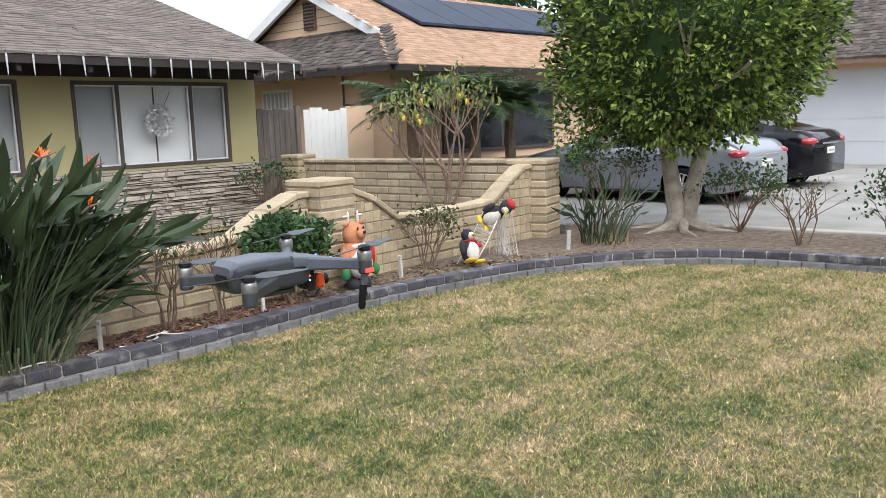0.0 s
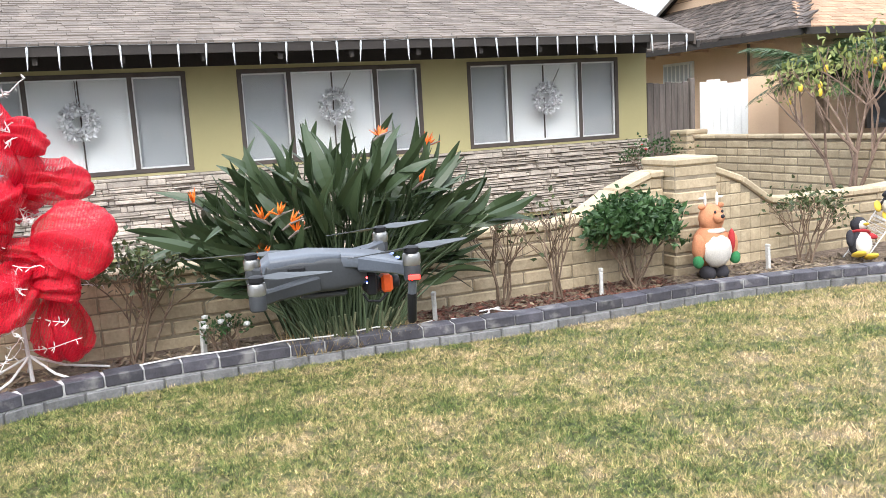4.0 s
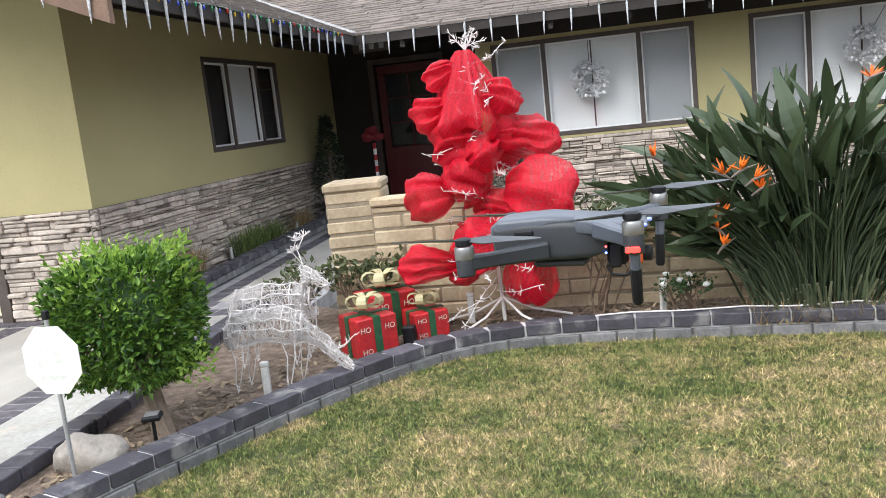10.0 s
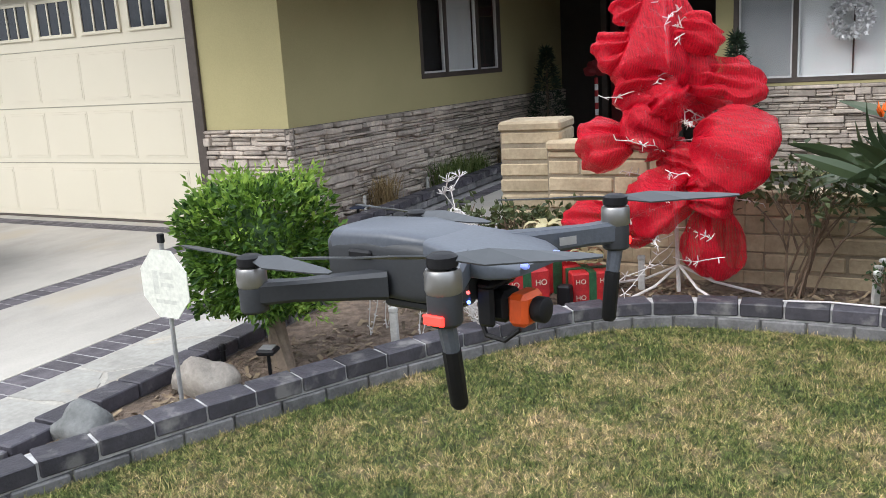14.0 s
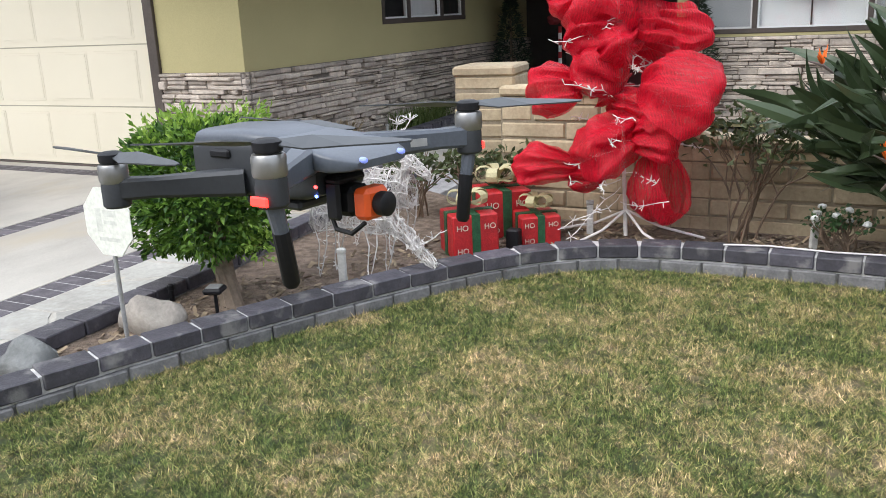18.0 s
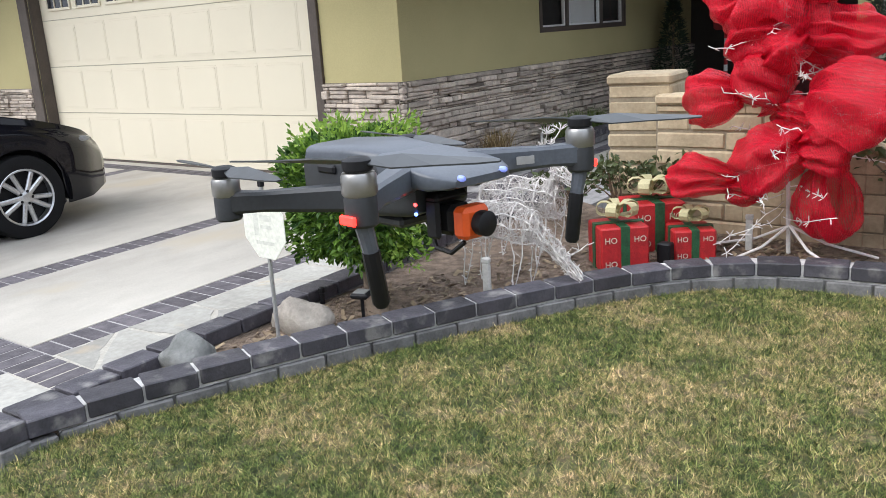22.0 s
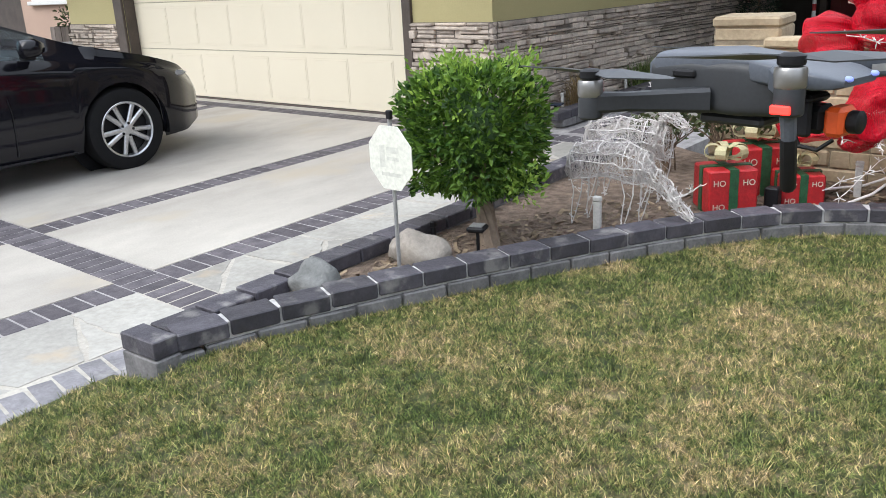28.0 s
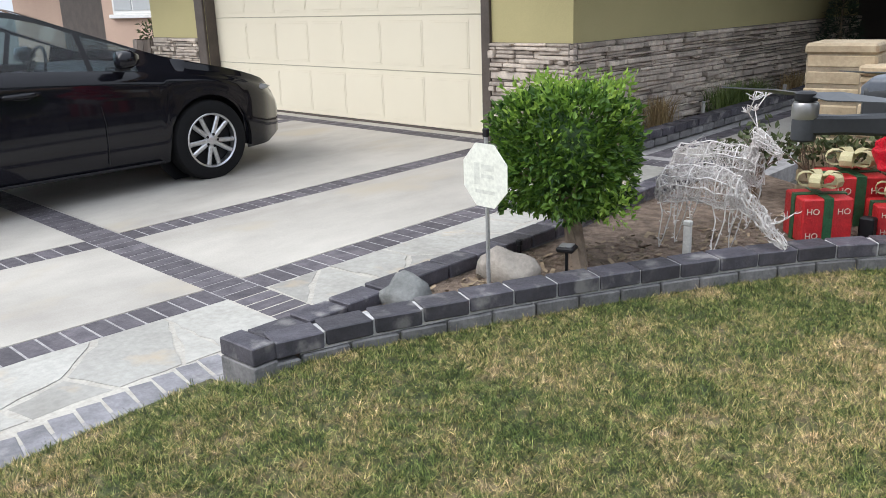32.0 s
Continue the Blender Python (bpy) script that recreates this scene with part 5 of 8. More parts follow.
def light_twig(parent, p, d, length, q, bulbs=14):
    """A wire twig set with small pale bulbs."""
    bm = bmesh.new()
    pts, cur, way = [Vector(p)], Vector(p), Vector(d).normalized()
    for i in range(6):
        way = (way + Vector((q.gauss(0, 0.22), q.gauss(0, 0.22), q.gauss(-0.03, 0.2)))).normalized()
        cur = cur + way * length / 6
        pts.append(cur.copy())
    tube(bm, pts, 0.0024, 4)
    for i in range(bulbs):
        a = pts[q.randrange(2, 7)]
        w = Vector((q.gauss(0, 1), q.gauss(0, 1), q.gauss(0, 1))).normalized()
        tube(bm, [a, a + w * 0.016, a + w * 0.030], [0.0016, 0.0026, 0.0018], 4)
    part("light_twig", bm, WIRE_WHITE, parent)


for i in range(34):
    z = 0.2 + 1.35 * (i / 34)
    a = r.uniform(math.pi * 0.9, math.pi * 2.1)
    reach = 0.48 - 0.2 * z + r.uniform(-0.1, 0.12)
    light_twig(rt, (0, 0, z), (math.cos(a), math.sin(a) * 0.9, r.uniform(-0.15, 0.3)), reach, r)
for i in range(9):
    light_twig(rt, (-0.05, 0, 1.58), (r.gauss(0, 0.5), r.gauss(0, 0.5), 1), 0.13, r, 8)


# ---- wire reindeer ----
def wire_deer(name, label, at, turn, grazing, seed):
    """Rope-light outlines over a thin tangle of fill wire."""
    r = random.Random(seed)
    t = thing(name, label, "lawn ornament", group="wire reindeer", at=at, turn=turn)

    def bulbs(bm, line, count):
        for i in range(count):
            k = r.randrange(len(line) - 1)
            p = line[k].lerp(line[k + 1], r.random())
            w = Vector((r.gauss(0, 1), r.gauss(0, 1), r.gauss(0, 1))).normalized()
            tube(bm, [p, p + w * 0.016], [0.003, 0.002], 4)

    def loft(name, rows, fill, around=12):
        bm, grid = bmesh.new(), []
        fine_rows = []
        for (c0, a0, b0), (c1, a1, b1) in zip(rows, rows[1:]):
            for u in (0, 0.34, 0.67):
                fine_rows.append((Vector(c0).lerp(Vector(c1), u), a0 + (a1 - a0) * u, b0 + (b1 - b0) * u))
        fine_rows.append((Vector(rows[-1][0]), rows[-1][1], rows[-1][2]))
        for c, ry, rz in fine_rows:
            grid.append([c + Vector((r.gauss(0, 0.003), ry * math.cos(2 * math.pi * k / around), rz * math.sin(2 * math.pi * k / around))) for k in range(around)])
        for k in (0, 1, 3, 5, 6, 8, 10):
            line = [g[k] + Vector((r.gauss(0, 0.004), r.gauss(0, 0.006), r.gauss(0, 0.006))) for g in grid]
            tube(bm, line, 0.0027, 4, cap=False)
            bulbs(bm, line, 7)
        for g in grid[::3]:
            tube(bm, g + g[:1], 0.0026, 4, cap=False)
        body = tagged(part(name, bm, WIRE_WHITE, t), kind="stuff")
        bm = bmesh.new()
        for i in range(fill):
            a, k = r.randrange(len(grid)), r.randrange(around)
            pts = [grid[a][k]]
            for j in range(3):
                a, k = min(len(grid) - 1, max(0, a + r.choice((-1, 0, 1)))), (k + r.choice((-2, -1, 1, 2))) % around
                pts.append(grid[a][k] + Vector((r.gauss(0, 0.008), r.gauss(0, 0.008), r.gauss(0, 0.008))))
            tube(bm, pts, 0.0011, 3, cap=False)
        tagged(part("fill_wire", bm, WIRE_GREY, body), kind="stuff")
        return body

    loft("body", [((-0.225, 0, 0.285), 0.035, 0.05), ((-0.19, 0, 0.305), 0.078, 0.088), ((-0.05, 0, 0.325), 0.086, 0.082), ((0.08, 0, 0.315), 0.088, 0.092), ((0.17, 0, 0.30), 0.06, 0.078)], 300)
    if grazing:
        neck = [((0.14, 0, 0.31), 0.045, 0.066), ((0.22, 0, 0.25), 0.036, 0.046), ((0.29, 0, 0.18), 0.03, 0.034)]
        head = [((0.28, 0, 0.19), 0.026, 0.032), ((0.325, 0, 0.135), 0.034, 0.034), ((0.385, 0, 0.075), 0.014, 0.018)]
        crown = Vector((0.31, 0, 0.175))
    else:
        neck = [((0.10, 0, 0.31), 0.045, 0.06), ((0.14, 0, 0.37), 0.036, 0.04), ((0.155, 0, 0.43), 0.03, 0.034)]
        head = [((0.14, 0, 0.455), 0.03, 0.034), ((0.19, 0, 0.43), 0.034, 0.032), ((0.255, 0, 0.37), 0.016, 0.018)]
        crown = Vector((0.15, 0, 0.485))
    loft("neck", neck, 110)
    loft("head", head, 70)
    for sx, sy in ((-0.17, -0.05), (-0.14, 0.06), (0.09, -0.05), (0.13, 0.06)):
        bm = bmesh.new()
        foot = Vector((sx - 0.02, sy, 0.006))
        for o in (-1, 1):
            line = [Vector((sx + 0.035 * o, sy, 0.27)), Vector((sx + 0.02 * o + 0.01, sy, 0.17)), Vector((sx + 0.012 * o - 0.012, sy, 0.06)), foot]
            tube(bm, line, 0.003, 4)
            bulbs(bm, line, 9)
        tube(bm, [Vector((sx - 0.02, sy, 0.2)), Vector((sx + 0.03, sy, 0.16))], 0.001, 3)
        part("leg", bm, WIRE_WHITE, t)
    for s in (-1, 1):
        bm = bmesh.new()
        p = crown
        pts = [p, p + Vector((0.05, 0.03 * s, 0.02)), p + Vector((0.085, 0.045 * s, 0.05))] if grazing else [p, p + Vector((-0.03, 0.04 * s, 0.07)), p + Vector((0.0, 0.07 * s, 0.13))]
        tube(bm, pts, 0.0026, 5)
        for q in pts[1:]:
            for i in range(2 if grazing else 9):
                w = Vector((r.gauss(0.0, 0.6), r.gauss(0.3 * s, 0.5), r.uniform(0.1, 1))).normalized()
                tube(bm, [q, q + w * 0.022, q + w * 0.034 + Vector((r.gauss(0, 0.008), r.gauss(0, 0.008), 0.004))], [0.0022, 0.0022, 0.0015], 4)
        part("antler", bm, WIRE_WHITE, t)
    return t


wire_deer("wire_reindeer", "white wire reindeer ornament with its head down, grazing", (-0.105, 3.19, SOIL_Z), 6, True, 1)
wire_deer("wire_reindeer", "white wire reindeer ornament standing with its head raised", (-0.235, 3.60, SOIL_Z), 6, False, 2).scale = (1.12, 1.12, 1.1)


# ---- gift boxes ----
def letters(parent, text, m, size, material):
    c = bpy.data.curves.new("letters", "FONT")
    c.body, c.size, c.extrude, c.align_x, c.align_y = text, size, 0.001, "CENTER", "CENTER"
    me = bpy.data.meshes.new_from_object(bpy.data.objects.new("letters", c))
    me.materials.clear()
    me.materials.append(material)
    ob = new("letters", me)
    ob.parent = parent
    ob.matrix_basis = m
    return ob


def gift(at, turn, w, h, seed, label):
    t = thing("gift_box", label, "gift box", group="red gift boxes", at=at, turn=turn)
    s = w / 2
    part("box", boxes((-s, s, -s, s, 0, h), bevel=0.008), GIFT_RED, t)
    rb = w * 0.09
    part("ribbon", boxes((-rb, rb, -s - 0.004, s + 0.004, -0.0, h + 0.004)), GIFT_GREEN, t, "glittery green band")
    part("ribbon", boxes((-s - 0.005, s + 0.005, -rb, rb, 0.0, h + 0.005)), GIFT_GREEN, t, "glittery green band")
    r = random.Random(seed)
    for k in range(5):
        a = k * 2 * math.pi / 5 + 0.3
        bm = bmesh.new()
        R, W = w * 0.36, w * 0.11
        rows = []
        for i in range(13):
            th = 2 * math.pi * i / 12
            d, z = (1 - math.cos(th)) * R * 0.62, math.sin(th) * R * 0.5 + R * 0.35 * math.sin(th / 2)
            ww = W * (0.35 + 0.65 * math.sin(th / 2))
            rows.append([bm.verts.new((d * math.cos(a) + q * ww * math.sin(a), d * math.sin(a) - q * ww * math.cos(a), h + 0.012 + max(z, -0.004) + 0.03)) for q in (-1, 1)])
        for p, q in zip(rows, rows[1:]):
            bm.faces.new([p[0], p[1], q[1], q[0]])
        ob = part("bow_loop", bm, BOW, t)
        sol = ob.modifiers.new("thick", "SOLIDIFY")
        sol.thickness = 0.003
    bm = bmesh.new()
    blob(bm, (0, 0, h + 0.04), (w * 0.07, w * 0.07, w * 0.06), seed, 0.3, 1)
    part("bow_knot", bm, BOW, t)
    for x, z in ((-0.30, 0.72), (0.30, 0.72), (-0.30, 0.18)):
        letters(t, "HO", Matrix.Translation((x * w, -s - 0.006, z * h)) @ pose(0, 0, 0, 90, 0, 0), w * 0.17, PALE_TEXT)
    return t


gift((0.206, 3.746, SOIL_Z), 43, 0.24, 0.22, 1, "red gift box with green bands and a gold bow")
gift((0.455, 4.055, SOIL_Z), 35, 0.21, 0.155, 2, "smaller red gift box with a loose gold bow")
gift((0.19, 4.17, SOIL_Z), 43, 0.28, 0.255, 3, "tall red gift box with a large gold bow")
bx = tagged(part("timer_box", boxes((0.37, 0.44, 3.83, 3.89, SOIL_Z, SOIL_Z + 0.11), bevel=0.008), BLACK), "small black outdoor power timer box on the soil", "power box")

# ---- sign, stakes, lights, rocks ----
sg = thing("yard_sign", "white octagonal yard sign with faded print on a steel stake", "sign", at=(-0.49, 2.11, SOIL_Z), turn=-2)
bm = bmesh.new()
tube(bm, [(0, 0.006, -0.03), (0, 0.006, 0.68)], 0.0085, 8)
part("stake", bm, STEEL, sg)
part("stake_cap", boxes((-0.012, 0.012, -0.004, 0.016, 0.655, 0.69), bevel=0.003), BLACK, sg)
bm = bmesh.new()
R = 0.125
ring = [(R * 1.05 * math.cos(math.pi / 8 + k * math.pi / 4), R * 1.12 * math.sin(math.pi / 8 + k * math.pi / 4)) for k in range(8)]
lo, hi = [bm.verts.new((x, -0.004, 0.50 + y)) for x, y in ring], [bm.verts.new((x, 0.0, 0.50 + y)) for x, y in ring]
bm.faces.new(lo)
bm.faces.new(hi[::-1])
for k in range(8):
    bm.faces.new([lo[k], hi[k], hi[(k + 1) % 8], lo[(k + 1) % 8]])
bmesh.ops.recalc_face_normals(bm, faces=bm.faces)
board = part("board", bm, SIGN_WHITE, sg)
part("print_bar", boxes((-0.06, -0.03, -0.0044, -0.004, 0.46, 0.55), (-0.02, 0.05, -0.0044, -0.004, 0.52, 0.545), (-0.02, 0.05, -0.0044, -0.004, 0.49, 0.505), (-0.055, 0.055, -0.0044, -0.004, 0.425, 0.44)), SIGN_PALE, board, "faded print on the sign")
STAKE = None
for i, (x, y) in enumerate(((-0.075, 3.0), (0.69, 4.24), (1.79, 4.30), (3.22, 4.22), (4.46, 4.20), (5.96, 4.20), (7.93, 3.72), (-2.1, 5.80), (-2.12, 6.9), (-2.12, 8.6))):
    if STAKE is None:
        STAKE = thing("stake_light", "white plastic stake light standing in the planter bed", "garden light", group="white stake lights", at=(x, y, SOIL_Z - 0.02), turn=0)
        part("post", boxes((-0.018, 0.018, -0.012, 0.012, 0, 0.19), bevel=0.004), STAKE_GREY, STAKE)
        part("cap", boxes((-0.02, 0.02, -0.014, 0.014, 0.19, 0.215), bevel=0.005), STAKE_GREY, STAKE)
        first = STAKE
    else:
        copy_thing(first, pose(x, y, SOIL_Z - 0.02, 0, (i % 3 - 1) * 3, i * 17))
pl = thing("path_light", "small black path light with a flat square head", "garden light", at=(-0.36, 2.48, SOIL_Z), turn=20)
bm = bmesh.new()
tube(bm, [(0, 0, -0.02), (0, 0, 0.12)], 0.008, 8)
part("post", bm, BLACK, pl)
part("lamp_head", boxes((-0.04, 0.04, -0.04, 0.04, 0.12, 0.145), bevel=0.008), BLACK, pl)
part("lens", boxes((-0.028, 0.028, -0.028, 0.028, 0.145, 0.149)), STEEL, pl)
ir = thing("sprinkler", "short black sprinkler riser beside the curb", "sprinkler", at=(-0.73, 2.60, SOIL_Z))
bm = bmesh.new()
lathe(bm, [(0.012, -0.02), (0.012, 0.05), (0.017, 0.055), (0.017, 0.075), (0.009, 0.082)], 10)
part("riser", bm, BLACK, ir)
bm = bmesh.new()
blob(bm, (0, 0, 0), (0.15, 0.085, 0.105), 5, 0.35, 3)
rk = tagged(part("rock", bm, ROCK, smooth=True), "pale rounded boulder on the bed beside the sign", "rock", group="boulders")
rk.location = (-0.56, 2.30, SOIL_Z + 0.035)
bm = bmesh.new()
blob(bm, (0, 0, 0), (0.13, 0.10, 0.105), 9, 0.26, 3, 1.8)
rk = tagged(part("rock", bm, ROCK_GREY, smooth=True), "grey angular boulder at the tip of the bed", "rock", group="boulders")
rk.location = (-0.66, 1.81, SOIL_Z + 0.012)


# ---- the drone ----
dr = thing("drone", "grey folding quadcopter drone with an orange lens cap, hovering", "drone", at=(1.57, 0.555, 1.192), turn=-9)


def hull(name, rows, material, parent, label="", n=4.0, around=20, smooth=True):
    """A rounded shell through upright cross sections: x, half width, low z, high z."""
    bm = bmesh.new()
    rings = []
    for x, w, z0, z1 in rows:
        c, h = (z0 + z1) / 2, (z1 - z0) / 2
        ring = []
        for k in range(around):
            a = 2 * math.pi * k / around
            ca, sa = math.cos(a), math.sin(a)
            ring.append(bm.verts.new((x, w * math.copysign(abs(ca) ** (2 / n), ca), c + h * math.copysign(abs(sa) ** (2 / n), sa))))
        rings.append(ring)
    for a, b in zip(rings, rings[1:]):
        for k in range(around):
            bm.faces.new([a[k], a[(k + 1) % around], b[(k + 1) % around], b[k]])
    bm.faces.new(rings[0][::-1])
    bm.faces.new(rings[-1])
    bmesh.ops.recalc_face_normals(bm, faces=bm.faces)
    return part(name, bm, material, parent, label, smooth)


body = hull("body", [(-0.102, 0.030, -0.014, 0.016), (-0.097, 0.037, -0.022, 0.022), (-0.05, 0.040, -0.026, 0.026), (0.0, 0.040, -0.027, 0.026), (0.035, 0.036, -0.025, 0.022), (0.050, 0.030, -0.020, 0.016)], DRONE_DARK, dr, "dark grey lower shell", n=7, around=40, smooth="edges")
hull("nose", [(0.012, 0.038, 0.006, 0.029), (0.045, 0.046, 0.004, 0.025), (0.078, 0.045, 0.003, 0.019), (0.092, 0.038, 0.004, 0.015), (0.098, 0.030, 0.006, 0.012)], DRONE_GREY, dr, "grey flat nose shell", n=7, around=40, smooth="edges")
hull("battery", [(-0.104, 0.030, 0.004, 0.022), (-0.092, 0.037, 0.004, 0.031), (-0.03, 0.039, 0.006, 0.034), (0.012, 0.034, 0.008, 0.030), (0.022, 0.026, 0.010, 0.026)], DRONE_GREY, dr, "grey faceted top battery cover", n=5, around=40, smooth="edges")
part("side_latch", boxes((-0.068, -0.042, -0.0435, -0.0385, 0.008, 0.016), bevel=0.002), BLACK, body)
part("side_latch", boxes((-0.068, -0.042, 0.0385, 0.0435, 0.008, 0.016), bevel=0.002), BLACK, body)
part("rear_vent", boxes((-0.1045, -0.100, -0.018, 0.018, -0.012, -0.008), (-0.1045, -0.100, -0.018, 0.018, -0.004, 0.0), (-0.1045, -0.100, -0.018, 0.018, 0.004, 0.008)), BLACK, body)
part("belly_sensor", boxes((-0.05, 0.02, -0.022, 0.022, -0.038, -0.028), bevel=0.003), DRONE_DARK, body)
for s in (-1, 1):
    bm = bmesh.new()
    lathe(bm, [(0.0026, 0), (0.0026, 0.004), (0.0015, 0.006)], 12)
    bm.transform(Matrix.Translation((0.0965, 0.024 * s, 0.013)) @ pose(0, 0, 0, 0, 90, 0))
    part("front_sensor", bm, glow("sensor_glow", (0.25, 0.32, 0.9), 0.25), dr, "small lit front sensor")
LED = glow("red_led", (1.0, 0.02, 0.015), 4.0)
BLADE = mat("propeller_blade", (0.05, 0.055, 0.06), rough=0.4, bump=0.0)
for fx, fy, front in ((0.10, -0.125, 1), (0.10, 0.125, 1), (-0.115, -0.11, 0), (-0.115, 0.11, 0)):
    s = math.copysign(1, fy)
    hub = Vector((fx, fy, 0.012 if front else -0.012))
    root = Vector((0.045 if front else -0.03, 0.036 * s, 0.012 if front else -0.012))
    d = (hub - root).normalized()
    side = d.cross(Vector((0, 0, 1)))
    bm = bmesh.new()
    rows = []
    for u, w, h in ((0, 0.012, 0.012), (0.25, 0.010, 0.011), (0.7, 0.0075, 0.009), (1.0, 0.0105, 0.010)):
        p = root.lerp(hub, u)
        rows.append([bm.verts.new(p + side * a * w + Vector((0, 0, b * h))) for a, b in ((-1, -0.7), (-0.7, -1), (0.7, -1), (1, -0.7), (1, 0.7), (0.7, 1), (-0.7, 1), (-1, 0.7))])
    for a, b in zip(rows, rows[1:]):
        for k in range(8):
            bm.faces.new([a[k], a[(k + 1) % 8], b[(k + 1) % 8], b[k]])
    bm.faces.new(rows[0][::-1])
    bm.faces.new(rows[-1])
    bmesh.ops.recalc_face_normals(bm, faces=bm.faces)
    arm = part("arm", bm, DRONE_GREY if front else DRONE_DARK, dr, smooth="edges")
    bm = bmesh.new()
    lathe(bm, [(0.0105, -0.016), (0.012, -0.014), (0.012, 0.004), (0.0115, 0.006)], 18, hub)
    part("motor_mount", bm, DRONE_DARK, arm, smooth="edges")
    bm = bmesh.new()
    lathe(bm, [(0.0118, 0.006), (0.0128, 0.008), (0.0128, 0.020), (0.0115, 0.0225)], 20, hub)
    part("motor_bell", bm, MOTOR, arm, "bare metal motor bell", "edges")
    bm = bmesh.new()
    lathe(bm, [(0.010, 0.0235), (0.011, 0.025), (0.011, 0.031), (0.007, 0.033)], 14, hub)
    part("propeller_hub", bm, BLACK, arm, smooth="edges")
    top = hub + Vector((0, 0, 0.030))
    ang = {(1, -1): 205, (1, 1): 25, (0, -1): 175, (0, 1): 350}[front, int(s)]
    for flip in (0, 180):
        bm = bmesh.new()
        rows = []
        for u, w, tw in ((0.008, 0.004, 24), (0.03, 0.0105, 18), (0.06, 0.0085, 12), (0.09, 0.006, 8), (0.104, 0.002, 6)):
            m = pose(0, 0, 0, tw, 0, 0)
            rows.append([bm.verts.new(Vector((u, 0, 0)) + m @ Vector((0, y, z))) for y, z in ((-w, -0.0006), (w, -0.0006), (w, 0.0006), (-w, 0.0006))])
        for a, b in zip(rows, rows[1:]):
            for k in range(4):
                bm.faces.new([a[k], a[(k + 1) % 4], b[(k + 1) % 4], b[k]])
        bm.faces.new(rows[0][::-1])
        bm.faces.new(rows[-1])
        bmesh.ops.recalc_face_normals(bm, faces=bm.faces)
        bm.transform(Matrix.Translation(top) @ pose(0, 0, 0, 0, 0, ang + flip))
        part("propeller_blade", bm, BLADE, arm, "dark slim blade")
    if front:
        bm = bmesh.new()
        foot = hub + Vector((-0.002, -0.013 * s, -0.080))
        tube(bm, [hub + Vector((0, 0, -0.012)), hub.lerp(foot, 0.45)], [0.0070, 0.0060], 10)
        part("leg", bm, DRONE_GREY, arm, smooth="edges")
        bm = bmesh.new()
        tube(bm, [hub.lerp(foot, 0.45), hub.lerp(foot, 0.96), foot], [0.0068, 0.0066, 0.0045], 10)
        part("leg_sleeve", bm, BLACK, arm, "black rubber leg sleeve", "edges")
        bm = boxes((-0.0142, -0.0110, -0.0085, 0.0085, -0.0135, -0.0065), bevel=0.001)
        bm.transform(Matrix.Translation(hub) @ pose(0, 0, 0, 0, 0, 90 if s < 0 else -90))
        part("position_lamp", bm, LED, arm, "lit red position lamp")
        if s > 0:
            bm = boxes((-0.004, 0.012, -0.0006, 0.0, -0.003, 0.004))
            bm.transform(Matrix.Translation(root.lerp(hub, 0.42) - Vector((0, 0, 0)) + Vector((0.0125, -0.0065, 0))) @ pose(0, 0, 0, 0, 0, math.degrees(math.atan2(d.y, d.x))))
            part("maker_mark", bm, STEEL, arm, "small pale marking")
# gimbal and camera
part("gimbal_frame", boxes((0.050, 0.066, -0.022, -0.016, -0.042, -0.008), (0.050, 0.066, -0.022, 0.016, -0.012, -0.004), bevel=0.003), BLACK, dr, "black gimbal bracket")
cm = part("camera_body", boxes((0.046, 0.074, -0.014, 0.014, -0.040, -0.014), bevel=0.005), BLACK, dr, "black camera block")
part("lens_cap", boxes((0.074, 0.092, -0.015, 0.015, -0.041, -0.014), bevel=0.004), ORANGE, cm, "bright orange lens cap")
bm = bmesh.new()
lathe(bm, [(0.0095, 0), (0.0105, 0.002), (0.0105, 0.010), (0.008, 0.0115)], 18)
bm.transform(Matrix.Translation((0.092, 0, -0.0275)) @ pose(0, 0, 0, 0, 90, 0))
part("lens_barrel", bm, BLACK, cm, smooth="edges")
bm = bmesh.new()
tube(bm, [(0.045, -0.010, -0.040), (0.052, -0.012, -0.052), (0.07, -0.012, -0.054), (0.082, -0.008, -0.044)], 0.0022, 6)
part("ribbon_cable", bm, BLACK, cm)
for z, c in ((-0.012, (1.0, 0.05, 0.05)), (-0.02, (0.1, 0.2, 1.0))):
    bm = bmesh.new()
    blob(bm, (0.049, -0.030, z), (0.0018, 0.0018, 0.0018), 1, 0, 1)
    part("status_lamp", bm, glow("status_glow", c, 5.0), dr, "tiny lit status lamp")


# ---- cars ----
def curve(pts, s):
    return float(np.interp(s, [p[0] for p in pts], [p[1] for p in pts]))


def softened(pts, s, k=0.09):
    return sum(curve(pts, s + d * k) * w for d, w in ((-2, 1), (-1, 2), (0, 3), (1, 2), (2, 1))) / 9


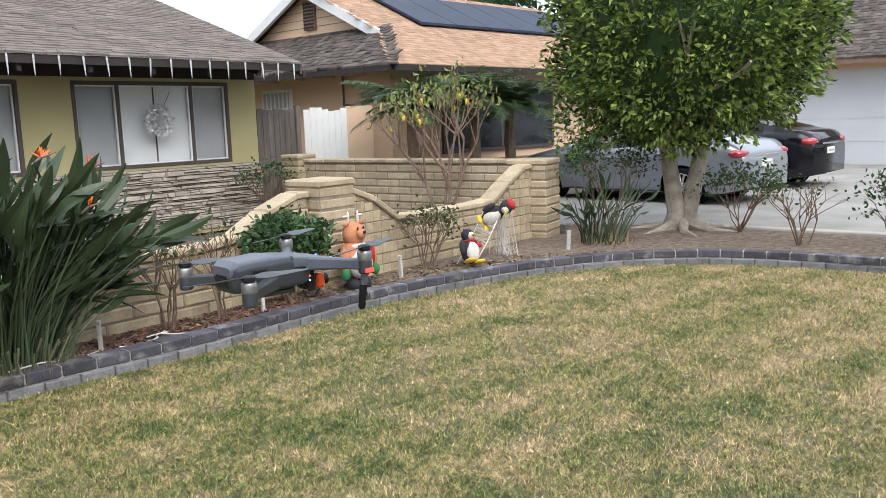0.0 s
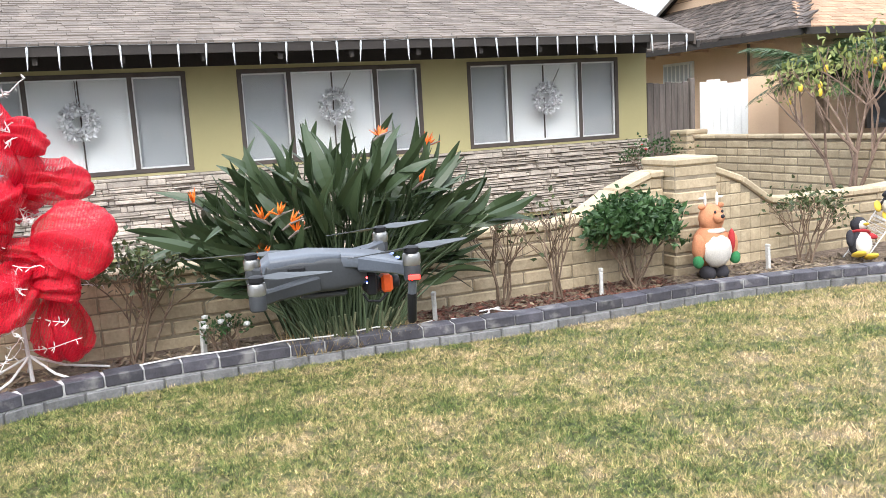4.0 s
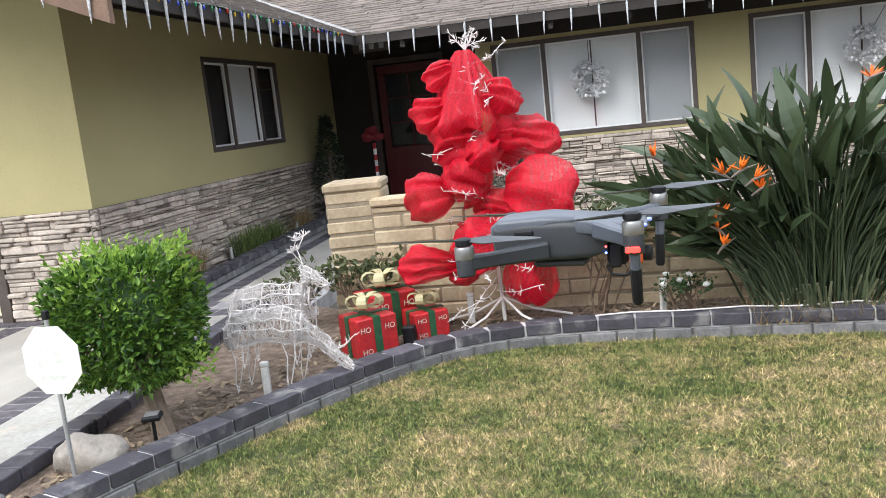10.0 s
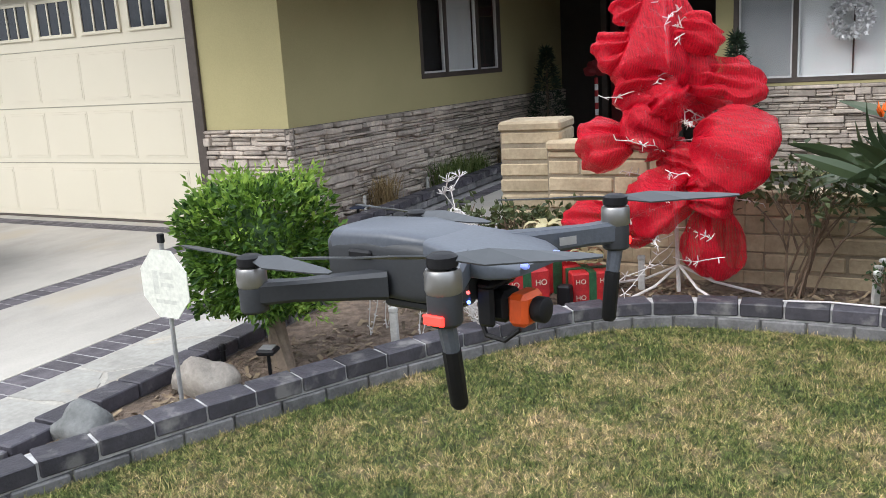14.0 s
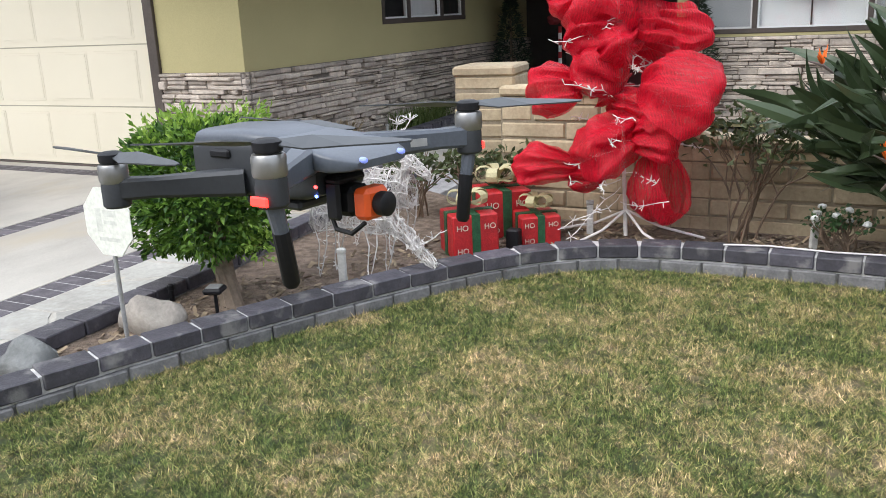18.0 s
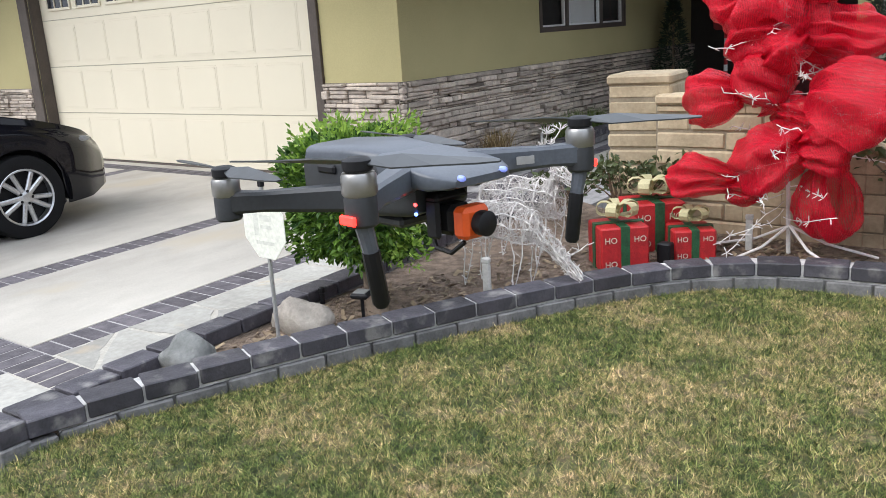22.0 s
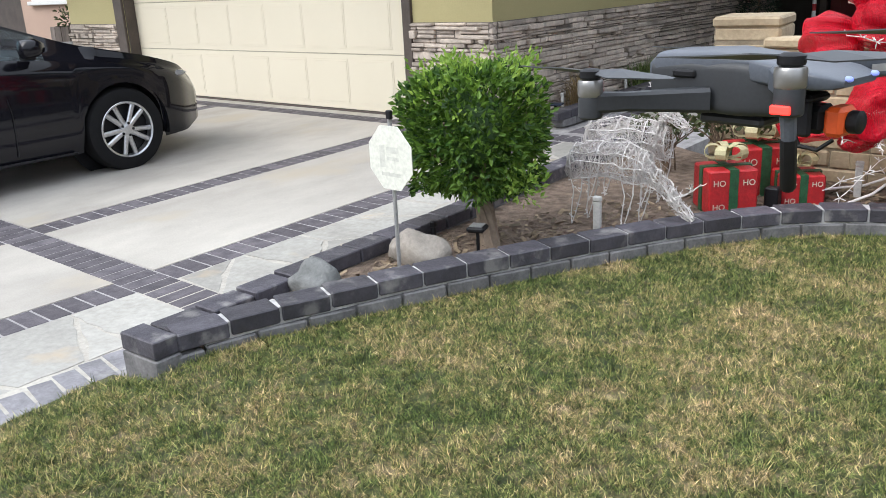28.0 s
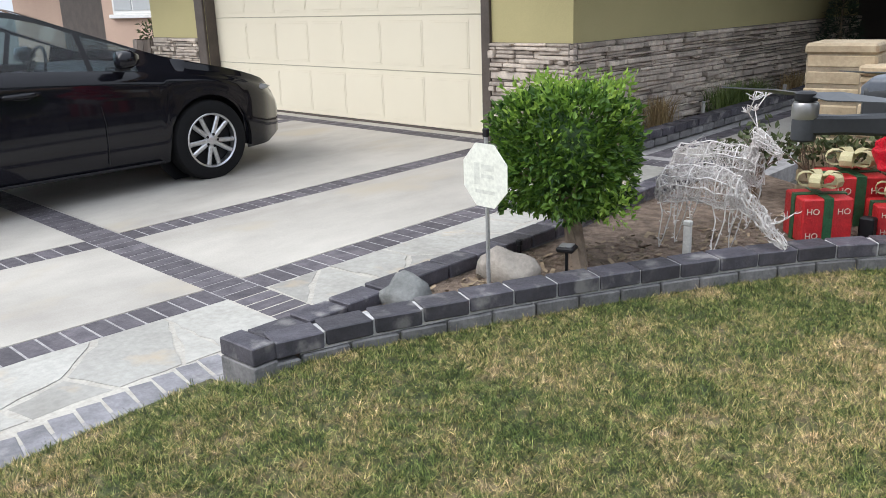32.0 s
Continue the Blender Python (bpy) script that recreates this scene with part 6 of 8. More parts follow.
def wheel(parent, x, y, z, out, seed=0):
    """A tyre and a ten-spoke rim; out: +1 or -1 along y."""
    w = thing("wheel", "", "", at=(x, y, z))
    w.parent = parent
    for key in ("label", "category"):
        if key in w:
            del w[key]
    turn = pose(0, 0, 0, -90 * out, 0, 0)
    bm = bmesh.new()
    lathe(bm, [(0.215, -0.10), (0.27, -0.105), (0.305, -0.09), (0.318, -0.06), (0.318, 0.06), (0.305, 0.09), (0.27, 0.105), (0.215, 0.10)], 36)
    for f in [f for f in bm.faces if len(f.verts) > 4]:
        bm.faces.remove(f)
    bm.transform(turn)
    part("tyre", bm, RUBBER, w, smooth="edges")
    bm = bmesh.new()
    n = 40
    rings = [[bm.verts.new((r_ * math.cos(2 * math.pi * k / n), r_ * math.sin(2 * math.pi * k / n), z_)) for k in range(n)] for r_, z_ in ((0.218, 0.098), (0.212, 0.104), (0.200, 0.098), (0.198, 0.04))]
    for a, b in zip(rings, rings[1:]):
        for k in range(n):
            bm.faces.new([a[k], a[(k + 1) % n], b[(k + 1) % n], b[k]])
    for i in range(10):
        a = math.radians(i * 36 + (8 if i % 2 else -8) * 0.6)
        m = pose(0, 0, 0, 0, 0, math.degrees(a))
        box(bm, 0.03, 0.204, -0.0185, 0.0185, 0.066, 0.094, bevel=0.009, m=m)
    lathe(bm, [(0.055, 0.06), (0.055, 0.09), (0.035, 0.098), (0.03, 0.1)], 20)
    bm.transform(turn)
    part("rim", bm, ALLOY, w, "silver alloy ten spoke rim", "edges")
    bm = bmesh.new()
    lathe(bm, [(0.205, 0.0), (0.205, 0.03), (0.1, 0.035)], 24)
    bm.transform(turn)
    part("brake_disc", bm, BLACK, w)
    for k in range(5):
        bm = bmesh.new()
        lathe(bm, [(0.011, 0.088), (0.011, 0.098), (0.008, 0.101)], 8, (0.048 * math.cos(k * 1.2566), 0.048 * math.sin(k * 1.2566), 0))
        bm.transform(turn)
        part("wheel_nut", bm, BLACK, w)
    return w


def sedan(name, label, at, turn, paint, glass_mat, rear_glass, rear_detail=False):
    """A four-door car: x runs forward from the middle, y to its left; origin on the road."""
    car = thing(name, label, "car", group="parked cars", at=at, turn=turn)
    L = 4.5
    top = [(0, 0.52), (0.06, 0.66), (0.2, 0.74), (0.6, 0.86), (1.05, 0.96), (1.2, 1.0), (2.0, 1.36), (2.25, 1.42), (2.6, 1.435), (3.1, 1.40), (3.35, 1.34), (3.95, 1.10), (4.1, 1.075), (4.4, 1.06), (4.47, 0.95), (4.5, 0.75)]
    belt = [(0, 0.48), (0.06, 0.60), (0.3, 0.70), (0.8, 0.81), (1.2, 0.865), (1.45, 0.895), (2.0, 0.94), (2.6, 0.975), (3.4, 1.01), (3.9, 1.03), (4.4, 0.99), (4.5, 0.70)]
    wide = [(0, 0.40), (0.08, 0.55), (0.3, 0.74), (0.7, 0.85), (1.2, 0.875), (3.4, 0.875), (3.9, 0.855), (4.3, 0.79), (4.5, 0.66)]
    axle = (0.90, 3.57)
    n = 110
    cols = []
    for i in range(n + 1):
        s = L * i / n
        zt, zb, w = softened(top, s), min(softened(belt, s), softened(top, s) - 0.015), softened(wide, s)
        low = 0.20 + 0.05 * max(0, (0.25 - s) / 0.25) + 0.08 * max(0, (s - 4.2) / 0.3)
        for a in axle:
            if abs(s - a) < 0.36:
                low = max(low, 0.315 + math.sqrt(0.36**2 - (s - a) ** 2))
        cabin = min(1, max(0, (zt - zb - 0.12) / 0.25))
        rail_w = w - 0.04 - (w - 0.60) * min(1, max(0, (zt - zb) / 0.5)) if cabin > 0 else w - 0.05
        rail_z = zt - 0.05 * cabin - 0.012
        col = []
        for u in (0, 0.12, 0.3, 0.5, 0.7, 0.86, 1.0):
            z = low + (zb - low) * u
            bow = w - 0.03 * (1 - min(1, (z - 0.2) / 0.25)) ** 2 - 0.022 * u * u + (0.010 if 0.6 < u < 0.95 else 0)
            col.append((s, bow, z))
        col.append((s, w - 0.035, zb + 0.004))
        for u in (0.45, 0.90, 1.0):
            col.append((s, (w - 0.035) + (rail_w - w + 0.035) * u, zb + 0.004 + (rail_z - zb - 0.004) * u))
        for u in (0.3, 0.65, 1.0):
            col.append((s, rail_w * (1 - u), rail_z + (zt - rail_z) * math.sin(u * math.pi / 2)))
        cols.append((col, cabin))
    groups = {}

    def put(key, quad):
        groups.setdefault(key, []).append(quad)

    for i in range(n):
        (a, ca), (b, cb) = cols[i], cols[i + 1]
        s = L * (i + 0.5) / n
        for k in range(len(a) - 1):
            key = "body"
            if 7 <= k <= 9 and 1.44 < s < 3.66 and ca > 0.12:
                pillar = 2.50 < s < 2.61 or 1.76 < s < 1.80 or 3.26 < s < 3.31
                key = "window_frame" if pillar or k == 9 else "front_window" if s < 2.55 else "rear_window"
            if k >= 10 and (1.24 < s < 1.98 or 3.36 < s < 3.92):
                key = "windscreen" if s < 2.5 else "back_window"
            for sgn in (1, -1):
                q = [(L / 2 - p[0], sgn * p[1], p[2]) for p in (a[k], b[k], b[k + 1], a[k + 1])]
                put((key, sgn) if key in ("front_window", "rear_window", "window_frame") else (key, 0), q if sgn > 0 else q[::-1])
    for col, flip in ((cols[0][0], False), (cols[-1][0], True)):
        for k in range(len(col) - 1):
            q = [(L / 2 - col[j][0], sg * col[j][1], col[j][2]) for j, sg in ((k, 1), (k + 1, 1), (k + 1, -1), (k, -1))]
            put(("body", 0), q[::-1] if flip else q)
    labels = {"body": "glossy painted body shell", "windscreen": "clear windscreen", "back_window": "sloping rear window", "front_window": "clear front door window", "rear_window": "dark tinted rear door window", "window_frame": "matt black window frame and pillars"}
    for (key, sgn), quads in groups.items():
        index, verts, faces = {}, [], []
        for q in quads:
            f = []
            for p in q:
                kk = tuple(round(c, 4) for c in p)
                if kk not in index:
                    index[kk] = len(verts)
                    verts.append(kk)
                f.append(index[kk])
            if len(set(f)) == 4:
                faces.append(f)
            elif len(set(f)) == 3:
                faces.append(list(dict.fromkeys(f)))
        m = paint if key == "body" else BLACK if key == "window_frame" else rear_glass if key in ("rear_window", "back_window") else glass_mat
        ob = mesh_from(key, verts, faces, m, car, labels[key])
        for p in ob.data.polygons:
            p.use_smooth = True
    part("floor_pan", boxes((-1.95, 1.75, -0.70, 0.70, 0.18, 0.32), (-0.95, 0.95, -0.8, 0.8, 0.2, 0.5), bevel=0.02), BLACK, car)
    for sx in (2.25 - axle[0], 2.25 - axle[1]):
        for sy in (-1, 1):
            bm = bmesh.new()
            lathe(bm, [(0.385, -0.12), (0.385, 0.085)], 28)
            for f in list(bm.faces):
                if len(f.verts) > 4 and f.calc_center_median().z > 0:
                    bm.faces.remove(f)
            bm.transform(Matrix.Translation((sx, sy * 0.74, 0.315)) @ pose(0, 0, 0, -90 * sy, 0, 0))
            bmesh.ops.delete(bm, geom=[f for f in bm.faces if f.calc_center_median().z < 0.2 and len(f.verts) < 5], context="FACES")
            part("wheel_arch", bm, BLACK, car)
            wheel(car, sx, sy * 0.765, 0.318, sy)
    # seats, steering wheel, dash
    for sx, sy in ((0.05, 0.38), (0.05, -0.38)):
        part("seat", boxes((sx - 0.25, sx + 0.25, sy - 0.24, sy + 0.24, 0.45, 0.62), (sx - 0.42, sx - 0.25, sy - 0.23, sy + 0.23, 0.5, 1.02), (sx - 0.42, sx - 0.31, sy - 0.13, sy + 0.13, 1.04, 1.22), bevel=0.04), SEAT, car)
    part("rear_bench", boxes((-0.95, -0.5, -0.62, 0.62, 0.42, 0.6), (-1.1, -0.92, -0.62, 0.62, 0.5, 1.05), bevel=0.04), SEAT, car)
    part("dashboard", boxes((0.62, 1.1, -0.7, 0.7, 0.6, 0.93), bevel=0.05), BLACK, car)
    bm = bmesh.new()
    tube(bm, [(0.55 + 0.05 * math.sin(a), 0.38 + 0.18 * math.cos(a), 0.90 + 0.17 * math.sin(a)) for a in [2 * math.pi * k / 16 for k in range(17)]], 0.014, 6)
    part("steering_wheel", bm, BLACK, car)
    for sy in (-1, 1):
        y = sy * 0.875
        for hx, hz in ((-0.03, 0.795), (-1.0, 0.85)):
            bm = bmesh.new()
            blob(bm, (hx, y - sy * 0.012, hz), (0.125, 0.012, 0.036), 1, 0.0, 2)
            cup = part("handle_cup", bm, BLACK, car, smooth=True)
            bm = bmesh.new()
            tube(bm, [(hx - 0.14, y - sy * 0.002, hz + 0.008), (hx - 0.11, y + sy * 0.028, hz + 0.008), (hx + 0.07, y + sy * 0.028, hz + 0.012), (hx + 0.12, y - sy * 0.002, hz + 0.012)], [0.013, 0.018, 0.019, 0.012], 8)
            part("door_handle", bm, paint, cup, smooth=True)
        hull_rows = [(0.60, 0.03, 0.96, 1.0), (0.62, 0.075, 0.93, 1.05), (0.70, 0.085, 0.935, 1.06), (0.76, 0.04, 0.96, 1.03)]
        ob = hull("mirror", hull_rows, paint, car, "door mirror", n=3, around=14)
        ob.location.y = sy * 0.97
        part("mirror_foot", boxes((0.64, 0.72, y - 0.02 if sy > 0 else y - 0.06, y + 0.06 if sy > 0 else y + 0.02, 0.915, 0.94)), BLACK, car)
        for sx, z1 in ((0.50, 0.88), (-0.33, 0.96), (-1.22, 1.0)):
            bm = bmesh.new()
            tube(bm, [(sx, y - sy * 0.004, 0.26), (sx + 0.01, y + sy * 0.004, 0.55), (sx - 0.03, y - sy * 0.018, z1)], 0.003, 4)
            part("door_gap", bm, BLACK, car)
        bm = bmesh.new()
        blob(bm, (1.86, sy * 0.66, 0.672), (0.20, 0.060, 0.036), 2, 0.0, 2)
        part("headlight", bm, CLEAR_LENS, car, "clear headlight", smooth=True)
        bm = bmesh.new()
        blob(bm, (-2.12, sy * 0.62, 0.86), (0.14, 0.20, 0.085), 2, 0.0, 2)
        part("tail_light", bm, RED_LENS, car, "red tail light", smooth=True)
        part("sill_strip", boxes((-0.9, 0.92, y - 0.012, y + 0.012, 0.205, 0.222), bevel=0.004), BLACK, car)
    part("rear_panel", boxes((-2.262, -2.24, -0.16, 0.16, 0.62, 0.74), bevel=0.004), SIGN_WHITE, car, "pale rear panel")
    part("panel_bar", boxes((-2.266, -2.262, -0.11, 0.11, 0.66, 0.70)), STEEL, car)
    if rear_detail:
        part("trunk_strip", boxes((-2.255, -2.2, -0.35, 0.35, 0.80, 0.83), bevel=0.004), CHROME, car)
    return car


sedan("sedan_car", "glossy black four door sedan parked on the driveway", (-4.90, 1.64, 0.018), 90, CAR_BLACK, CAR_GLASS, TINT_GLASS).scale = (0.966, 0.966, 0.966)
sedan("sedan_car", "silver sedan parked on the neighbour's drive behind the tree", (13.7, 5.75, 0.08), 82, CAR_SILVER, CAR_GLASS, TINT_GLASS, True).scale = (0.98, 0.98, 0.86)
sedan("sedan_car", "black sedan with red tail lights on the neighbour's drive", (16.6, 5.65, 0.08), 84, CAR_BLACK, CAR_GLASS, TINT_GLASS, True).scale = (0.98, 0.98, 0.92)

# ---- icicle lights and wreaths ----


def icicle_string(label, points):
    t = thing("icicle_lights", label, "holiday lights", group="icicle lights along the eaves")
    q = random.Random(len(points))
    if not STONE_CACHE.get("ice"):
        bm = bmesh.new()
        lathe(bm, [(0.004, 0.0), (0.013, -0.02), (0.012, -0.07), (0.009, -0.13), (0.006, -0.19), (0.001, -0.235)][::-1], 7)
        me = bpy.data.meshes.new("icicle")
        bm.to_mesh(me)
        bm.free()
        me.materials.append(ICICLE)
        STONE_CACHE["ice"] = me
    for p in points:
        ob = new("icicle", STONE_CACHE["ice"])
        ob.parent = t
        ob.matrix_basis = pose(*p, q.uniform(-4, 4), q.uniform(-4, 4), 0)
    bm = bmesh.new()
    line = []
    for a, b in zip(points, points[1:]):
        line += [Vector(a), (Vector(a) + Vector(b)) / 2 + Vector((0, 0, q.uniform(-0.012, 0.02)))]
    tube(bm, line + [Vector(points[-1])], 0.0025, 4)
    for a in line[::2]:
        for k in range(3):
            o = Vector((q.gauss(0, 0.02), q.gauss(0, 0.01), q.uniform(0, 0.03)))
            tube(bm, [a + o, a + o + Vector((q.gauss(0, 0.01), 0, q.uniform(0.01, 0.03)))], 0.004, 4)
    part("light_wire", bm, WIRE_CLEAR, t, "clear light wire with small bulbs")


icicle_string("white plastic icicle lights hung along the front eave", [(EX + 0.12 + k * 0.279, EY - 0.03, EZ - 0.005) for k in range(36)])
icicle_string("white plastic icicle lights hung along the garage eave", [(EX + 0.03, GFY + 0.08 + k * 0.235, EZ - 0.005) for k in range(18)])
icicle_string("white plastic icicle lights along the gable board", [(EX - 0.1 - k * 0.3, GFY - 0.07, EZ - 0.02 + (0.1 + k * 0.3) * SG) for k in range(6)])


cl = thing("coloured_lights", "string of small coloured bulbs along the garage eave", "holiday lights")
q = random.Random(4)
bm = bmesh.new()
tube(bm, [(EX + 0.035, GFY + 0.05 + 0.2 * k, EZ - 0.012 + q.uniform(-0.01, 0.01)) for k in range(21)], 0.003, 4)
part("light_wire", bm, GIFT_GREEN, cl)
BULBS = [mat("bulb_" + n, c, rough=0.15, bump=0.0) for n, c in (("red", (0.5, 0.02, 0.02)), ("green", (0.02, 0.25, 0.10)), ("blue", (0.03, 0.06, 0.45)), ("yellow", (0.55, 0.38, 0.03)))]
for k in range(34):
    bm = bmesh.new()
    lathe(bm, [(0.004, 0.0), (0.009, -0.012), (0.008, -0.026), (0.002, -0.036)][::-1], 7, (EX + 0.04, GFY + 0.10 + 0.12 * k, EZ - 0.012 + q.uniform(-0.012, 0.01)))
    part("bulb", bm, BULBS[q.randrange(4)], cl)


def wreath(at):
    t = thing("wreath", "silver tinsel leaf wreath hung on the window", "wreath", group="silver wreaths", at=at)
    q = random.Random(5)
    bm = bmesh.new()
    tube(bm, [(0.145 * math.cos(a), 0, 0.145 * math.sin(a)) for a in [2 * math.pi * k / 24 for k in range(25)]], 0.02, 6)
    part("ring", bm, SILVER, t)
    spots = []
    for i in range(420):
        a, b = q.uniform(0, 2 * math.pi), q.uniform(0, 2 * math.pi)
        rr = 0.142 + 0.045 * math.cos(b)
        spots.append(((rr * math.cos(a), 0.045 * math.sin(b) - 0.02, rr * math.sin(a)), (math.cos(a) * math.cos(b), -0.6, math.sin(a) * math.cos(b))))
    leaf_cloud("tinsel_leaves", spots, SILVER, t, (0.038, 0.065), 0.7, 3)["kind"] = "stuff"
    bm = bmesh.new()
    tube(bm, [(0, 0.01, 0.16), (0, 0.01, 0.44)], 0.004, 5)
    part("hanger", bm, BROWN, t)
    return t


w0 = wreath((1.31, 9.36, 1.56))
for x, z in ((4.17, 1.60), (7.08, 1.56)):
    copy_thing(w0, pose(x, 9.36, z, 0, 30, 0))


# ---- the neighbour's house, turned to the bend of the street ----
NX = Matrix(((0.9976, 0.07, 0, 10.62), (-0.07, 0.9976, 0, 8.37), (0, 0, 1, 0), (0, 0, 0, 1)))  # from its near eave corner
YARD = Matrix(((0.79, 0.613, 0, 11.0), (-0.613, 0.79, 0, 8.7), (0, 0, 1, 0), (0, 0, 0, 1)))  # the fences between the houses


def placed(bm, m=NX):
    bm.transform(m)
    bmesh.ops.recalc_face_normals(bm, faces=bm.faces)
    return bm


nh = thing("neighbour_house", "tan stucco house with shake pent roof, tan shingles and solar panels", "house")
NE, NS, NP, NR, NQ = 2.33, 0.48, 0.57, 3.60, 1.35  # eave height, front slope, pent slope, ridge line, gable line
NRZ = NE + NS * NR
for b in ((0.5, 8.6, 0.6, 0.8, 0, 2.5), (0.5, 0.7, 0.8, 7.0, 0, 2.5), (8.4, 8.6, 0.8, 7.0, 0, 2.5), (0.5, 8.6, 7.0, 7.2, 0, 2.5)):
    part("wall", placed(boxes(b)), PINK, nh, "tan stucco wall")
bm = bmesh.new()
GP = [(1.62, NE + NS * 1.62), (2 * NR - 1.62, NE + NS * 1.62), (NR, NRZ - 0.03)]
f, b = [bm.verts.new((NQ, y, z)) for y, z in GP], [bm.verts.new((NQ + 0.15, y, z)) for y, z in GP]
bm.faces.new(f), bm.faces.new(b[::-1])
for i in range(3):
    bm.faces.new([f[i], b[i], b[(i + 1) % 3], f[(i + 1) % 3]])
gp = part("gable", placed(bm), PINK, nh, "tan boarded gable")
for i in range(5):
    z = 3.14 + 0.15 * i
    e = (z - NE) / NS + 0.06
    part("board_joint", placed(boxes((NQ - 0.007, NQ, e, 2 * NR - e, z, z + 0.010))), BROWN_LIGHT, gp)
vent = part("gable_vent", placed(boxes((NQ - 0.05, NQ, NR - 0.17, NR + 0.17, 3.24, 3.78))), BROWN_LIGHT, nh, "louvred gable vent")
for i in range(8):
    part("slat", placed(boxes((NQ - 0.065, NQ - 0.05, NR - 0.15, NR + 0.15, 3.27 + i * 0.063, 3.30 + i * 0.063))), DARK, vent)
bm = bmesh.new()
for y0 in (1.40, 2 * NR - 1.40):
    z0 = NE + NS * 1.40 + 0.02
    slab(bm, [(NQ - 0.28, y0, z0), (NQ - 0.20, y0, z0), (NQ - 0.20, NR, NRZ + 0.02), (NQ - 0.28, NR, NRZ + 0.02)], 0.19)
part("barge_board", placed(bm), WHITE, nh, "white painted barge boards, flaking")
bm = bmesh.new()
hx, hy = NQ, NQ * NP / NS  # where the hip meets the gable
slab(bm, [(0, 0, NE), (hx, hy, NE + NP * hx), (hx, 2 * NR - hy, NE + NP * hx), (0, 2 * NR, NE)], 0.08)
part("pent_roof_deck", placed(bm), BROWN, nh)
shingles("shake_course", lambda u, v, h: tuple(NX @ Vector((v - 0.03, u, NE + v * NP + h))), 2 * NR, 12, 0.115, NP, lambda u, v: NP / NS * v - 0.06 < u < 2 * NR - NP / NS * v, SHAKE, nh, "weathered dark wood shakes", tab=(0.10, 0.24), thick=0.034, seed=8, ragged=0.03)
bm = bmesh.new()
slab(bm, [(0, 0, NE), (9.0, 0, NE), (9.0, NR, NRZ), (NQ - 0.22, NR, NRZ), (NQ - 0.22, hy, NE + NS * hy), (hx, hy, NE + NS * hy)], 0.08)
slab(bm, [(NQ - 0.22, NR, NRZ), (9.0, NR, NRZ), (9.0, 2 * NR, NE), (0, 2 * NR, NE), (hx, 2 * NR - hy, NE + NS * hy), (NQ - 0.22, 2 * NR - hy, NE + NS * hy)], 0.08)
part("main_roof_deck", placed(bm), EAVE_SHADE_BROWN, nh)
shingles("tan_course", lambda u, v, h: tuple(NX @ Vector((u, v - 0.03, NE + v * NS + h))), 9.0, 38, 0.10, NS, lambda u, v: u > (v * NS / NP if v < hy - 0.1 else NQ - 0.26), TAN_ROOF, nh, "tan asphalt shingles", tab=(0.14, 0.3), thick=0.012, seed=9)
caps = bmesh.new()
for k in range(13):
    u = k / 12.5
    box(caps, -0.08, 0.08, -0.09, 0.09, -0.01, 0.020, m=Matrix.Translation((hx * u, hy * u, NE + NP * hx * u + 0.02)) @ pose(0, 0, 0, 0, 0, -38) @ pose(0, 0, 0, 16, 0, 0))
tagged(part("hip_caps", placed(caps), SHAKE, nh, "dark ridge shakes on the hip"), kind="stuff")
part("fascia", placed(boxes((0.0, 9.0, -0.05, -0.01, NE - 0.10, NE - 0.005), (-0.05, -0.01, 0.0, 2 * NR, NE - 0.10, NE - 0.005))), EAVE_SHADE_BROWN, nh, "brown fascia board")
for k in range(9):
    part("rafter_tail", placed(boxes((0.0, 0.5, 0.4 + k * 0.8, 0.45 + k * 0.8, NE - 0.11, NE - 0.05))), PINK, nh)
PANEL = mat("solar_glass", (0.035, 0.045, 0.075), (0.028, 0.036, 0.06), rough=0.5, scale=1.5, bump=0.0, spec=0.15)
for i in range(6):
    bm = bmesh.new()
    x0, y0, y1 = 2.45 + i * 1.02, 1.72, 3.25
    slab(bm, [(x0, y0, NE + 0.12 + y0 * NS), (x0 + 1.0, y0, NE + 0.12 + y0 * NS), (x0 + 1.0, y1, NE + 0.12 + y1 * NS), (x0, y1, NE + 0.12 + y1 * NS)], 0.05)
    part("solar_panel", placed(bm), PANEL, nh, "dark blue solar panel")
nw = part("window_frame", placed(boxes((0.46, 0.51, 3.2, 4.1, 1.72, 2.10))), WHITE, nh, "white barred small window")
part("pane", placed(boxes((0.45, 0.462, 3.26, 4.04, 1.77, 2.05))), GREYSCREEN, nw)
for k in range(7):
    part("bar", placed(boxes((0.42, 0.435, 3.27 + k * 0.125, 3.29 + k * 0.125, 1.74, 2.08))), WHITE, nw)
wn2 = part("window_frame", placed(boxes((1.7, 5.0, 0.55, 0.61, 0.85, 2.0))), BROWN, nh, "brown framed picture window")
part("pane", placed(boxes((1.78, 3.30, 0.54, 0.552, 0.92, 1.93), (3.38, 4.92, 0.54, 0.552, 0.92, 1.93))), mat_dark_pane, wn2)
bm = bmesh.new()
tube(bm, [(0.44, 1.70, 2.3), (0.44, 1.70, 1.76), (0.44, 1.12, 1.70), (0.44, 1.08, 0.3)], 0.028, 8)
part("downspout", placed(bm), BROWN, nh, "dark brown metal downspout")
bw = thing("brick_planter", "low brown brick planter wall under the neighbour's window", "planter")
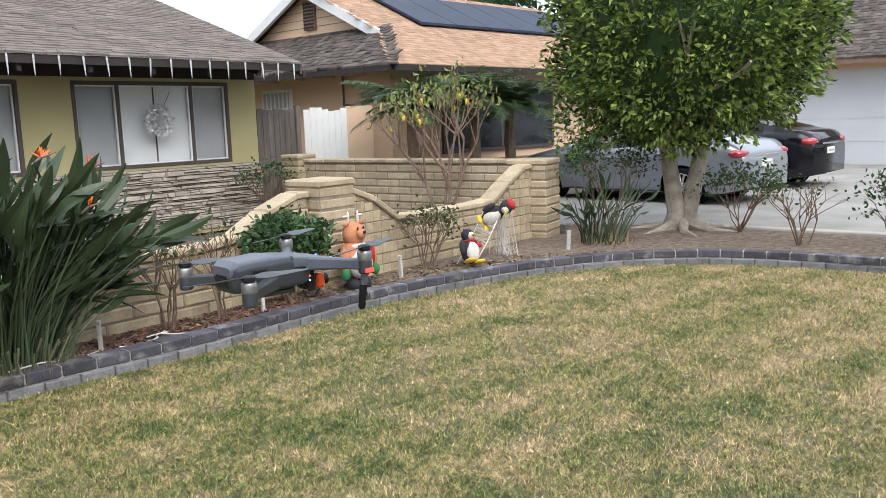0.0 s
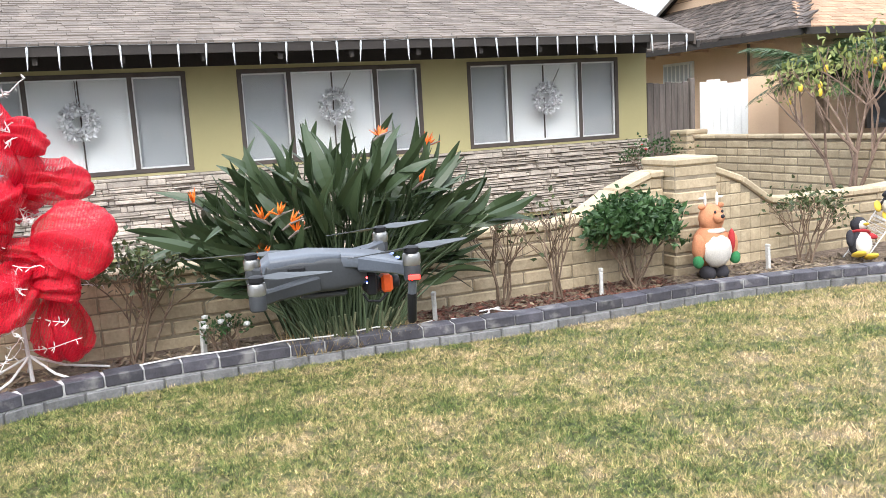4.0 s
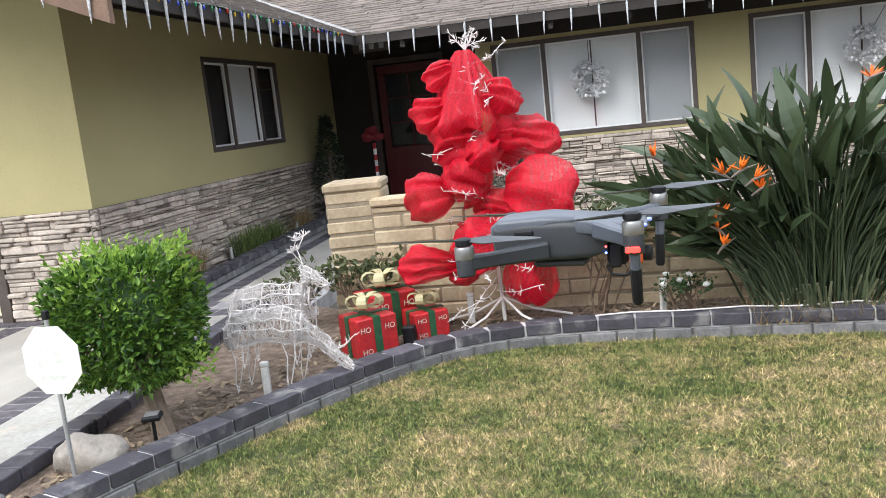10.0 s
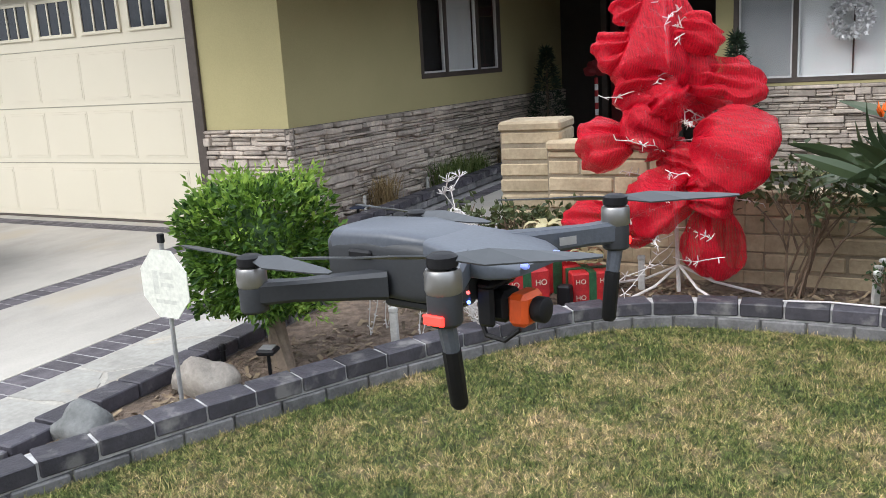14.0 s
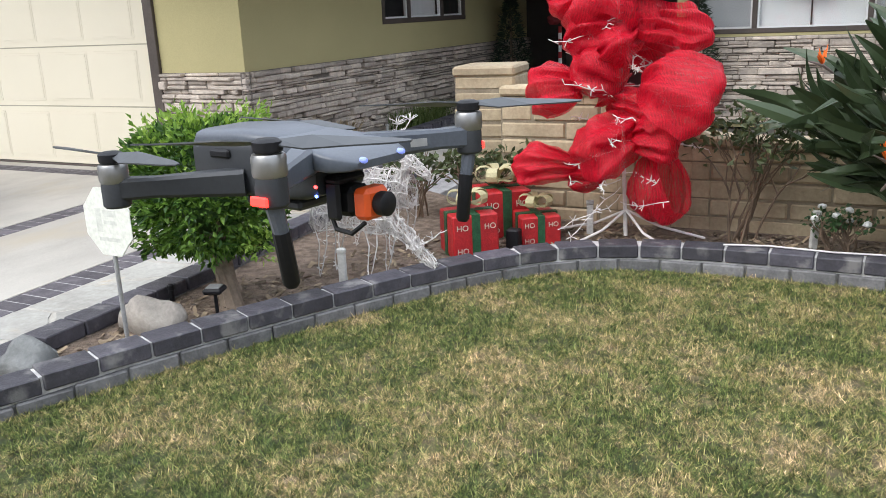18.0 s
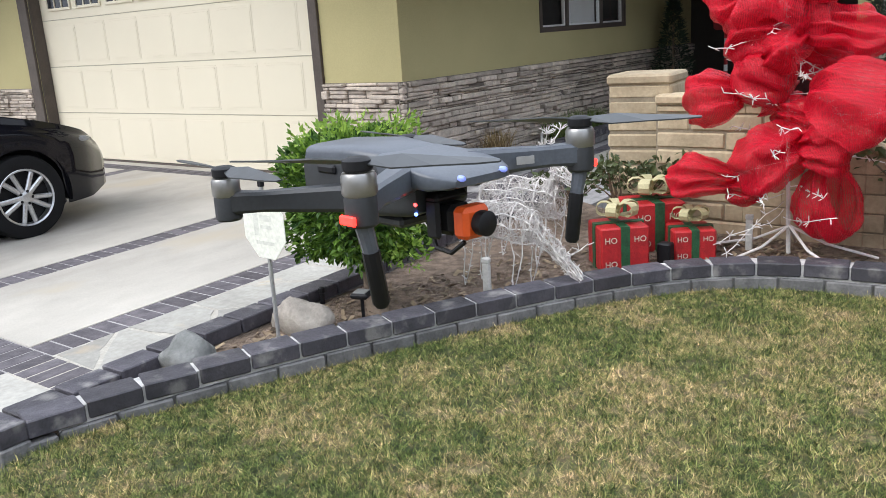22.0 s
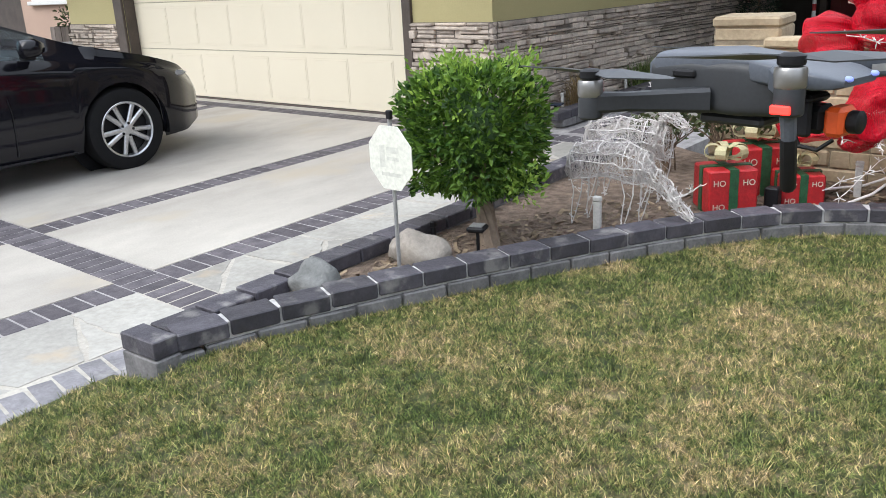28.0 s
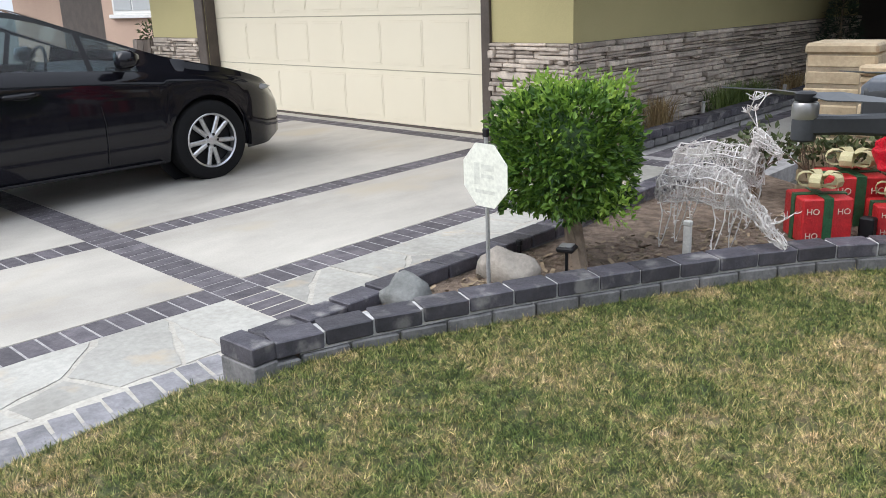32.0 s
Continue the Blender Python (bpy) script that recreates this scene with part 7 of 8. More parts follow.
for row in range(7):
    for k in range(13):
        ob = block(bw, NX @ pose(0.7 + k * 0.25 + (0.12 if row % 2 else 0), 0.2, 0.1 + row * 0.09), 0.25, 0.12, 0.09, "brick", mat("tan_brick", (0.40, 0.22, 0.13), (0.26, 0.15, 0.09), rough=0.9, vary=0.2, world=True) if not BLOCK_CACHE.get("tb") else None, 0.006)
        BLOCK_CACHE["tb"] = True
# white gate and grey gate
wg = thing("white_gate", "white painted board gate with a scalloped top", "gate")
for k in range(7):
    x = -1.46 + k * 0.098
    part("board", placed(boxes((x, x + 0.0965, 0.12, 0.15, 0.25, 1.68 + 0.035 * math.sin(k * 1.1)), bevel=0.003), YARD), WHITE, wg)
fence = part("fence_panel", placed(boxes((-0.78, -0.35, 0.14, 0.18, 0.2, 1.72)), YARD), PINK, None)
tagged(fence, "tan painted fence panel beside the white gate", "fence")
gg = thing("side_gate", "weathered grey brown wooden side gate beside the house", "gate")
for k in range(7):
    x = 8.79 + k * 0.105
    part("board", boxes((x, x + 0.10, 9.45, 9.475, 0.2, 1.70 - 0.01 * (k % 3)), bevel=0.005), GATE_WOOD, gg)
part("gate_post", boxes((9.53, 9.61, 9.42, 9.50, 0, 1.74), bevel=0.006), GATE_WOOD, gg)
part("rail", boxes((8.79, 9.53, 9.475, 9.51, 1.45, 1.53)), GATE_WOOD, gg)
pilaster("block_pilaster", "tan slump block pilaster beside the side gate", 9.10, 8.95, 0, 1.02, size=0.36)

# ---- the far garage and the drive before it ----
bm = bmesh.new()
prism(bm, [(10.35, -8), (10.3, 2.9), (9.9, 4.9), (10.6, 7.2), (14.0, 7.0), (22, 9.5), (30, 9.5), (30, -8)], -0.1, 0.08)
setting("neighbour_drive", bm, OLD_CONCRETE, "worn grey concrete drive of the neighbour", "driveway")
setting("drive_edge", boxes((10.2, 10.35, -8, 2.9, -0.1, 0.13), bevel=0.01), CONCRETE, "concrete edging of the neighbour's drive", "kerb")
bm = bmesh.new()
prism(bm, [(8.38, -6), (8.36, 1.0), (8.3, 2.2), (8.85, 2.35), (9.0, 4.4), (9.9, 4.9), (10.3, 2.9), (10.3, -6)], -0.05, 0.10)
setting("verge", bm, SOIL, "brown soil verge under the street tree", "soil")
fg = thing("far_garage", "white garage with a brown shake roof across the drive", "garage")
part("wall", boxes((22.2, 22.5, 6.05, 6.2, 0, 2.6), (22.2, 22.5, -3, -0.6, 0, 2.6), (22.2, 22.5, -0.6, 6.05, 2.28, 2.6), (22.5, 28, 6.0, 6.2, 0, 2.6)), PINK, fg, "tan stucco wall")
gdr = part("garage_door", boxes((22.3, 22.38, -0.6, 6.05, 0.08, 2.28)), DOOR_PALE, fg, "pale grey white sectional door")
for k in range(4):
    part("section_joint", boxes((22.29, 22.3, -0.6, 6.05, 0.62 + k * 0.54, 0.63 + k * 0.54)), DOOR_PALE, gdr)
bm = bmesh.new()
slab(bm, [(21.6, -3.5, 2.5), (21.6, 6.8, 2.5), (26, 6.8, 4.5), (26, -3.5, 4.5)], 0.12)
part("roof_deck", bm, BROWN_LIGHT, fg)
shingles("shake_course", lambda u, v, h: (21.58 + v, 6.8 - u, 2.5 + v * 0.455 + h), 10.3, 24, 0.18, 0.455, lambda u, v: True, SHAKE, fg, "dark brown wood shakes", tab=(0.12, 0.3), thick=0.03, seed=10, ragged=0.015)
bm = bmesh.new()
for k in range(3):
    tube(bm, [(24 + k * 0.6, 20, 6.2), (26 + k, 0, 5.9 - 0.15 * k), (27, -20, 6.2)], 0.02, 4)
tagged(part("overhead_cables", bm, BLACK), "thin black overhead cables over the far roofs", "cable")

# ---- the house on the other side ----
lh = thing("left_house", "salmon stucco house beyond the driveway", "house")
part("wall", boxes((-17.0, -10.2, 8.0, 8.2, 0, 3.0), (-24, -17.0, 8.6, 8.8, 0, 3.0)), SALMON, lh, "salmon stucco wall")
wf = part("window_frame", boxes((-16.4, -14.5, 7.95, 8.02, 1.2, 2.4), (-16.5, -14.4, 7.9, 8.02, 1.12, 1.2), bevel=0.01), WHITE, lh, "white window frame")
part("pane", boxes((-16.28, -15.5, 7.935, 7.952, 1.28, 2.3), (-15.42, -14.62, 7.935, 7.952, 1.28, 2.3)), GREYSCREEN, wf)
part("door", boxes((-20.5, -17.2, 8.5, 8.6, 0, 2.4)), BROWN, lh, "dark brown garage door")
part("roof", boxes((-24.5, -9.9, 7.3, 14, 3.0, 3.15)), BROWN, lh)
brl = thing("barrel_planter", "half wooden barrel planter with dry plants", "planter", at=(-11.0, 6.1, 0.0))
part("soil_fill", boxes((-0.2, 0.2, -0.2, 0.2, 0.3, 0.75)), SOIL, brl)
for k in range(18):
    bm = bmesh.new()
    rows = []
    for rr, z in ((0.30, 0.0), (0.36, 0.35), (0.34, 0.85)):
        rows.append([bm.verts.new(((rr - dd_) * math.cos(a), (rr - dd_) * math.sin(a), z)) for dd_ in (0, 0.035) for a in (math.radians(20 * k), math.radians(20 * k + 18.6))])
    for a, b in zip(rows, rows[1:]):
        for i, j in ((0, 1), (1, 3), (3, 2), (2, 0)):
            bm.faces.new([a[i], a[j], b[j], b[i]])
    for ring in (rows[0], rows[-1]):
        bm.faces.new([ring[0], ring[1], ring[3], ring[2]])
    bmesh.ops.recalc_face_normals(bm, faces=bm.faces)
    part("stave", bm, GATE_WOOD, brl)
for z in (0.25, 0.6):
    bm = bmesh.new()
    lathe(bm, [(0.365, z), (0.368, z + 0.04)], 18)
    part("hoop", bm, STEEL, brl)
leaf_cloud("dry_plant", shell_spots(random.Random(2), 160, (0, 0, 0.95), (0.24, 0.24, 0.16), 2, 0.2), LEAF_ROSE, brl, (0.05, 0.1), 0.4)["kind"] = "stuff"


# ---- trees and shrubs ----
def limb(bm, p, d, length, r0, depth, q, tips, spread=0.5):
    p, d = Vector(p), Vector(d).normalized()
    mid = p + d * length * 0.5 + Vector((q.gauss(0, 0.04), q.gauss(0, 0.04), q.gauss(0, 0.03))) * length
    end = p + d * length
    tube(bm, [p, mid, end], [r0, r0 * 0.85, r0 * 0.68], 8 if r0 > 0.03 else 5)
    if depth == 0:
        tips.append(end)
        return
    for i in range(3 if depth > 1 else 2):
        w = (d + Vector((q.gauss(0, spread), q.gauss(0, spread), q.gauss(0.15, spread * 0.6)))).normalized()
        limb(bm, end - d * length * 0.04 * i, w, length * q.uniform(0.6, 0.8), r0 * 0.62, depth - 1, q, tips, spread)


ft = thing("ficus_tree", "round clipped ficus tree with a forked pale trunk on the verge", "tree", at=(10.02, 3.42, 0.05))
q = random.Random(21)
bm = bmesh.new()
for d, off in (((-0.10, 0.10, 1), (-0.055, 0.06)), ((0.12, -0.16, 1), (0.055, -0.05))):
    tube(bm, [(off[0] * 1.3, off[1] * 1.3, 0.0), (off[0] * 0.8, off[1], 0.25), (off[0] + d[0] * 0.5, off[1] + d[1] * 0.5, 0.75), (off[0] + d[0] * 1.3, off[1] + d[1] * 1.3, 1.45)], [0.15, 0.105, 0.09, 0.075], 12)
    tips = []
    for i in range(4):
        limb(bm, (off[0] + d[0] * 1.0, off[1] + d[1], 1.15), (q.gauss(0, 0.7), q.gauss(0, 0.7), 0.8), 0.8, 0.055, 2, q, tips)
for i in range(7):
    a = i * 0.9
    tube(bm, [(0.1 * math.cos(a), 0.1 * math.sin(a), 0.12), (0.34 * math.cos(a), 0.34 * math.sin(a), 0.055), (0.75 * math.cos(a + 0.2), 0.75 * math.sin(a + 0.2), 0.03)], [0.07, 0.045, 0.012], 7)
part("trunk", bm, BARK_PALE, ft, "pale grey forked trunk with surface roots")
spots = shell_spots(q, 34000, (0.05, -0.05, 2.55), (1.36, 1.44, 1.52), power=2.3, inner=0.78, clumps=0.22, cut=lambda p: p.z > 0.95 + 0.2 * noise.noise(p * 2.0))
spots += shell_spots(q, 700, (-0.2, 1.2, 1.35), (0.45, 0.4, 0.5), power=2, inner=0.2)
leaf_cloud("crown", spots, LEAF_FICUS, ft, (0.055, 0.105), 0.52, 6, label="dense mid green leaves, paler at the tips")["kind"] = "stuff"
# dark filler in the crown, so gaps between leaves look shaded
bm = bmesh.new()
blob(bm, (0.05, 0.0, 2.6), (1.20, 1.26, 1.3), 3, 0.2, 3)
part("crown_shade_core", bm, LEAF_DARK, ft)

for name, x, y, rx, rz, z, n in (("background_tree", 14.0, 24.0, 2.6, 2.6, 7.2, 2600), ("background_tree", 27.0, 19.0, 4.5, 2.2, 7.4, 2600), ("background_tree", 33.0, 15.0, 3.5, 2.6, 7.6, 2000)):
    t = thing(name, "dark green tree standing behind the roofs", "tree", at=(x, y, 0))
    bm = bmesh.new()
    tube(bm, [(0, 0, -0.1), (0.1, 0, 3.0), (0, 0.1, z)], [0.25, 0.2, 0.1], 8)
    part("trunk", bm, BARK, t)
    leaf_cloud("crown", shell_spots(random.Random(int(x)), n, (0, 0, z), (rx, rx, rz), 2, 0.35), LEAF_DARK, t, (0.25, 0.5), 0.6, int(x))["kind"] = "stuff"


def palm(at, tall, fronds, seed):
    t = thing("palm", "feathery green palm beside the neighbour's window", "palm", group="palms", at=at)
    q = random.Random(seed)
    bm = bmesh.new()
    tube(bm, [(0, 0, -0.05), (0.03, 0.02, tall * 0.5), (0, 0, tall)], [0.11, 0.09, 0.08], 10)
    part("trunk", bm, BARK, t, "rough brown trunk")
    for i in range(fronds):
        a, lift = q.uniform(0, 2 * math.pi), q.uniform(0.15, 1.5)
        L = q.uniform(0.70, 1.05)
        verts, faces, pts = [], [], []
        for k in range(13):
            u = k / 12
            pts.append(Vector((math.cos(a) * L * u * math.cos(lift * (1 - u)), math.sin(a) * L * u * math.cos(lift * (1 - u)), tall + L * (math.sin(lift) * u - 0.50 * u * u))))
        side = Vector((-math.sin(a), math.cos(a), 0))
        for k in range(1, 13):
            for sgn in (-1, 1):
                for j in range(3):
                    p = pts[k - 1].lerp(pts[k], 0.33 * j)
                    d = (pts[k] - pts[k - 1]).normalized()
                    e = p + (d * 0.7 + side * sgn * 0.9 + Vector((0, 0, -0.25 + q.gauss(0, 0.12)))).normalized() * 0.33 * (1 - 0.6 * abs(k / 12 - 0.4))
                    n0 = len(verts)
                    verts += [tuple(p - d * 0.012), tuple(p + d * 0.012), tuple(e)]
                    faces.append((n0, n0 + 1, n0 + 2))
        n0 = len(verts)
        for p in pts:
            verts += [tuple(p + side * 0.006), tuple(p - side * 0.006)]
        faces += [(n0 + 2 * k, n0 + 2 * k + 1, n0 + 2 * k + 3, n0 + 2 * k + 2) for k in range(12)]
        mesh_from("frond", verts, faces, LEAF_PALM, t)
    return t


for x, y, tall, n, k in ((10.30, 7.75, 1.62, 46, 1), (11.85, 7.75, 1.72, 56, 2), (12.65, 7.60, 1.66, 50, 3)):
    palm((x, y, 0.0), tall, n, k)

lt = thing("lemon_tree", "young lemon tree with sparse leaves and yellow fruit", "tree", at=(8.78, 6.0, 0.0))
lt.scale = (0.66, 0.66, 0.92)
q = random.Random(33)
bm = bmesh.new()
tips = []
for d in ((-0.22, 0.3, 1), (0.3, -0.35, 1), (0.05, -0.1, 1.2), (0.35, 0.1, 0.9)):
    limb(bm, (q.gauss(0, 0.05), q.gauss(0, 0.05), 0.0), d, 0.85, 0.036, 3, q, tips, 0.42)
part("trunk", bm, LEMON_BARK, lt, "pale brown branching stems")
spots = [(p + Vector((q.gauss(0, 0.09), q.gauss(0, 0.09), q.gauss(0, 0.08))), (q.gauss(0, 1), q.gauss(0, 1), q.gauss(0.3, 1))) for p in tips for k in range(7) if q.random() < 0.9]
leaf_cloud("leaves", spots, LEAF_LEMON, lt, (0.07, 0.13), 0.5, 3)["kind"] = "stuff"
LEMON = mat("lemon_skin", (0.75, 0.55, 0.06), (0.65, 0.45, 0.04), rough=0.5, fine=90, bump=0.1)
for i in range(9):
    p = tips[(i * 7) % len(tips)] + Vector((0, 0, -0.1))
    bm = bmesh.new()
    lathe(bm, [(0.008, -0.045), (0.03, -0.03), (0.037, 0.0), (0.03, 0.03), (0.008, 0.045)], 9, p)
    part("lemon", bm, LEMON, lt, smooth=True)


def bush(name, label, at, size, leaf, count, seed, leaf_size=(0.035, 0.06), stems=9, stemmat=TWIG, bare=0.25, flowers=None):
    t = thing(name, label, "bush", at=at)
    q = random.Random(seed)
    tips = []
    for i in range(stems):
        a = q.uniform(0, 2 * math.pi)
        bm = bmesh.new()
        limb(bm, (q.gauss(0, 0.03), q.gauss(0, 0.03), -0.02), (math.cos(a) * size[0] * 0.8, math.sin(a) * size[1] * 0.8, size[2] * q.uniform(1.1, 1.8)), size[2] * 0.75, 0.008, 2, q, tips, 0.45)
        part("stem", bm, stemmat, t)
    k = max(1, count // max(1, len(tips)))
    spots = [(p + Vector((q.gauss(0, size[0] * 0.16), q.gauss(0, size[1] * 0.16), q.gauss(0, size[2] * 0.14))), (q.gauss(0, 1), q.gauss(0, 1), q.gauss(0.4, 0.8))) for p in tips for j in range(k)]
    spots = [s for s in spots if s[0].z > 0.03]
    leaf_cloud("leaves", spots, leaf, t, leaf_size, 0.6, seed)["kind"] = "stuff"
    for i, p in enumerate(tips[:: max(1, len(tips) // flowers[1])] if flowers else []):
        bm = bmesh.new()
        blob(bm, p + Vector((0, 0, 0.02)), (0.022, 0.022, 0.016), i, 0.4, 1)
        part("flower", bm, flowers[0], t)
    return t


PETAL_W = mat("white_petal", (0.8, 0.8, 0.78), rough=0.6)
PETAL_R = mat("red_petal", (0.6, 0.03, 0.03), rough=0.5)
bush("rose_bush", "thin rose bush with dull green leaves against the wall", (1.42, 4.36, SOIL_Z), (0.26, 0.16, 0.40), LEAF_ROSE, 380, 1, bare=0.5)
bush("rose_bush", "rose bush with dull leaves beside the pilaster", (0.0, 4.40, SOIL_Z), (0.24, 0.12, 0.26), LEAF_ROSE, 420, 2)
bush("rose_bush", "sparse rose bush beside the reindeer", (-0.42, 4.40, SOIL_Z), (0.18, 0.16, 0.24), LEAF_ROSE, 240, 3)
bush("leafy_bush", "dense dark green bush beside the pilaster", (4.80, 4.28, SOIL_Z), (0.30, 0.20, 0.36), LEAF_DARK, 2400, 4, (0.045, 0.075), 14)
bush("rose_bush", "half bare rose bush between the ornaments", (6.35, 4.22, SOIL_Z), (0.28, 0.16, 0.34), LEAF_ROSE, 300, 5)
bush("twig_bush", "bare brown twigs standing in the mulch", (3.75, 4.32, SOIL_Z), (0.14, 0.1, 0.42), LEAF_ROSE, 20, 6, stems=8)
bush("twig_bush", "bare brown twigs beside the green bush", (4.2, 4.32, SOIL_Z), (0.12, 0.1, 0.42), LEAF_ROSE, 20, 7, stems=7)
bush("flower_plant", "small green plant with white flowers by the curb", (1.92, 4.22, SOIL_Z), (0.12, 0.1, 0.14), LEAF_DARK, 260, 8, (0.02, 0.035), 10, flowers=(PETAL_W, 6))
bush("rose_bush", "rose bush with one red bloom behind the wall", (8.45, 8.9, 0.05), (0.3, 0.3, 0.55), LEAF_DARK, 420, 9, flowers=(PETAL_R, 2))
bush("rose_bush", "rose bush beyond the curb by the neighbour's drive", (9.55, 1.15, 0.1), (0.35, 0.4, 0.45), LEAF_DARK, 700, 10)
bush("rose_bush", "thin bare rose canes by the neighbour's drive", (9.3, 1.9, 0.1), (0.3, 0.3, 0.42), LEAF_ROSE, 60, 11)
bush("leafy_bush", "dark leafy shrub in front of the parked cars", (10.0, 2.75, 0.1), (0.4, 0.4, 0.45), LEAF_DARK, 800, 12)
bush("leafy_bush", "slender shrub beside the end pilaster", (9.35, 4.0, 0.1), (0.35, 0.35, 0.6), LEAF_DARK, 700, 13)


# ---- ornaments by the wall: plain stuffed figures ----
def figure(name, label, blobs, at):
    """One plain mesh out of soft lumps, with a material index for each."""
    mats = list(dict.fromkeys(b[2] for b in blobs))
    bm = bmesh.new()
    for i, (c, s, m) in enumerate(blobs):
        for v in blob(bm, c, s, i, 0.05, 2):
            for f in v.link_faces:
                f.material_index = mats.index(m)
    ob = part(name, bm, mats[0], smooth=True)
    for m in mats[1:]:
        ob.data.materials.append(m)
    ob.location = at
    return tagged(ob, label, "lawn ornament")


PLUSH = mat("orange_plush", (0.55, 0.24, 0.12), (0.45, 0.18, 0.09), rough=0.9, scale=14, fine=120, bump=0.3)
CREAM_PLUSH = mat("cream_plush", (0.70, 0.66, 0.60), rough=0.95, fine=120, bump=0.3)
GREEN_PLUSH = mat("green_mitten", (0.03, 0.20, 0.07), rough=0.9, fine=120, bump=0.3)
RED_PLUSH = mat("red_scarf", (0.45, 0.03, 0.035), rough=0.85, fine=120, bump=0.3)
BLACK_PLUSH = mat("black_plush", (0.03, 0.028, 0.035), rough=0.9, fine=120, bump=0.3)
YELLOW_PLUSH = mat("yellow_plush", (0.70, 0.48, 0.05), rough=0.8, fine=120, bump=0.2)
figure("reindeer_figure", "orange plush reindeer figure with a cream belly by the wall", [((0, 0, 0.24), (0.15, 0.12, 0.17), PLUSH), ((0, 0, 0.44), (0.10, 0.09, 0.11), PLUSH), ((0, -0.065, 0.21), (0.125, 0.075, 0.13), CREAM_PLUSH), ((-0.005, -0.09, 0.45), (0.045, 0.04, 0.04), PLUSH), ((-0.005, -0.13, 0.465), (0.016, 0.014, 0.014), BLACK_PLUSH), ((-0.035, -0.085, 0.495), (0.010, 0.008, 0.012), BLACK_PLUSH), ((0.03, -0.085, 0.495), (0.010, 0.008, 0.012), BLACK_PLUSH), ((-0.15, -0.04, 0.24), (0.05, 0.05, 0.10), PLUSH), ((0.15, -0.04, 0.24), (0.05, 0.05, 0.10), PLUSH), ((-0.17, -0.06, 0.14), (0.04, 0.04, 0.05), GREEN_PLUSH), ((0.16, -0.07, 0.14), (0.04, 0.04, 0.05), GREEN_PLUSH), ((0, -0.01, 0.35), (0.10, 0.09, 0.03), CREAM_PLUSH), ((0.12, -0.08, 0.27), (0.022, 0.03, 0.09), RED_PLUSH), ((-0.06, -0.03, 0.04), (0.055, 0.07, 0.06), BLACK_PLUSH), ((0.06, -0.03, 0.04), (0.055, 0.07, 0.06), BLACK_PLUSH), ((-0.085, 0, 0.53), (0.035, 0.014, 0.022), PLUSH), ((0.085, 0, 0.53), (0.035, 0.014, 0.022), PLUSH), ((-0.055, 0.0, 0.575), (0.012, 0.012, 0.055), CREAM_PLUSH), ((0.055, 0.0, 0.575), (0.012, 0.012, 0.055), CREAM_PLUSH), ((-0.085, 0.0, 0.59), (0.028, 0.010, 0.010), CREAM_PLUSH), ((0.085, 0.0, 0.59), (0.028, 0.010, 0.010), CREAM_PLUSH)], (5.45, 4.24, SOIL_Z))
PENGUIN = [((0, 0, 0.13), (0.085, 0.08, 0.12), BLACK_PLUSH), ((0, -0.035, 0.12), (0.07, 0.065, 0.10), CREAM_PLUSH), ((0, 0, 0.28), (0.065, 0.065, 0.065), BLACK_PLUSH), ((0, -0.03, 0.27), (0.042, 0.045, 0.042), CREAM_PLUSH), ((0, -0.075, 0.265), (0.02, 0.03, 0.012), YELLOW_PLUSH), ((0, -0.01, 0.215), (0.075, 0.075, 0.02), RED_PLUSH), ((0.09, -0.02, 0.20), (0.06, 0.02, 0.025), RED_PLUSH), ((-0.06, -0.06, 0.02), (0.04, 0.07, 0.022), YELLOW_PLUSH), ((0.05, -0.06, 0.02), (0.04, 0.07, 0.022), YELLOW_PLUSH), ((-0.10, -0.02, 0.15), (0.03, 0.03, 0.07), BLACK_PLUSH)]
figure("penguin_figure", "plush penguin figure with a red scarf at the slide's foot", PENGUIN, (6.66, 3.98, SOIL_Z + 0.02)).rotation_euler = (radians(-22), radians(14), radians(-12))
pg = figure("penguin_figure", "plush penguin figure with a red cap atop the slide", [*[(c, s, m) for c, s, m in PENGUIN if m is not RED_PLUSH], ((0, 0, 0.335), (0.06, 0.06, 0.035), RED_PLUSH)], (7.08, 4.16, SOIL_Z + 0.36))
pg.rotation_euler = (radians(40), radians(50), radians(-20))
sl = thing("wire_slide", "white wire mesh slide ornament leaning on the wall", "lawn ornament", at=(6.82, 4.08, SOIL_Z))
q = random.Random(9)
for s in (-0.1, 0.1):
    bm = bmesh.new()
    tube(bm, [(-0.12, s, 0.0), (0.1, s, 0.2), (0.34, s, 0.46), (0.5, s, 0.44), (0.6, s, 0.0)], 0.005, 5)
    part("side_rail", bm, WIRE_WHITE, sl)
bm = bmesh.new()
for i in range(60):
    u = q.random()
    a, b = Vector((-0.12 + 0.46 * u, -0.1, 0.46 * u)), Vector((-0.12 + 0.46 * min(1, u + 0.1), 0.1, 0.46 * min(1, u + 0.1)))
    tube(bm, [a, (a + b) / 2 + Vector((0, 0, q.gauss(0, 0.006))), b], 0.0022, 3, cap=False)
for i in range(40):
    a, b = Vector((0.34 + q.random() * 0.2, q.uniform(-0.1, 0.1), 0.44)), Vector((0.42 + q.random() * 0.22, q.uniform(-0.12, 0.12), 0.02))
    tube(bm, [a, b], 0.0018, 3, cap=False)
tagged(part("slide_mesh", bm, WIRE_WHITE, sl), kind="stuff")

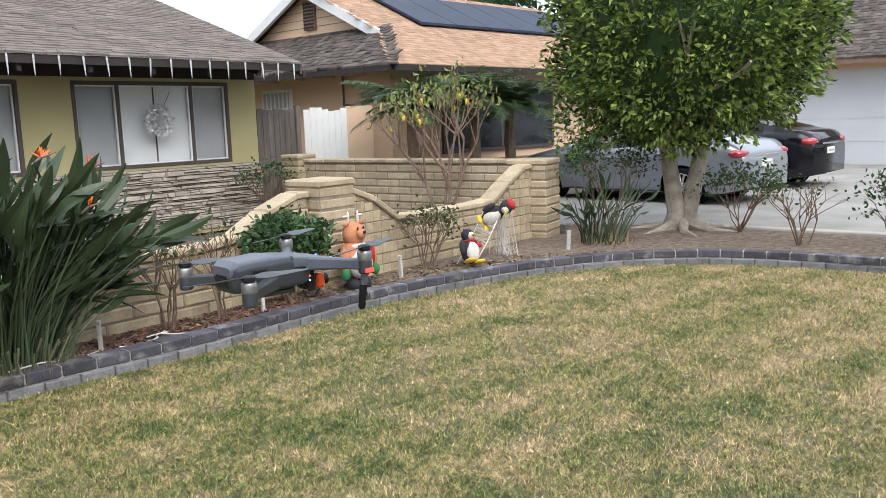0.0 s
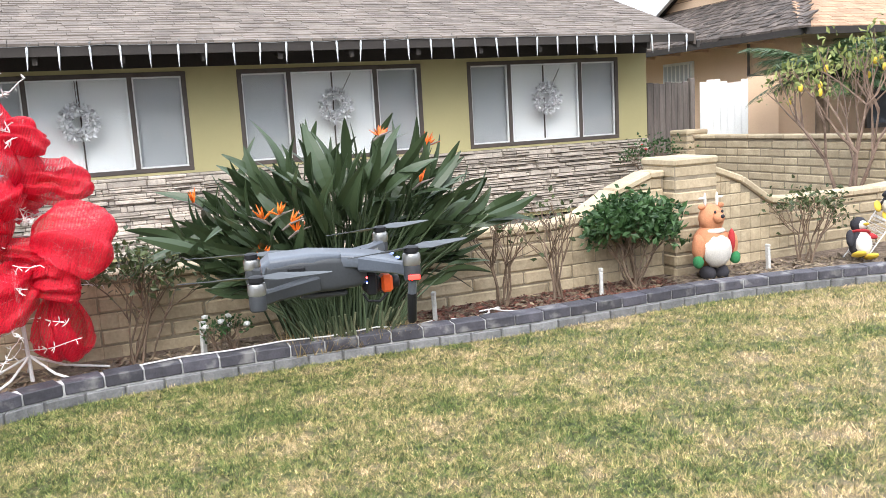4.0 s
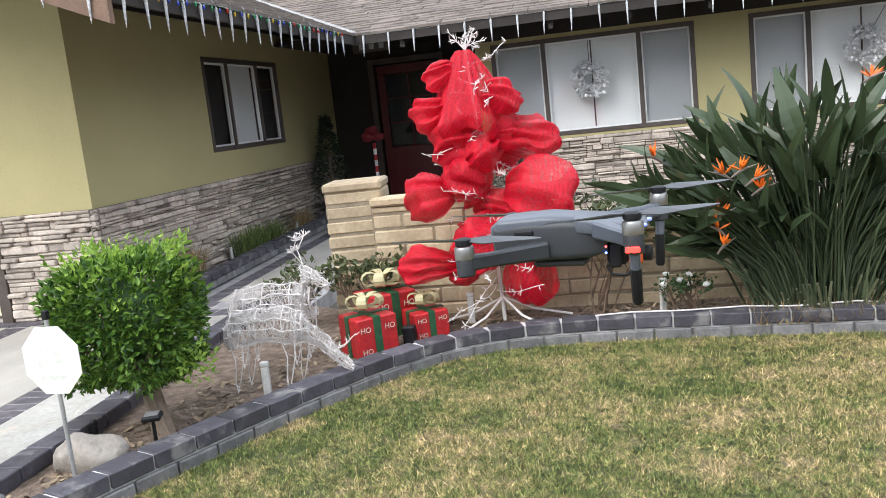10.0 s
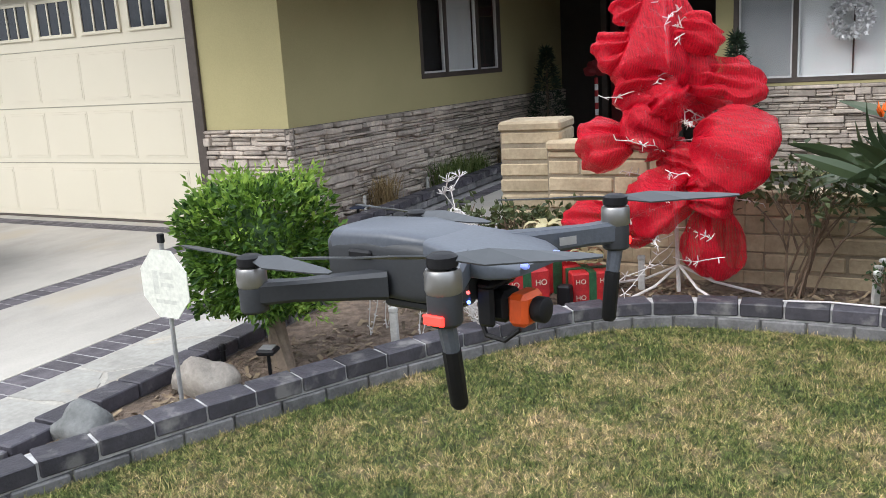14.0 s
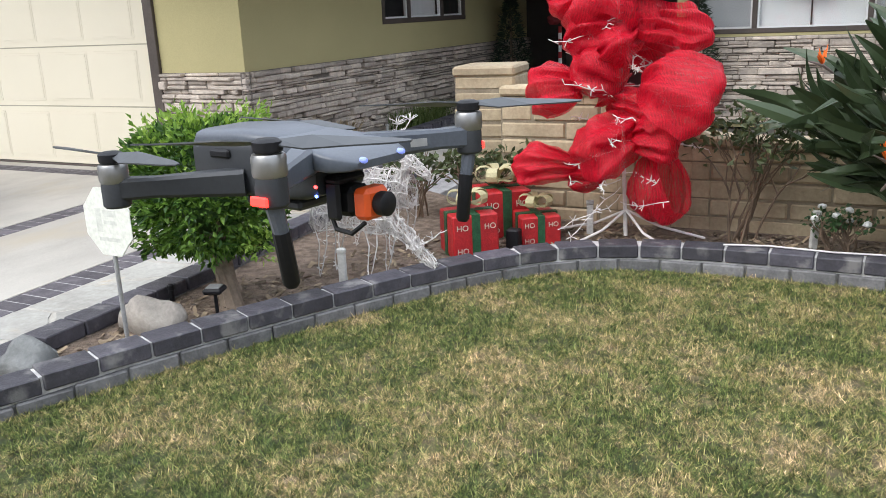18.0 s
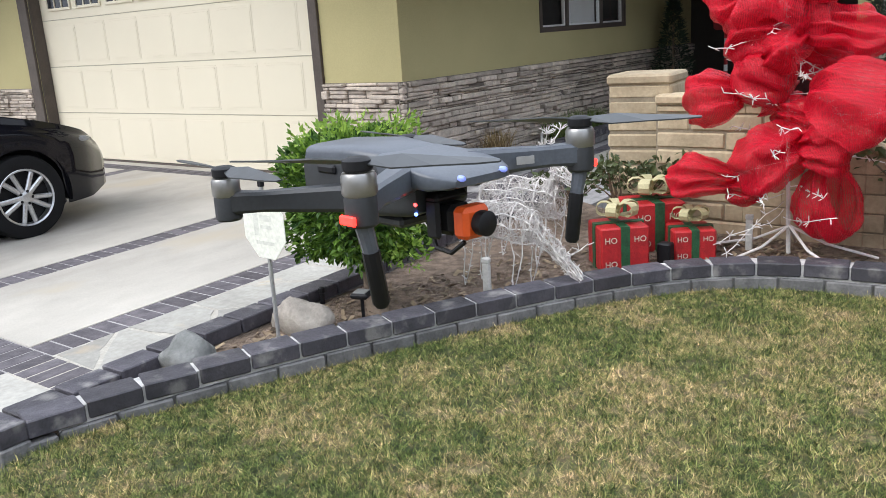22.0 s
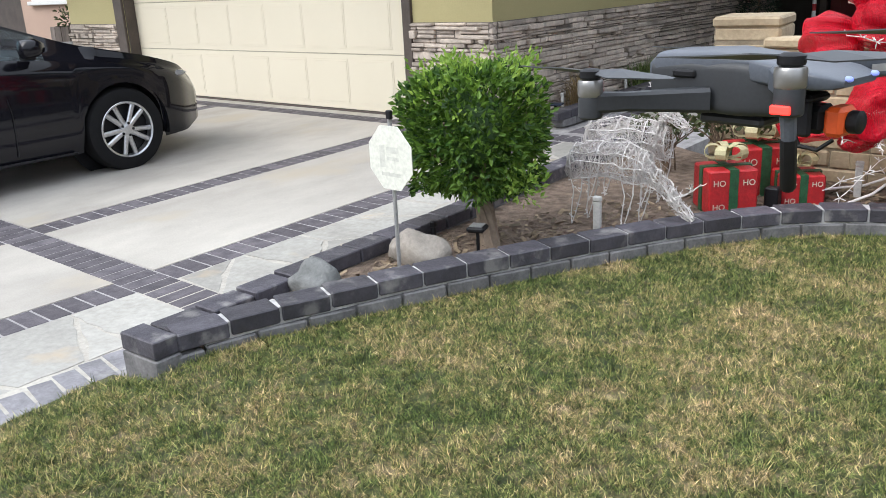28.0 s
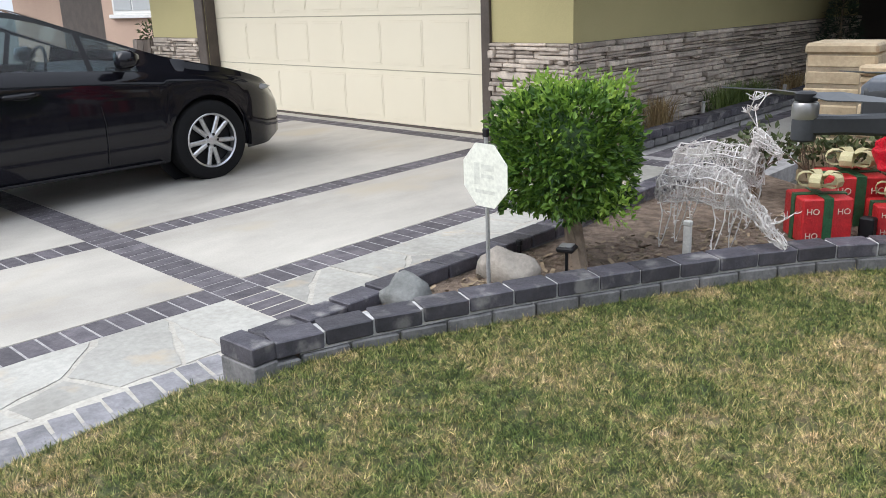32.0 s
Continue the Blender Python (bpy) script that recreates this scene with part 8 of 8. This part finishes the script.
# ---- entry porch ----
# door red lowered to carry the shade of the porch
RED_DOOR = mat("shaded_red_door", (0.12, 0.008, 0.011), (0.10, 0.007, 0.009), rough=0.35, scale=3, bump=0.03)
dd = thing("door_1", "red front door with six glass panes, closed, darkened as porch shade", "door", kind="structure", at=(-1.70, 11.24, 0.1))
DW2, DH2 = 0.88, 2.0
part("door_leaf", boxes((0, DW2, 0, 0.045, 0, 0.86), (0, DW2, 0, 0.045, 1.88, DH2), (0, 0.11, 0, 0.045, 0.86, 1.88), (DW2 - 0.11, DW2, 0, 0.045, 0.86, 1.88), bevel=0.003), RED_DOOR, dd)
part("door_panel", boxes((0.12, 0.76, -0.008, 0.0, 0.14, 0.74), bevel=0.007), RED_DOOR, dd)
for c in range(2):
    for r_ in range(3):
        part("pane", boxes((0.12 + c * 0.325, 0.435 + c * 0.325, 0.015, 0.02, 0.87 + r_ * 0.335, 1.195 + r_ * 0.335)), mat_dark_pane, dd)
part("glazing_bar", boxes((0.43, 0.45, 0.0, 0.03, 0.86, 1.88), (0.11, 0.77, 0.0, 0.03, 1.19, 1.21), (0.11, 0.77, 0.0, 0.03, 1.53, 1.55), bevel=0.002), RED_DOOR, dd)
bm = bmesh.new()
blob(bm, (0.82, -0.05, 0.92), (0.03, 0.035, 0.03), 1, 0, 2)
part("door_knob", bm, CHROME, dd, "dark metal knob", smooth=True)
setting("door_frame", boxes((-1.80, -1.72, 11.15, 11.25, 0.05, 2.2), (-0.80, -0.72, 11.15, 11.25, 0.05, 2.2), (-1.72, -0.80, 11.15, 11.25, 2.12, 2.2), bevel=0.004), BROWN, "dark brown door frame", "door frame")
setting("porch_step", boxes((GX, 0.02, 9.6, 11.2, 0, 0.14), bevel=0.01), CONCRETE, "concrete porch step", "step")
pt_mat = mat("dark_fir", (0.02, 0.045, 0.02), (0.01, 0.022, 0.01), rough=0.8, island=0.4)


def porch_tree(at, tall):
    t = thing("potted_fir", "small dark green potted fir tree on the porch", "tree", group="potted firs", at=at)
    bm = bmesh.new()
    lathe(bm, [(0.12, 0), (0.15, 0.24), (0.16, 0.26), (0.13, 0.26)], 16)
    part("pot", bm, BROWN, t, "brown pot")
    bm = bmesh.new()
    tube(bm, [(0, 0, 0.2), (0, 0, tall)], [0.02, 0.006], 6)
    part("trunk", bm, BARK, t)
    q = random.Random(6)
    spots = []
    for i in range(1500):
        u = q.random() ** 0.7
        a, rr = q.uniform(0, 6.28), (1 - u) * 0.30 + 0.02
        spots.append(((rr * math.cos(a) * q.uniform(0.4, 1), rr * math.sin(a) * q.uniform(0.4, 1), 0.3 + u * (tall - 0.3)), (math.cos(a), math.sin(a), 0.2)))
    leaf_cloud("needles", spots, pt_mat, t, (0.05, 0.1), 0.18, 3)["kind"] = "stuff"
    return t


porch_tree((-2.08, 9.9, 0.14), 1.32)
porch_tree((0.30, 9.05, 0.02), 1.45)
cc = thing("candy_cane_post", "red and white striped candy cane post with a bow", "holiday ornament", at=(-1.52, 10.1, 0.14))
bm = bmesh.new()
lathe(bm, [(0.09, 0), (0.09, 0.03), (0.02, 0.04)], 14)
part("base", bm, BROWN, cc)
for k in range(12):
    bm = bmesh.new()
    tube(bm, [(0, 0, 0.04 + k * 0.075), (0, 0, 0.115 + k * 0.075)], 0.022, 10)
    part("stripe", bm, RED_PLUSH if k % 2 else WHITE, cc)
bm = bmesh.new()
for s in (-1, 1):
    blob(bm, (0.07 * s, -0.02, 1.02), (0.08, 0.04, 0.055), 2, 0.4, 2)
blob(bm, (0, -0.03, 1.10), (0.09, 0.05, 0.06), 4, 0.5, 2)
# porch shade is worked into the bow's red
part("bow", bm, mat("shaded_red_bow", (0.22, 0.015, 0.02), rough=0.7), cc, "red bow")
setting("entry_board", boxes((-1.40, -0.95, 9.28, 9.30, 2.16, 2.30)), BROWN, "dark wooden board above the entry", "sign")
for k in range(3):
    setting("board_bar", boxes((-1.32 + k * 0.12, -1.26 + k * 0.12, 9.27, 9.28, 2.19, 2.27)), STEEL, "small pale bar on the board", "sign")

# ---- planter strip beside the garage ----
setting("side_bed", boxes((GX + 0.07, -1.98, 5.5, 10.0, 0.0, 0.13)), SOIL, "brown soil strip beside the stone wall", "soil")
for i, (x, y, c) in enumerate(((-2.16, 6.2, BLADE_DRY), (-2.14, 7.3, BLADE_GREEN), (-2.14, 8.0, BLADE_GREEN), (-2.16, 8.9, BLADE_DRY), (-2.16, 7.65, BLADE_GREEN))):
    t = thing("ornamental_grass", "tuft of ornamental grass, " + ("dry and tawny" if c is BLADE_DRY else "green and arching"), "grass", group="ornamental grasses", at=(x, y, 0.12))
    q = random.Random(i)
    verts, faces = [], []
    for k in range(260):
        a, u = q.uniform(0, 6.28), q.random()
        p = Vector((q.gauss(0, 0.05), q.gauss(0, 0.07), 0))
        e = p + Vector((math.cos(a) * 0.2 * u, math.sin(a) * 0.3 * u, 0.34 * q.uniform(0.6, 1)))
        m = (p + e) / 2 + Vector((0, 0, 0.06))
        s = Vector((math.sin(a), -math.cos(a), 0)) * 0.003
        n0 = len(verts)
        verts += [tuple(p - s), tuple(p + s), tuple(m + s), tuple(m - s), tuple(e)]
        faces += [(n0, n0 + 1, n0 + 2, n0 + 3), (n0 + 3, n0 + 2, n0 + 4)]
    tagged(mesh_from("blades", verts, faces, c, t), kind="stuff")
sp = thing("solar_light", "small black solar panel light on the bed corner", "garden light", at=(-2.05, 5.62, 0.12), turn=20)
part("panel", boxes((-0.06, 0.06, -0.05, 0.05, 0.12, 0.135), bevel=0.004), PANEL, sp)
part("post", boxes((-0.01, 0.01, -0.01, 0.01, -0.02, 0.12)), BLACK, sp)

# ---- mulch, fallen leaves and the light cable ----
q = random.Random(17)


def strewn(name, label, category, material, count, x0, x1):
    """Small flat bits lying about on the bed."""
    verts, faces = [], []
    for i in range(count):
        x = q.uniform(x0, x1)
        y = np.interp(x, curb_x[: int(np.argmax(curb_x)) + 1], curb_y[: int(np.argmax(curb_x)) + 1]) + q.uniform(0.14, 0.85 if x > 0.5 else 1.6)
        if y > 4.5 or x < -0.72:
            continue
        a, L, w = q.uniform(0, 6.28), q.uniform(0.006, 0.03), q.uniform(0.003, 0.010)
        d, s = Vector((math.cos(a), math.sin(a), q.gauss(0, 0.25))) * L, Vector((-math.sin(a), math.cos(a), q.gauss(0, 0.25))) * w
        p = Vector((x, y, SOIL_Z + q.uniform(0.003, 0.014)))
        n0 = len(verts)
        verts += [tuple(p - d - s), tuple(p + d - s), tuple(p + d + s), tuple(p - d + s)]
        faces.append((n0, n0 + 1, n0 + 2, n0 + 3))
    tagged(mesh_from(name, verts, faces, material), label, category, kind="stuff")


strewn("bark_mulch", "reddish brown bark chips strewn over the bed", "mulch", MULCH, 3600, 2.9, 5.1)
strewn("leaf_litter", "dry brown leaf litter strewn over the bed", "litter", LITTER, 6500, -0.7, 8.0)
bm = bmesh.new()
tube(bm, [(1.42, 3.99, 0.197), (1.62, 4.02, 0.199), (1.9, 4.00, 0.198), (2.2, 4.02, 0.199), (2.45, 3.97, 0.198), (2.75, 4.0, 0.2), (3.0, 4.08, 0.15), (3.2, 4.2, 0.135)], 0.0045, 6)
tagged(part("white_cable", bm, WIRE_WHITE), "thin white light cable lying along the curb", "cable")
bm = bmesh.new()
line = [Vector((3.3, 4.15, 0.14))]
for i in range(22):
    line.append(line[-1] + Vector((q.gauss(0.02, 0.05), q.gauss(0, 0.05), 0)))
    line[-1].y = min(4.35, max(4.0, line[-1].y))
tube(bm, line, 0.005, 5)
tagged(part("white_cable", bm, WIRE_WHITE), "tangled white light cable on the mulch", "cable")


# ---- across the street, behind the view: unseen, added to dim reflections and low light ----
setting("street", boxes((-60, 60, -17, -8.5, -0.2, -0.02)), mat("street_asphalt", (0.07, 0.07, 0.072), (0.045, 0.045, 0.047), rough=0.95, scale=1.5, fine=80, bump=0.4, world=True), "grey asphalt street", "road")
setting("sidewalk", boxes((-60, 60, -8.5, -7.0, -0.2, 0.0)), CONCRETE, "pale concrete sidewalk", "pavement")
for k, (x, w, m) in enumerate(((-26, 13, PINK), (-9, 12, SALMON), (7, 13, STUCCO), (24, 13, PINK))):
    h = thing("street_house", "unseen single storey stucco house added across the street to darken reflections", "house", group="houses across the street", at=(x, -27, 0))
    part("wall", boxes((-w / 2, w / 2, 0, 8, 0, 2.8)), m, h)
    bm = bmesh.new()
    slab(bm, [(-w / 2 - 0.6, 8.7, 2.8), (w / 2 + 0.6, 8.7, 2.8), (w / 2 + 0.6, 4, 4.7), (-w / 2 - 0.6, 4, 4.7)], 0.15)
    slab(bm, [(-w / 2 - 0.6, -0.7, 2.8), (w / 2 + 0.6, -0.7, 2.8), (w / 2 + 0.6, 4, 4.7), (-w / 2 - 0.6, 4, 4.7)], 0.15)
    part("roof", bm, SHAKE, h)
    part("garage_door", boxes((-w / 2 + 0.8, -w / 2 + 5.2, 8.0, 8.06, 0, 2.2)), CREAM, h)
    part("window", boxes((0.8, 4.2, 8.0, 8.05, 0.9, 2.1)), mat_dark_pane, h)
    t = thing("street_tree", "unseen green tree added before the houses across the street", "tree", group="street trees", at=(x + 8.2, -18.5, -0.1))
    bm = bmesh.new()
    tube(bm, [(0, 0, 0), (0.1, 0, 2.0), (0, 0.1, 3.6)], [0.22, 0.17, 0.1], 8)
    part("trunk", bm, BARK, t)
    leaf_cloud("crown", shell_spots(random.Random(40 + k), 1500, (0, 0, 4.4), (2.6, 2.4, 2.2), 2, 0.4), LEAF_DARK, t, (0.25, 0.45), 0.6, 40 + k)["kind"] = "stuff"


# ---- paving: brick bands and slabs ----
def ground_z(y):
    return 0.022 * max(0.0, y - 1.5)


def brick_mesh(name, w, d, h, material, bev=0.006):
    bm = boxes((-w / 2, w / 2, -d / 2, d / 2, 0, h), bevel=bev)
    me = bpy.data.meshes.new(name)
    bm.to_mesh(me)
    bm.free()
    me.materials.append(material)
    return me


drive = thing("driveway", "pale concrete driveway panels framed by dark brick bands", "driveway", kind="structure")
bands_x = [-1.70, -3.07, -6.10]


def slab_panel(x0, x1, y0, y1, material, name="panel"):
    bm = bmesh.new()
    ys = [y0, *[y for y in (1.5,) if y0 < y < y1], y1]
    for a, b in zip(ys, ys[1:]):
        top = [bm.verts.new((x, y, ground_z(y))) for x, y in ((x0, a), (x1, a), (x1, b), (x0, b))]
        low = [bm.verts.new((v.co.x, v.co.y, -0.2)) for v in top]
        bm.faces.new(top)
        for i in range(4):
            bm.faces.new([top[i], low[i], low[(i + 1) % 4], top[(i + 1) % 4]])
    bmesh.ops.recalc_face_normals(bm, faces=bm.faces)
    return part(name, bm, material, drive)


slab_panel(-12.0, -0.70, -9.0, 11.3, DRIVE_MORTAR, "mortar_bed").location.z = -0.004
edges = [-12.0, *[b for b in reversed(bands_x)], -1.70]
for a, b in zip(edges, edges[1:]):
    for y0, y1 in ((-9.0, 1.525), (1.735, 5.06)):
        if b - a > 0.3:
            slab_panel(a + 0.105 if a > -11 else a, b - 0.105, y0, y1, CONCRETE)
slab_panel(-12.0, GX, 5.26, 5.50, CONCRETE)
slab_panel(-1.595, -0.98, 5.5, 11.2, CONCRETE, "walk_panel")
BR = brick_mesh("brick", 0.198, 0.0905, 0.05, PAVER, 0.003)
BRX = brick_mesh("brick", 0.0905, 0.20, 0.05, PAVER, 0.003)
BRE = brick_mesh("brick", 0.198, 0.0905, 0.05, PAVER_PALE, 0.005)


def lay(me, x, y, turn=0.0, name="brick"):
    ob = new(name, me)
    ob.parent = drive
    ob.matrix_basis = pose(x, y, ground_z(y) - 0.0515, math.degrees(math.atan(0.022)) if y > 1.5 and not turn else 0, 0, turn)
    return ob


for bx, y_start in ((-1.70, -4.5), (-3.07, -4.5), (-6.1, 2.4)):
    y = 1.477
    while y > y_start:
        lay(BR, bx, y)
        y -= 0.1
    y = max(1.783, y_start)
    while y < 5.05:
        lay(BR, bx, y)
        y += 0.1
x = -7.0
while x < -0.86:
    lay(BRX, x, 1.63)
    x += 0.1
x = -8.4
while x < -1.0:
    lay(BR, x, 5.16, 90)
    x += 0.1
y = -2.2
while y < 1.2:
    lay(BRE, drive_edge(y) - 0.11, y).rotation_euler.z = -0.14 + 0.03 * math.sin(y * 37)
    y += 0.1
y = 5.4
while y < 10.8:
    lay(BR, -1.66, y)
    if y > 5.6 and int(y * 10) % 13 < 1:
        for k in range(6):
            lay(BRX, -1.5 + k * 0.1, y)
    y += 0.1
# flagstones between the brick bands and beside the planter
slab_panel(-1.595, -0.90, -4.0, 5.05, FLAG_BED, "flag_bed").location.z = -0.0032
fr = random.Random(5)


def clip_cell(poly, mid, way):
    """The part of a convex outline on the near side of a line."""
    out = []
    for (p, q) in zip(poly, poly[1:] + poly[:1]):
        dp, dq = (p - mid).dot(way), (q - mid).dot(way)
        if dp <= 0:
            out.append(p)
        if (dp < 0 < dq) or (dq < 0 < dp):
            out.append(p.lerp(q, dp / (dp - dq)))
    return out


def crazy_paving(y_lo, y_hi, right):
    """Irregular flat stones fitted between the brick band and the border."""
    seeds, y = [], y_lo + 0.1
    while y < y_hi:
        seeds.append(Vector((fr.choice((-1.55, -1.4, -1.1, -0.95)) + fr.uniform(-0.06, 0.06), y)))
        y += fr.uniform(0.12, 0.30)
    for s in seeds:
        poly = [Vector(p) for p in ((-1.595, y_lo), (right(y_lo), y_lo), (right(y_hi), y_hi), (-1.595, y_hi))]
        for o in seeds:
            if o is not s and poly:
                way = (o - s).normalized()
                poly = clip_cell(poly, (s + o) / 2 - way * 0.006, way)
        if len(poly) < 3:
            continue
        c = sum(poly, Vector((0, 0))) / len(poly)
        rim = []
        for p, q in zip(poly, poly[1:] + poly[:1]):
            k = max(1, int((q - p).length / 0.07))
            for j in range(k):
                e = p.lerp(q, j / k)
                rim.append(e + (c - e).normalized() * abs(fr.gauss(0, 0.013)))
        bm = bmesh.new()
        prism(bm, [(p.x, p.y) for p in rim], -0.05, fr.uniform(-0.001, 0.002))
        for v in bm.verts:
            v.co.z += ground_z(v.co.y) - 0.0015
        part("flagstone", bm, FLAG, drive)


crazy_paving(-4.0, 1.2, lambda y: drive_edge(y) - 0.215)
crazy_paving(1.2, 1.525, lambda y: -0.90)
crazy_paving(1.735, 5.05, lambda y: -0.90)

# ---- brick curbs ----
curb = thing("lawn_curb", "two courses of dark grey bricks with pale mortar edging the lawn", "curb", kind="structure")
CB = brick_mesh("brick", 0.186, 0.13, 0.062, BRICK, 0.0045)
CB_LOW = brick_mesh("brick", 0.186, 0.122, 0.06, BRICK_LOW, 0.006)
run = resample(CURB, 0.0975)
def dip(x, y):
    """How far the curb sinks towards its tip at the drive."""
    return -0.036 * min(1.0, max(0.0, (1.95 - y) / 0.9)) if x < 1 else 0.0


verts, faces = [], []
fine = [(p, a) for p, a in CURB_LINE if p.y > -3.5][1:]
for i, (p, a) in enumerate(fine):
    nx, ny = -math.sin(a), math.cos(a)
    verts += [(p.x + nx * d, p.y + ny * d, z + dip(p.x, p.y)) for d, z in ((0.012, 0.116), (0.012, 0.1835), (0.112, 0.1835), (0.112, 0.116))]
    if i:
        k = 4 * i
        faces += [(k - 4 + j, k - 4 + (j + 1) % 4, k + (j + 1) % 4, k + j) for j in range(4)]
faces += [(3, 2, 1, 0), tuple(len(verts) - 4 + j for j in range(4))]
mesh_from("mortar_core", verts, faces, MORTAR, curb)
verts = [(x, y, -0.04 if z < 0.14 + dip(x, y) else 0.117 + dip(x, y)) for x, y, z in verts]
mesh_from("curb_footing", verts, faces, BRICK_LOW, curb)
cr = random.Random(11)
for i, (p, a) in enumerate(run):
    if p.y < -2.5:
        break
    nx, ny = -math.sin(a), math.cos(a)
    ob = new("brick", CB if i % 2 else CB_LOW)
    ob.parent = curb
    if i % 2:
        ob.matrix_basis = pose(p.x + nx * 0.064, p.y + ny * 0.064, 0.128 + dip(p.x, p.y) + cr.uniform(-0.0015, 0.0015), cr.uniform(-0.6, 0.6), 0, math.degrees(a) + cr.uniform(-0.8, 0.8))
    else:
        ob.matrix_basis = pose(p.x + nx * 0.056, p.y + ny * 0.056, 0.058 + dip(p.x, p.y) + cr.uniform(-0.003, 0.003), 0, 0, math.degrees(a) + cr.uniform(-1, 1))
tip = new("brick", brick_mesh("brick", 0.200, 0.098, 0.066, BRICK, 0.004))
tip.parent = curb
tip.matrix_basis = pose(-0.730, 1.094, 0.102, 0, 0, 3)
tip = new("brick", brick_mesh("brick", 0.205, 0.104, 0.12, BRICK_LOW, 0.004))
tip.parent = curb
tip.matrix_basis = pose(-0.724, 1.093, -0.021, 0, 0, 3)

icurb = thing("planter_curb", "single course of dark grey bricks edging the planter along the drive", "curb", kind="structure")
irun = resample(INNER, 0.195)
for p, a in irun:
    for z, me in ((0.118, CB), (0.0, CB), (0.06, CB_LOW)):
        ob = new("brick", me)
        ob.parent = icurb
        ob.matrix_basis = pose(p.x, p.y, z + 0.3 * ground_z(p.y) + dip(p.x, p.y), 0, 0, math.degrees(a) + cr.uniform(-1, 1))

scurb = thing("side_bed_curb", "dark grey brick curb edging the soil strip beside the stone wall", "curb", kind="structure")
y = 5.45
while y < 9.6:
    for z, me, o in ((0.075, CB, 0.0), (0.012, CB_LOW, 0.09)):
        ob = new("brick", me)
        ob.parent = scurb
        ob.matrix_basis = pose(-1.915, y + o, z + ground_z(y), 0, 0, 90 + cr.uniform(-1, 1))
    y += 0.195
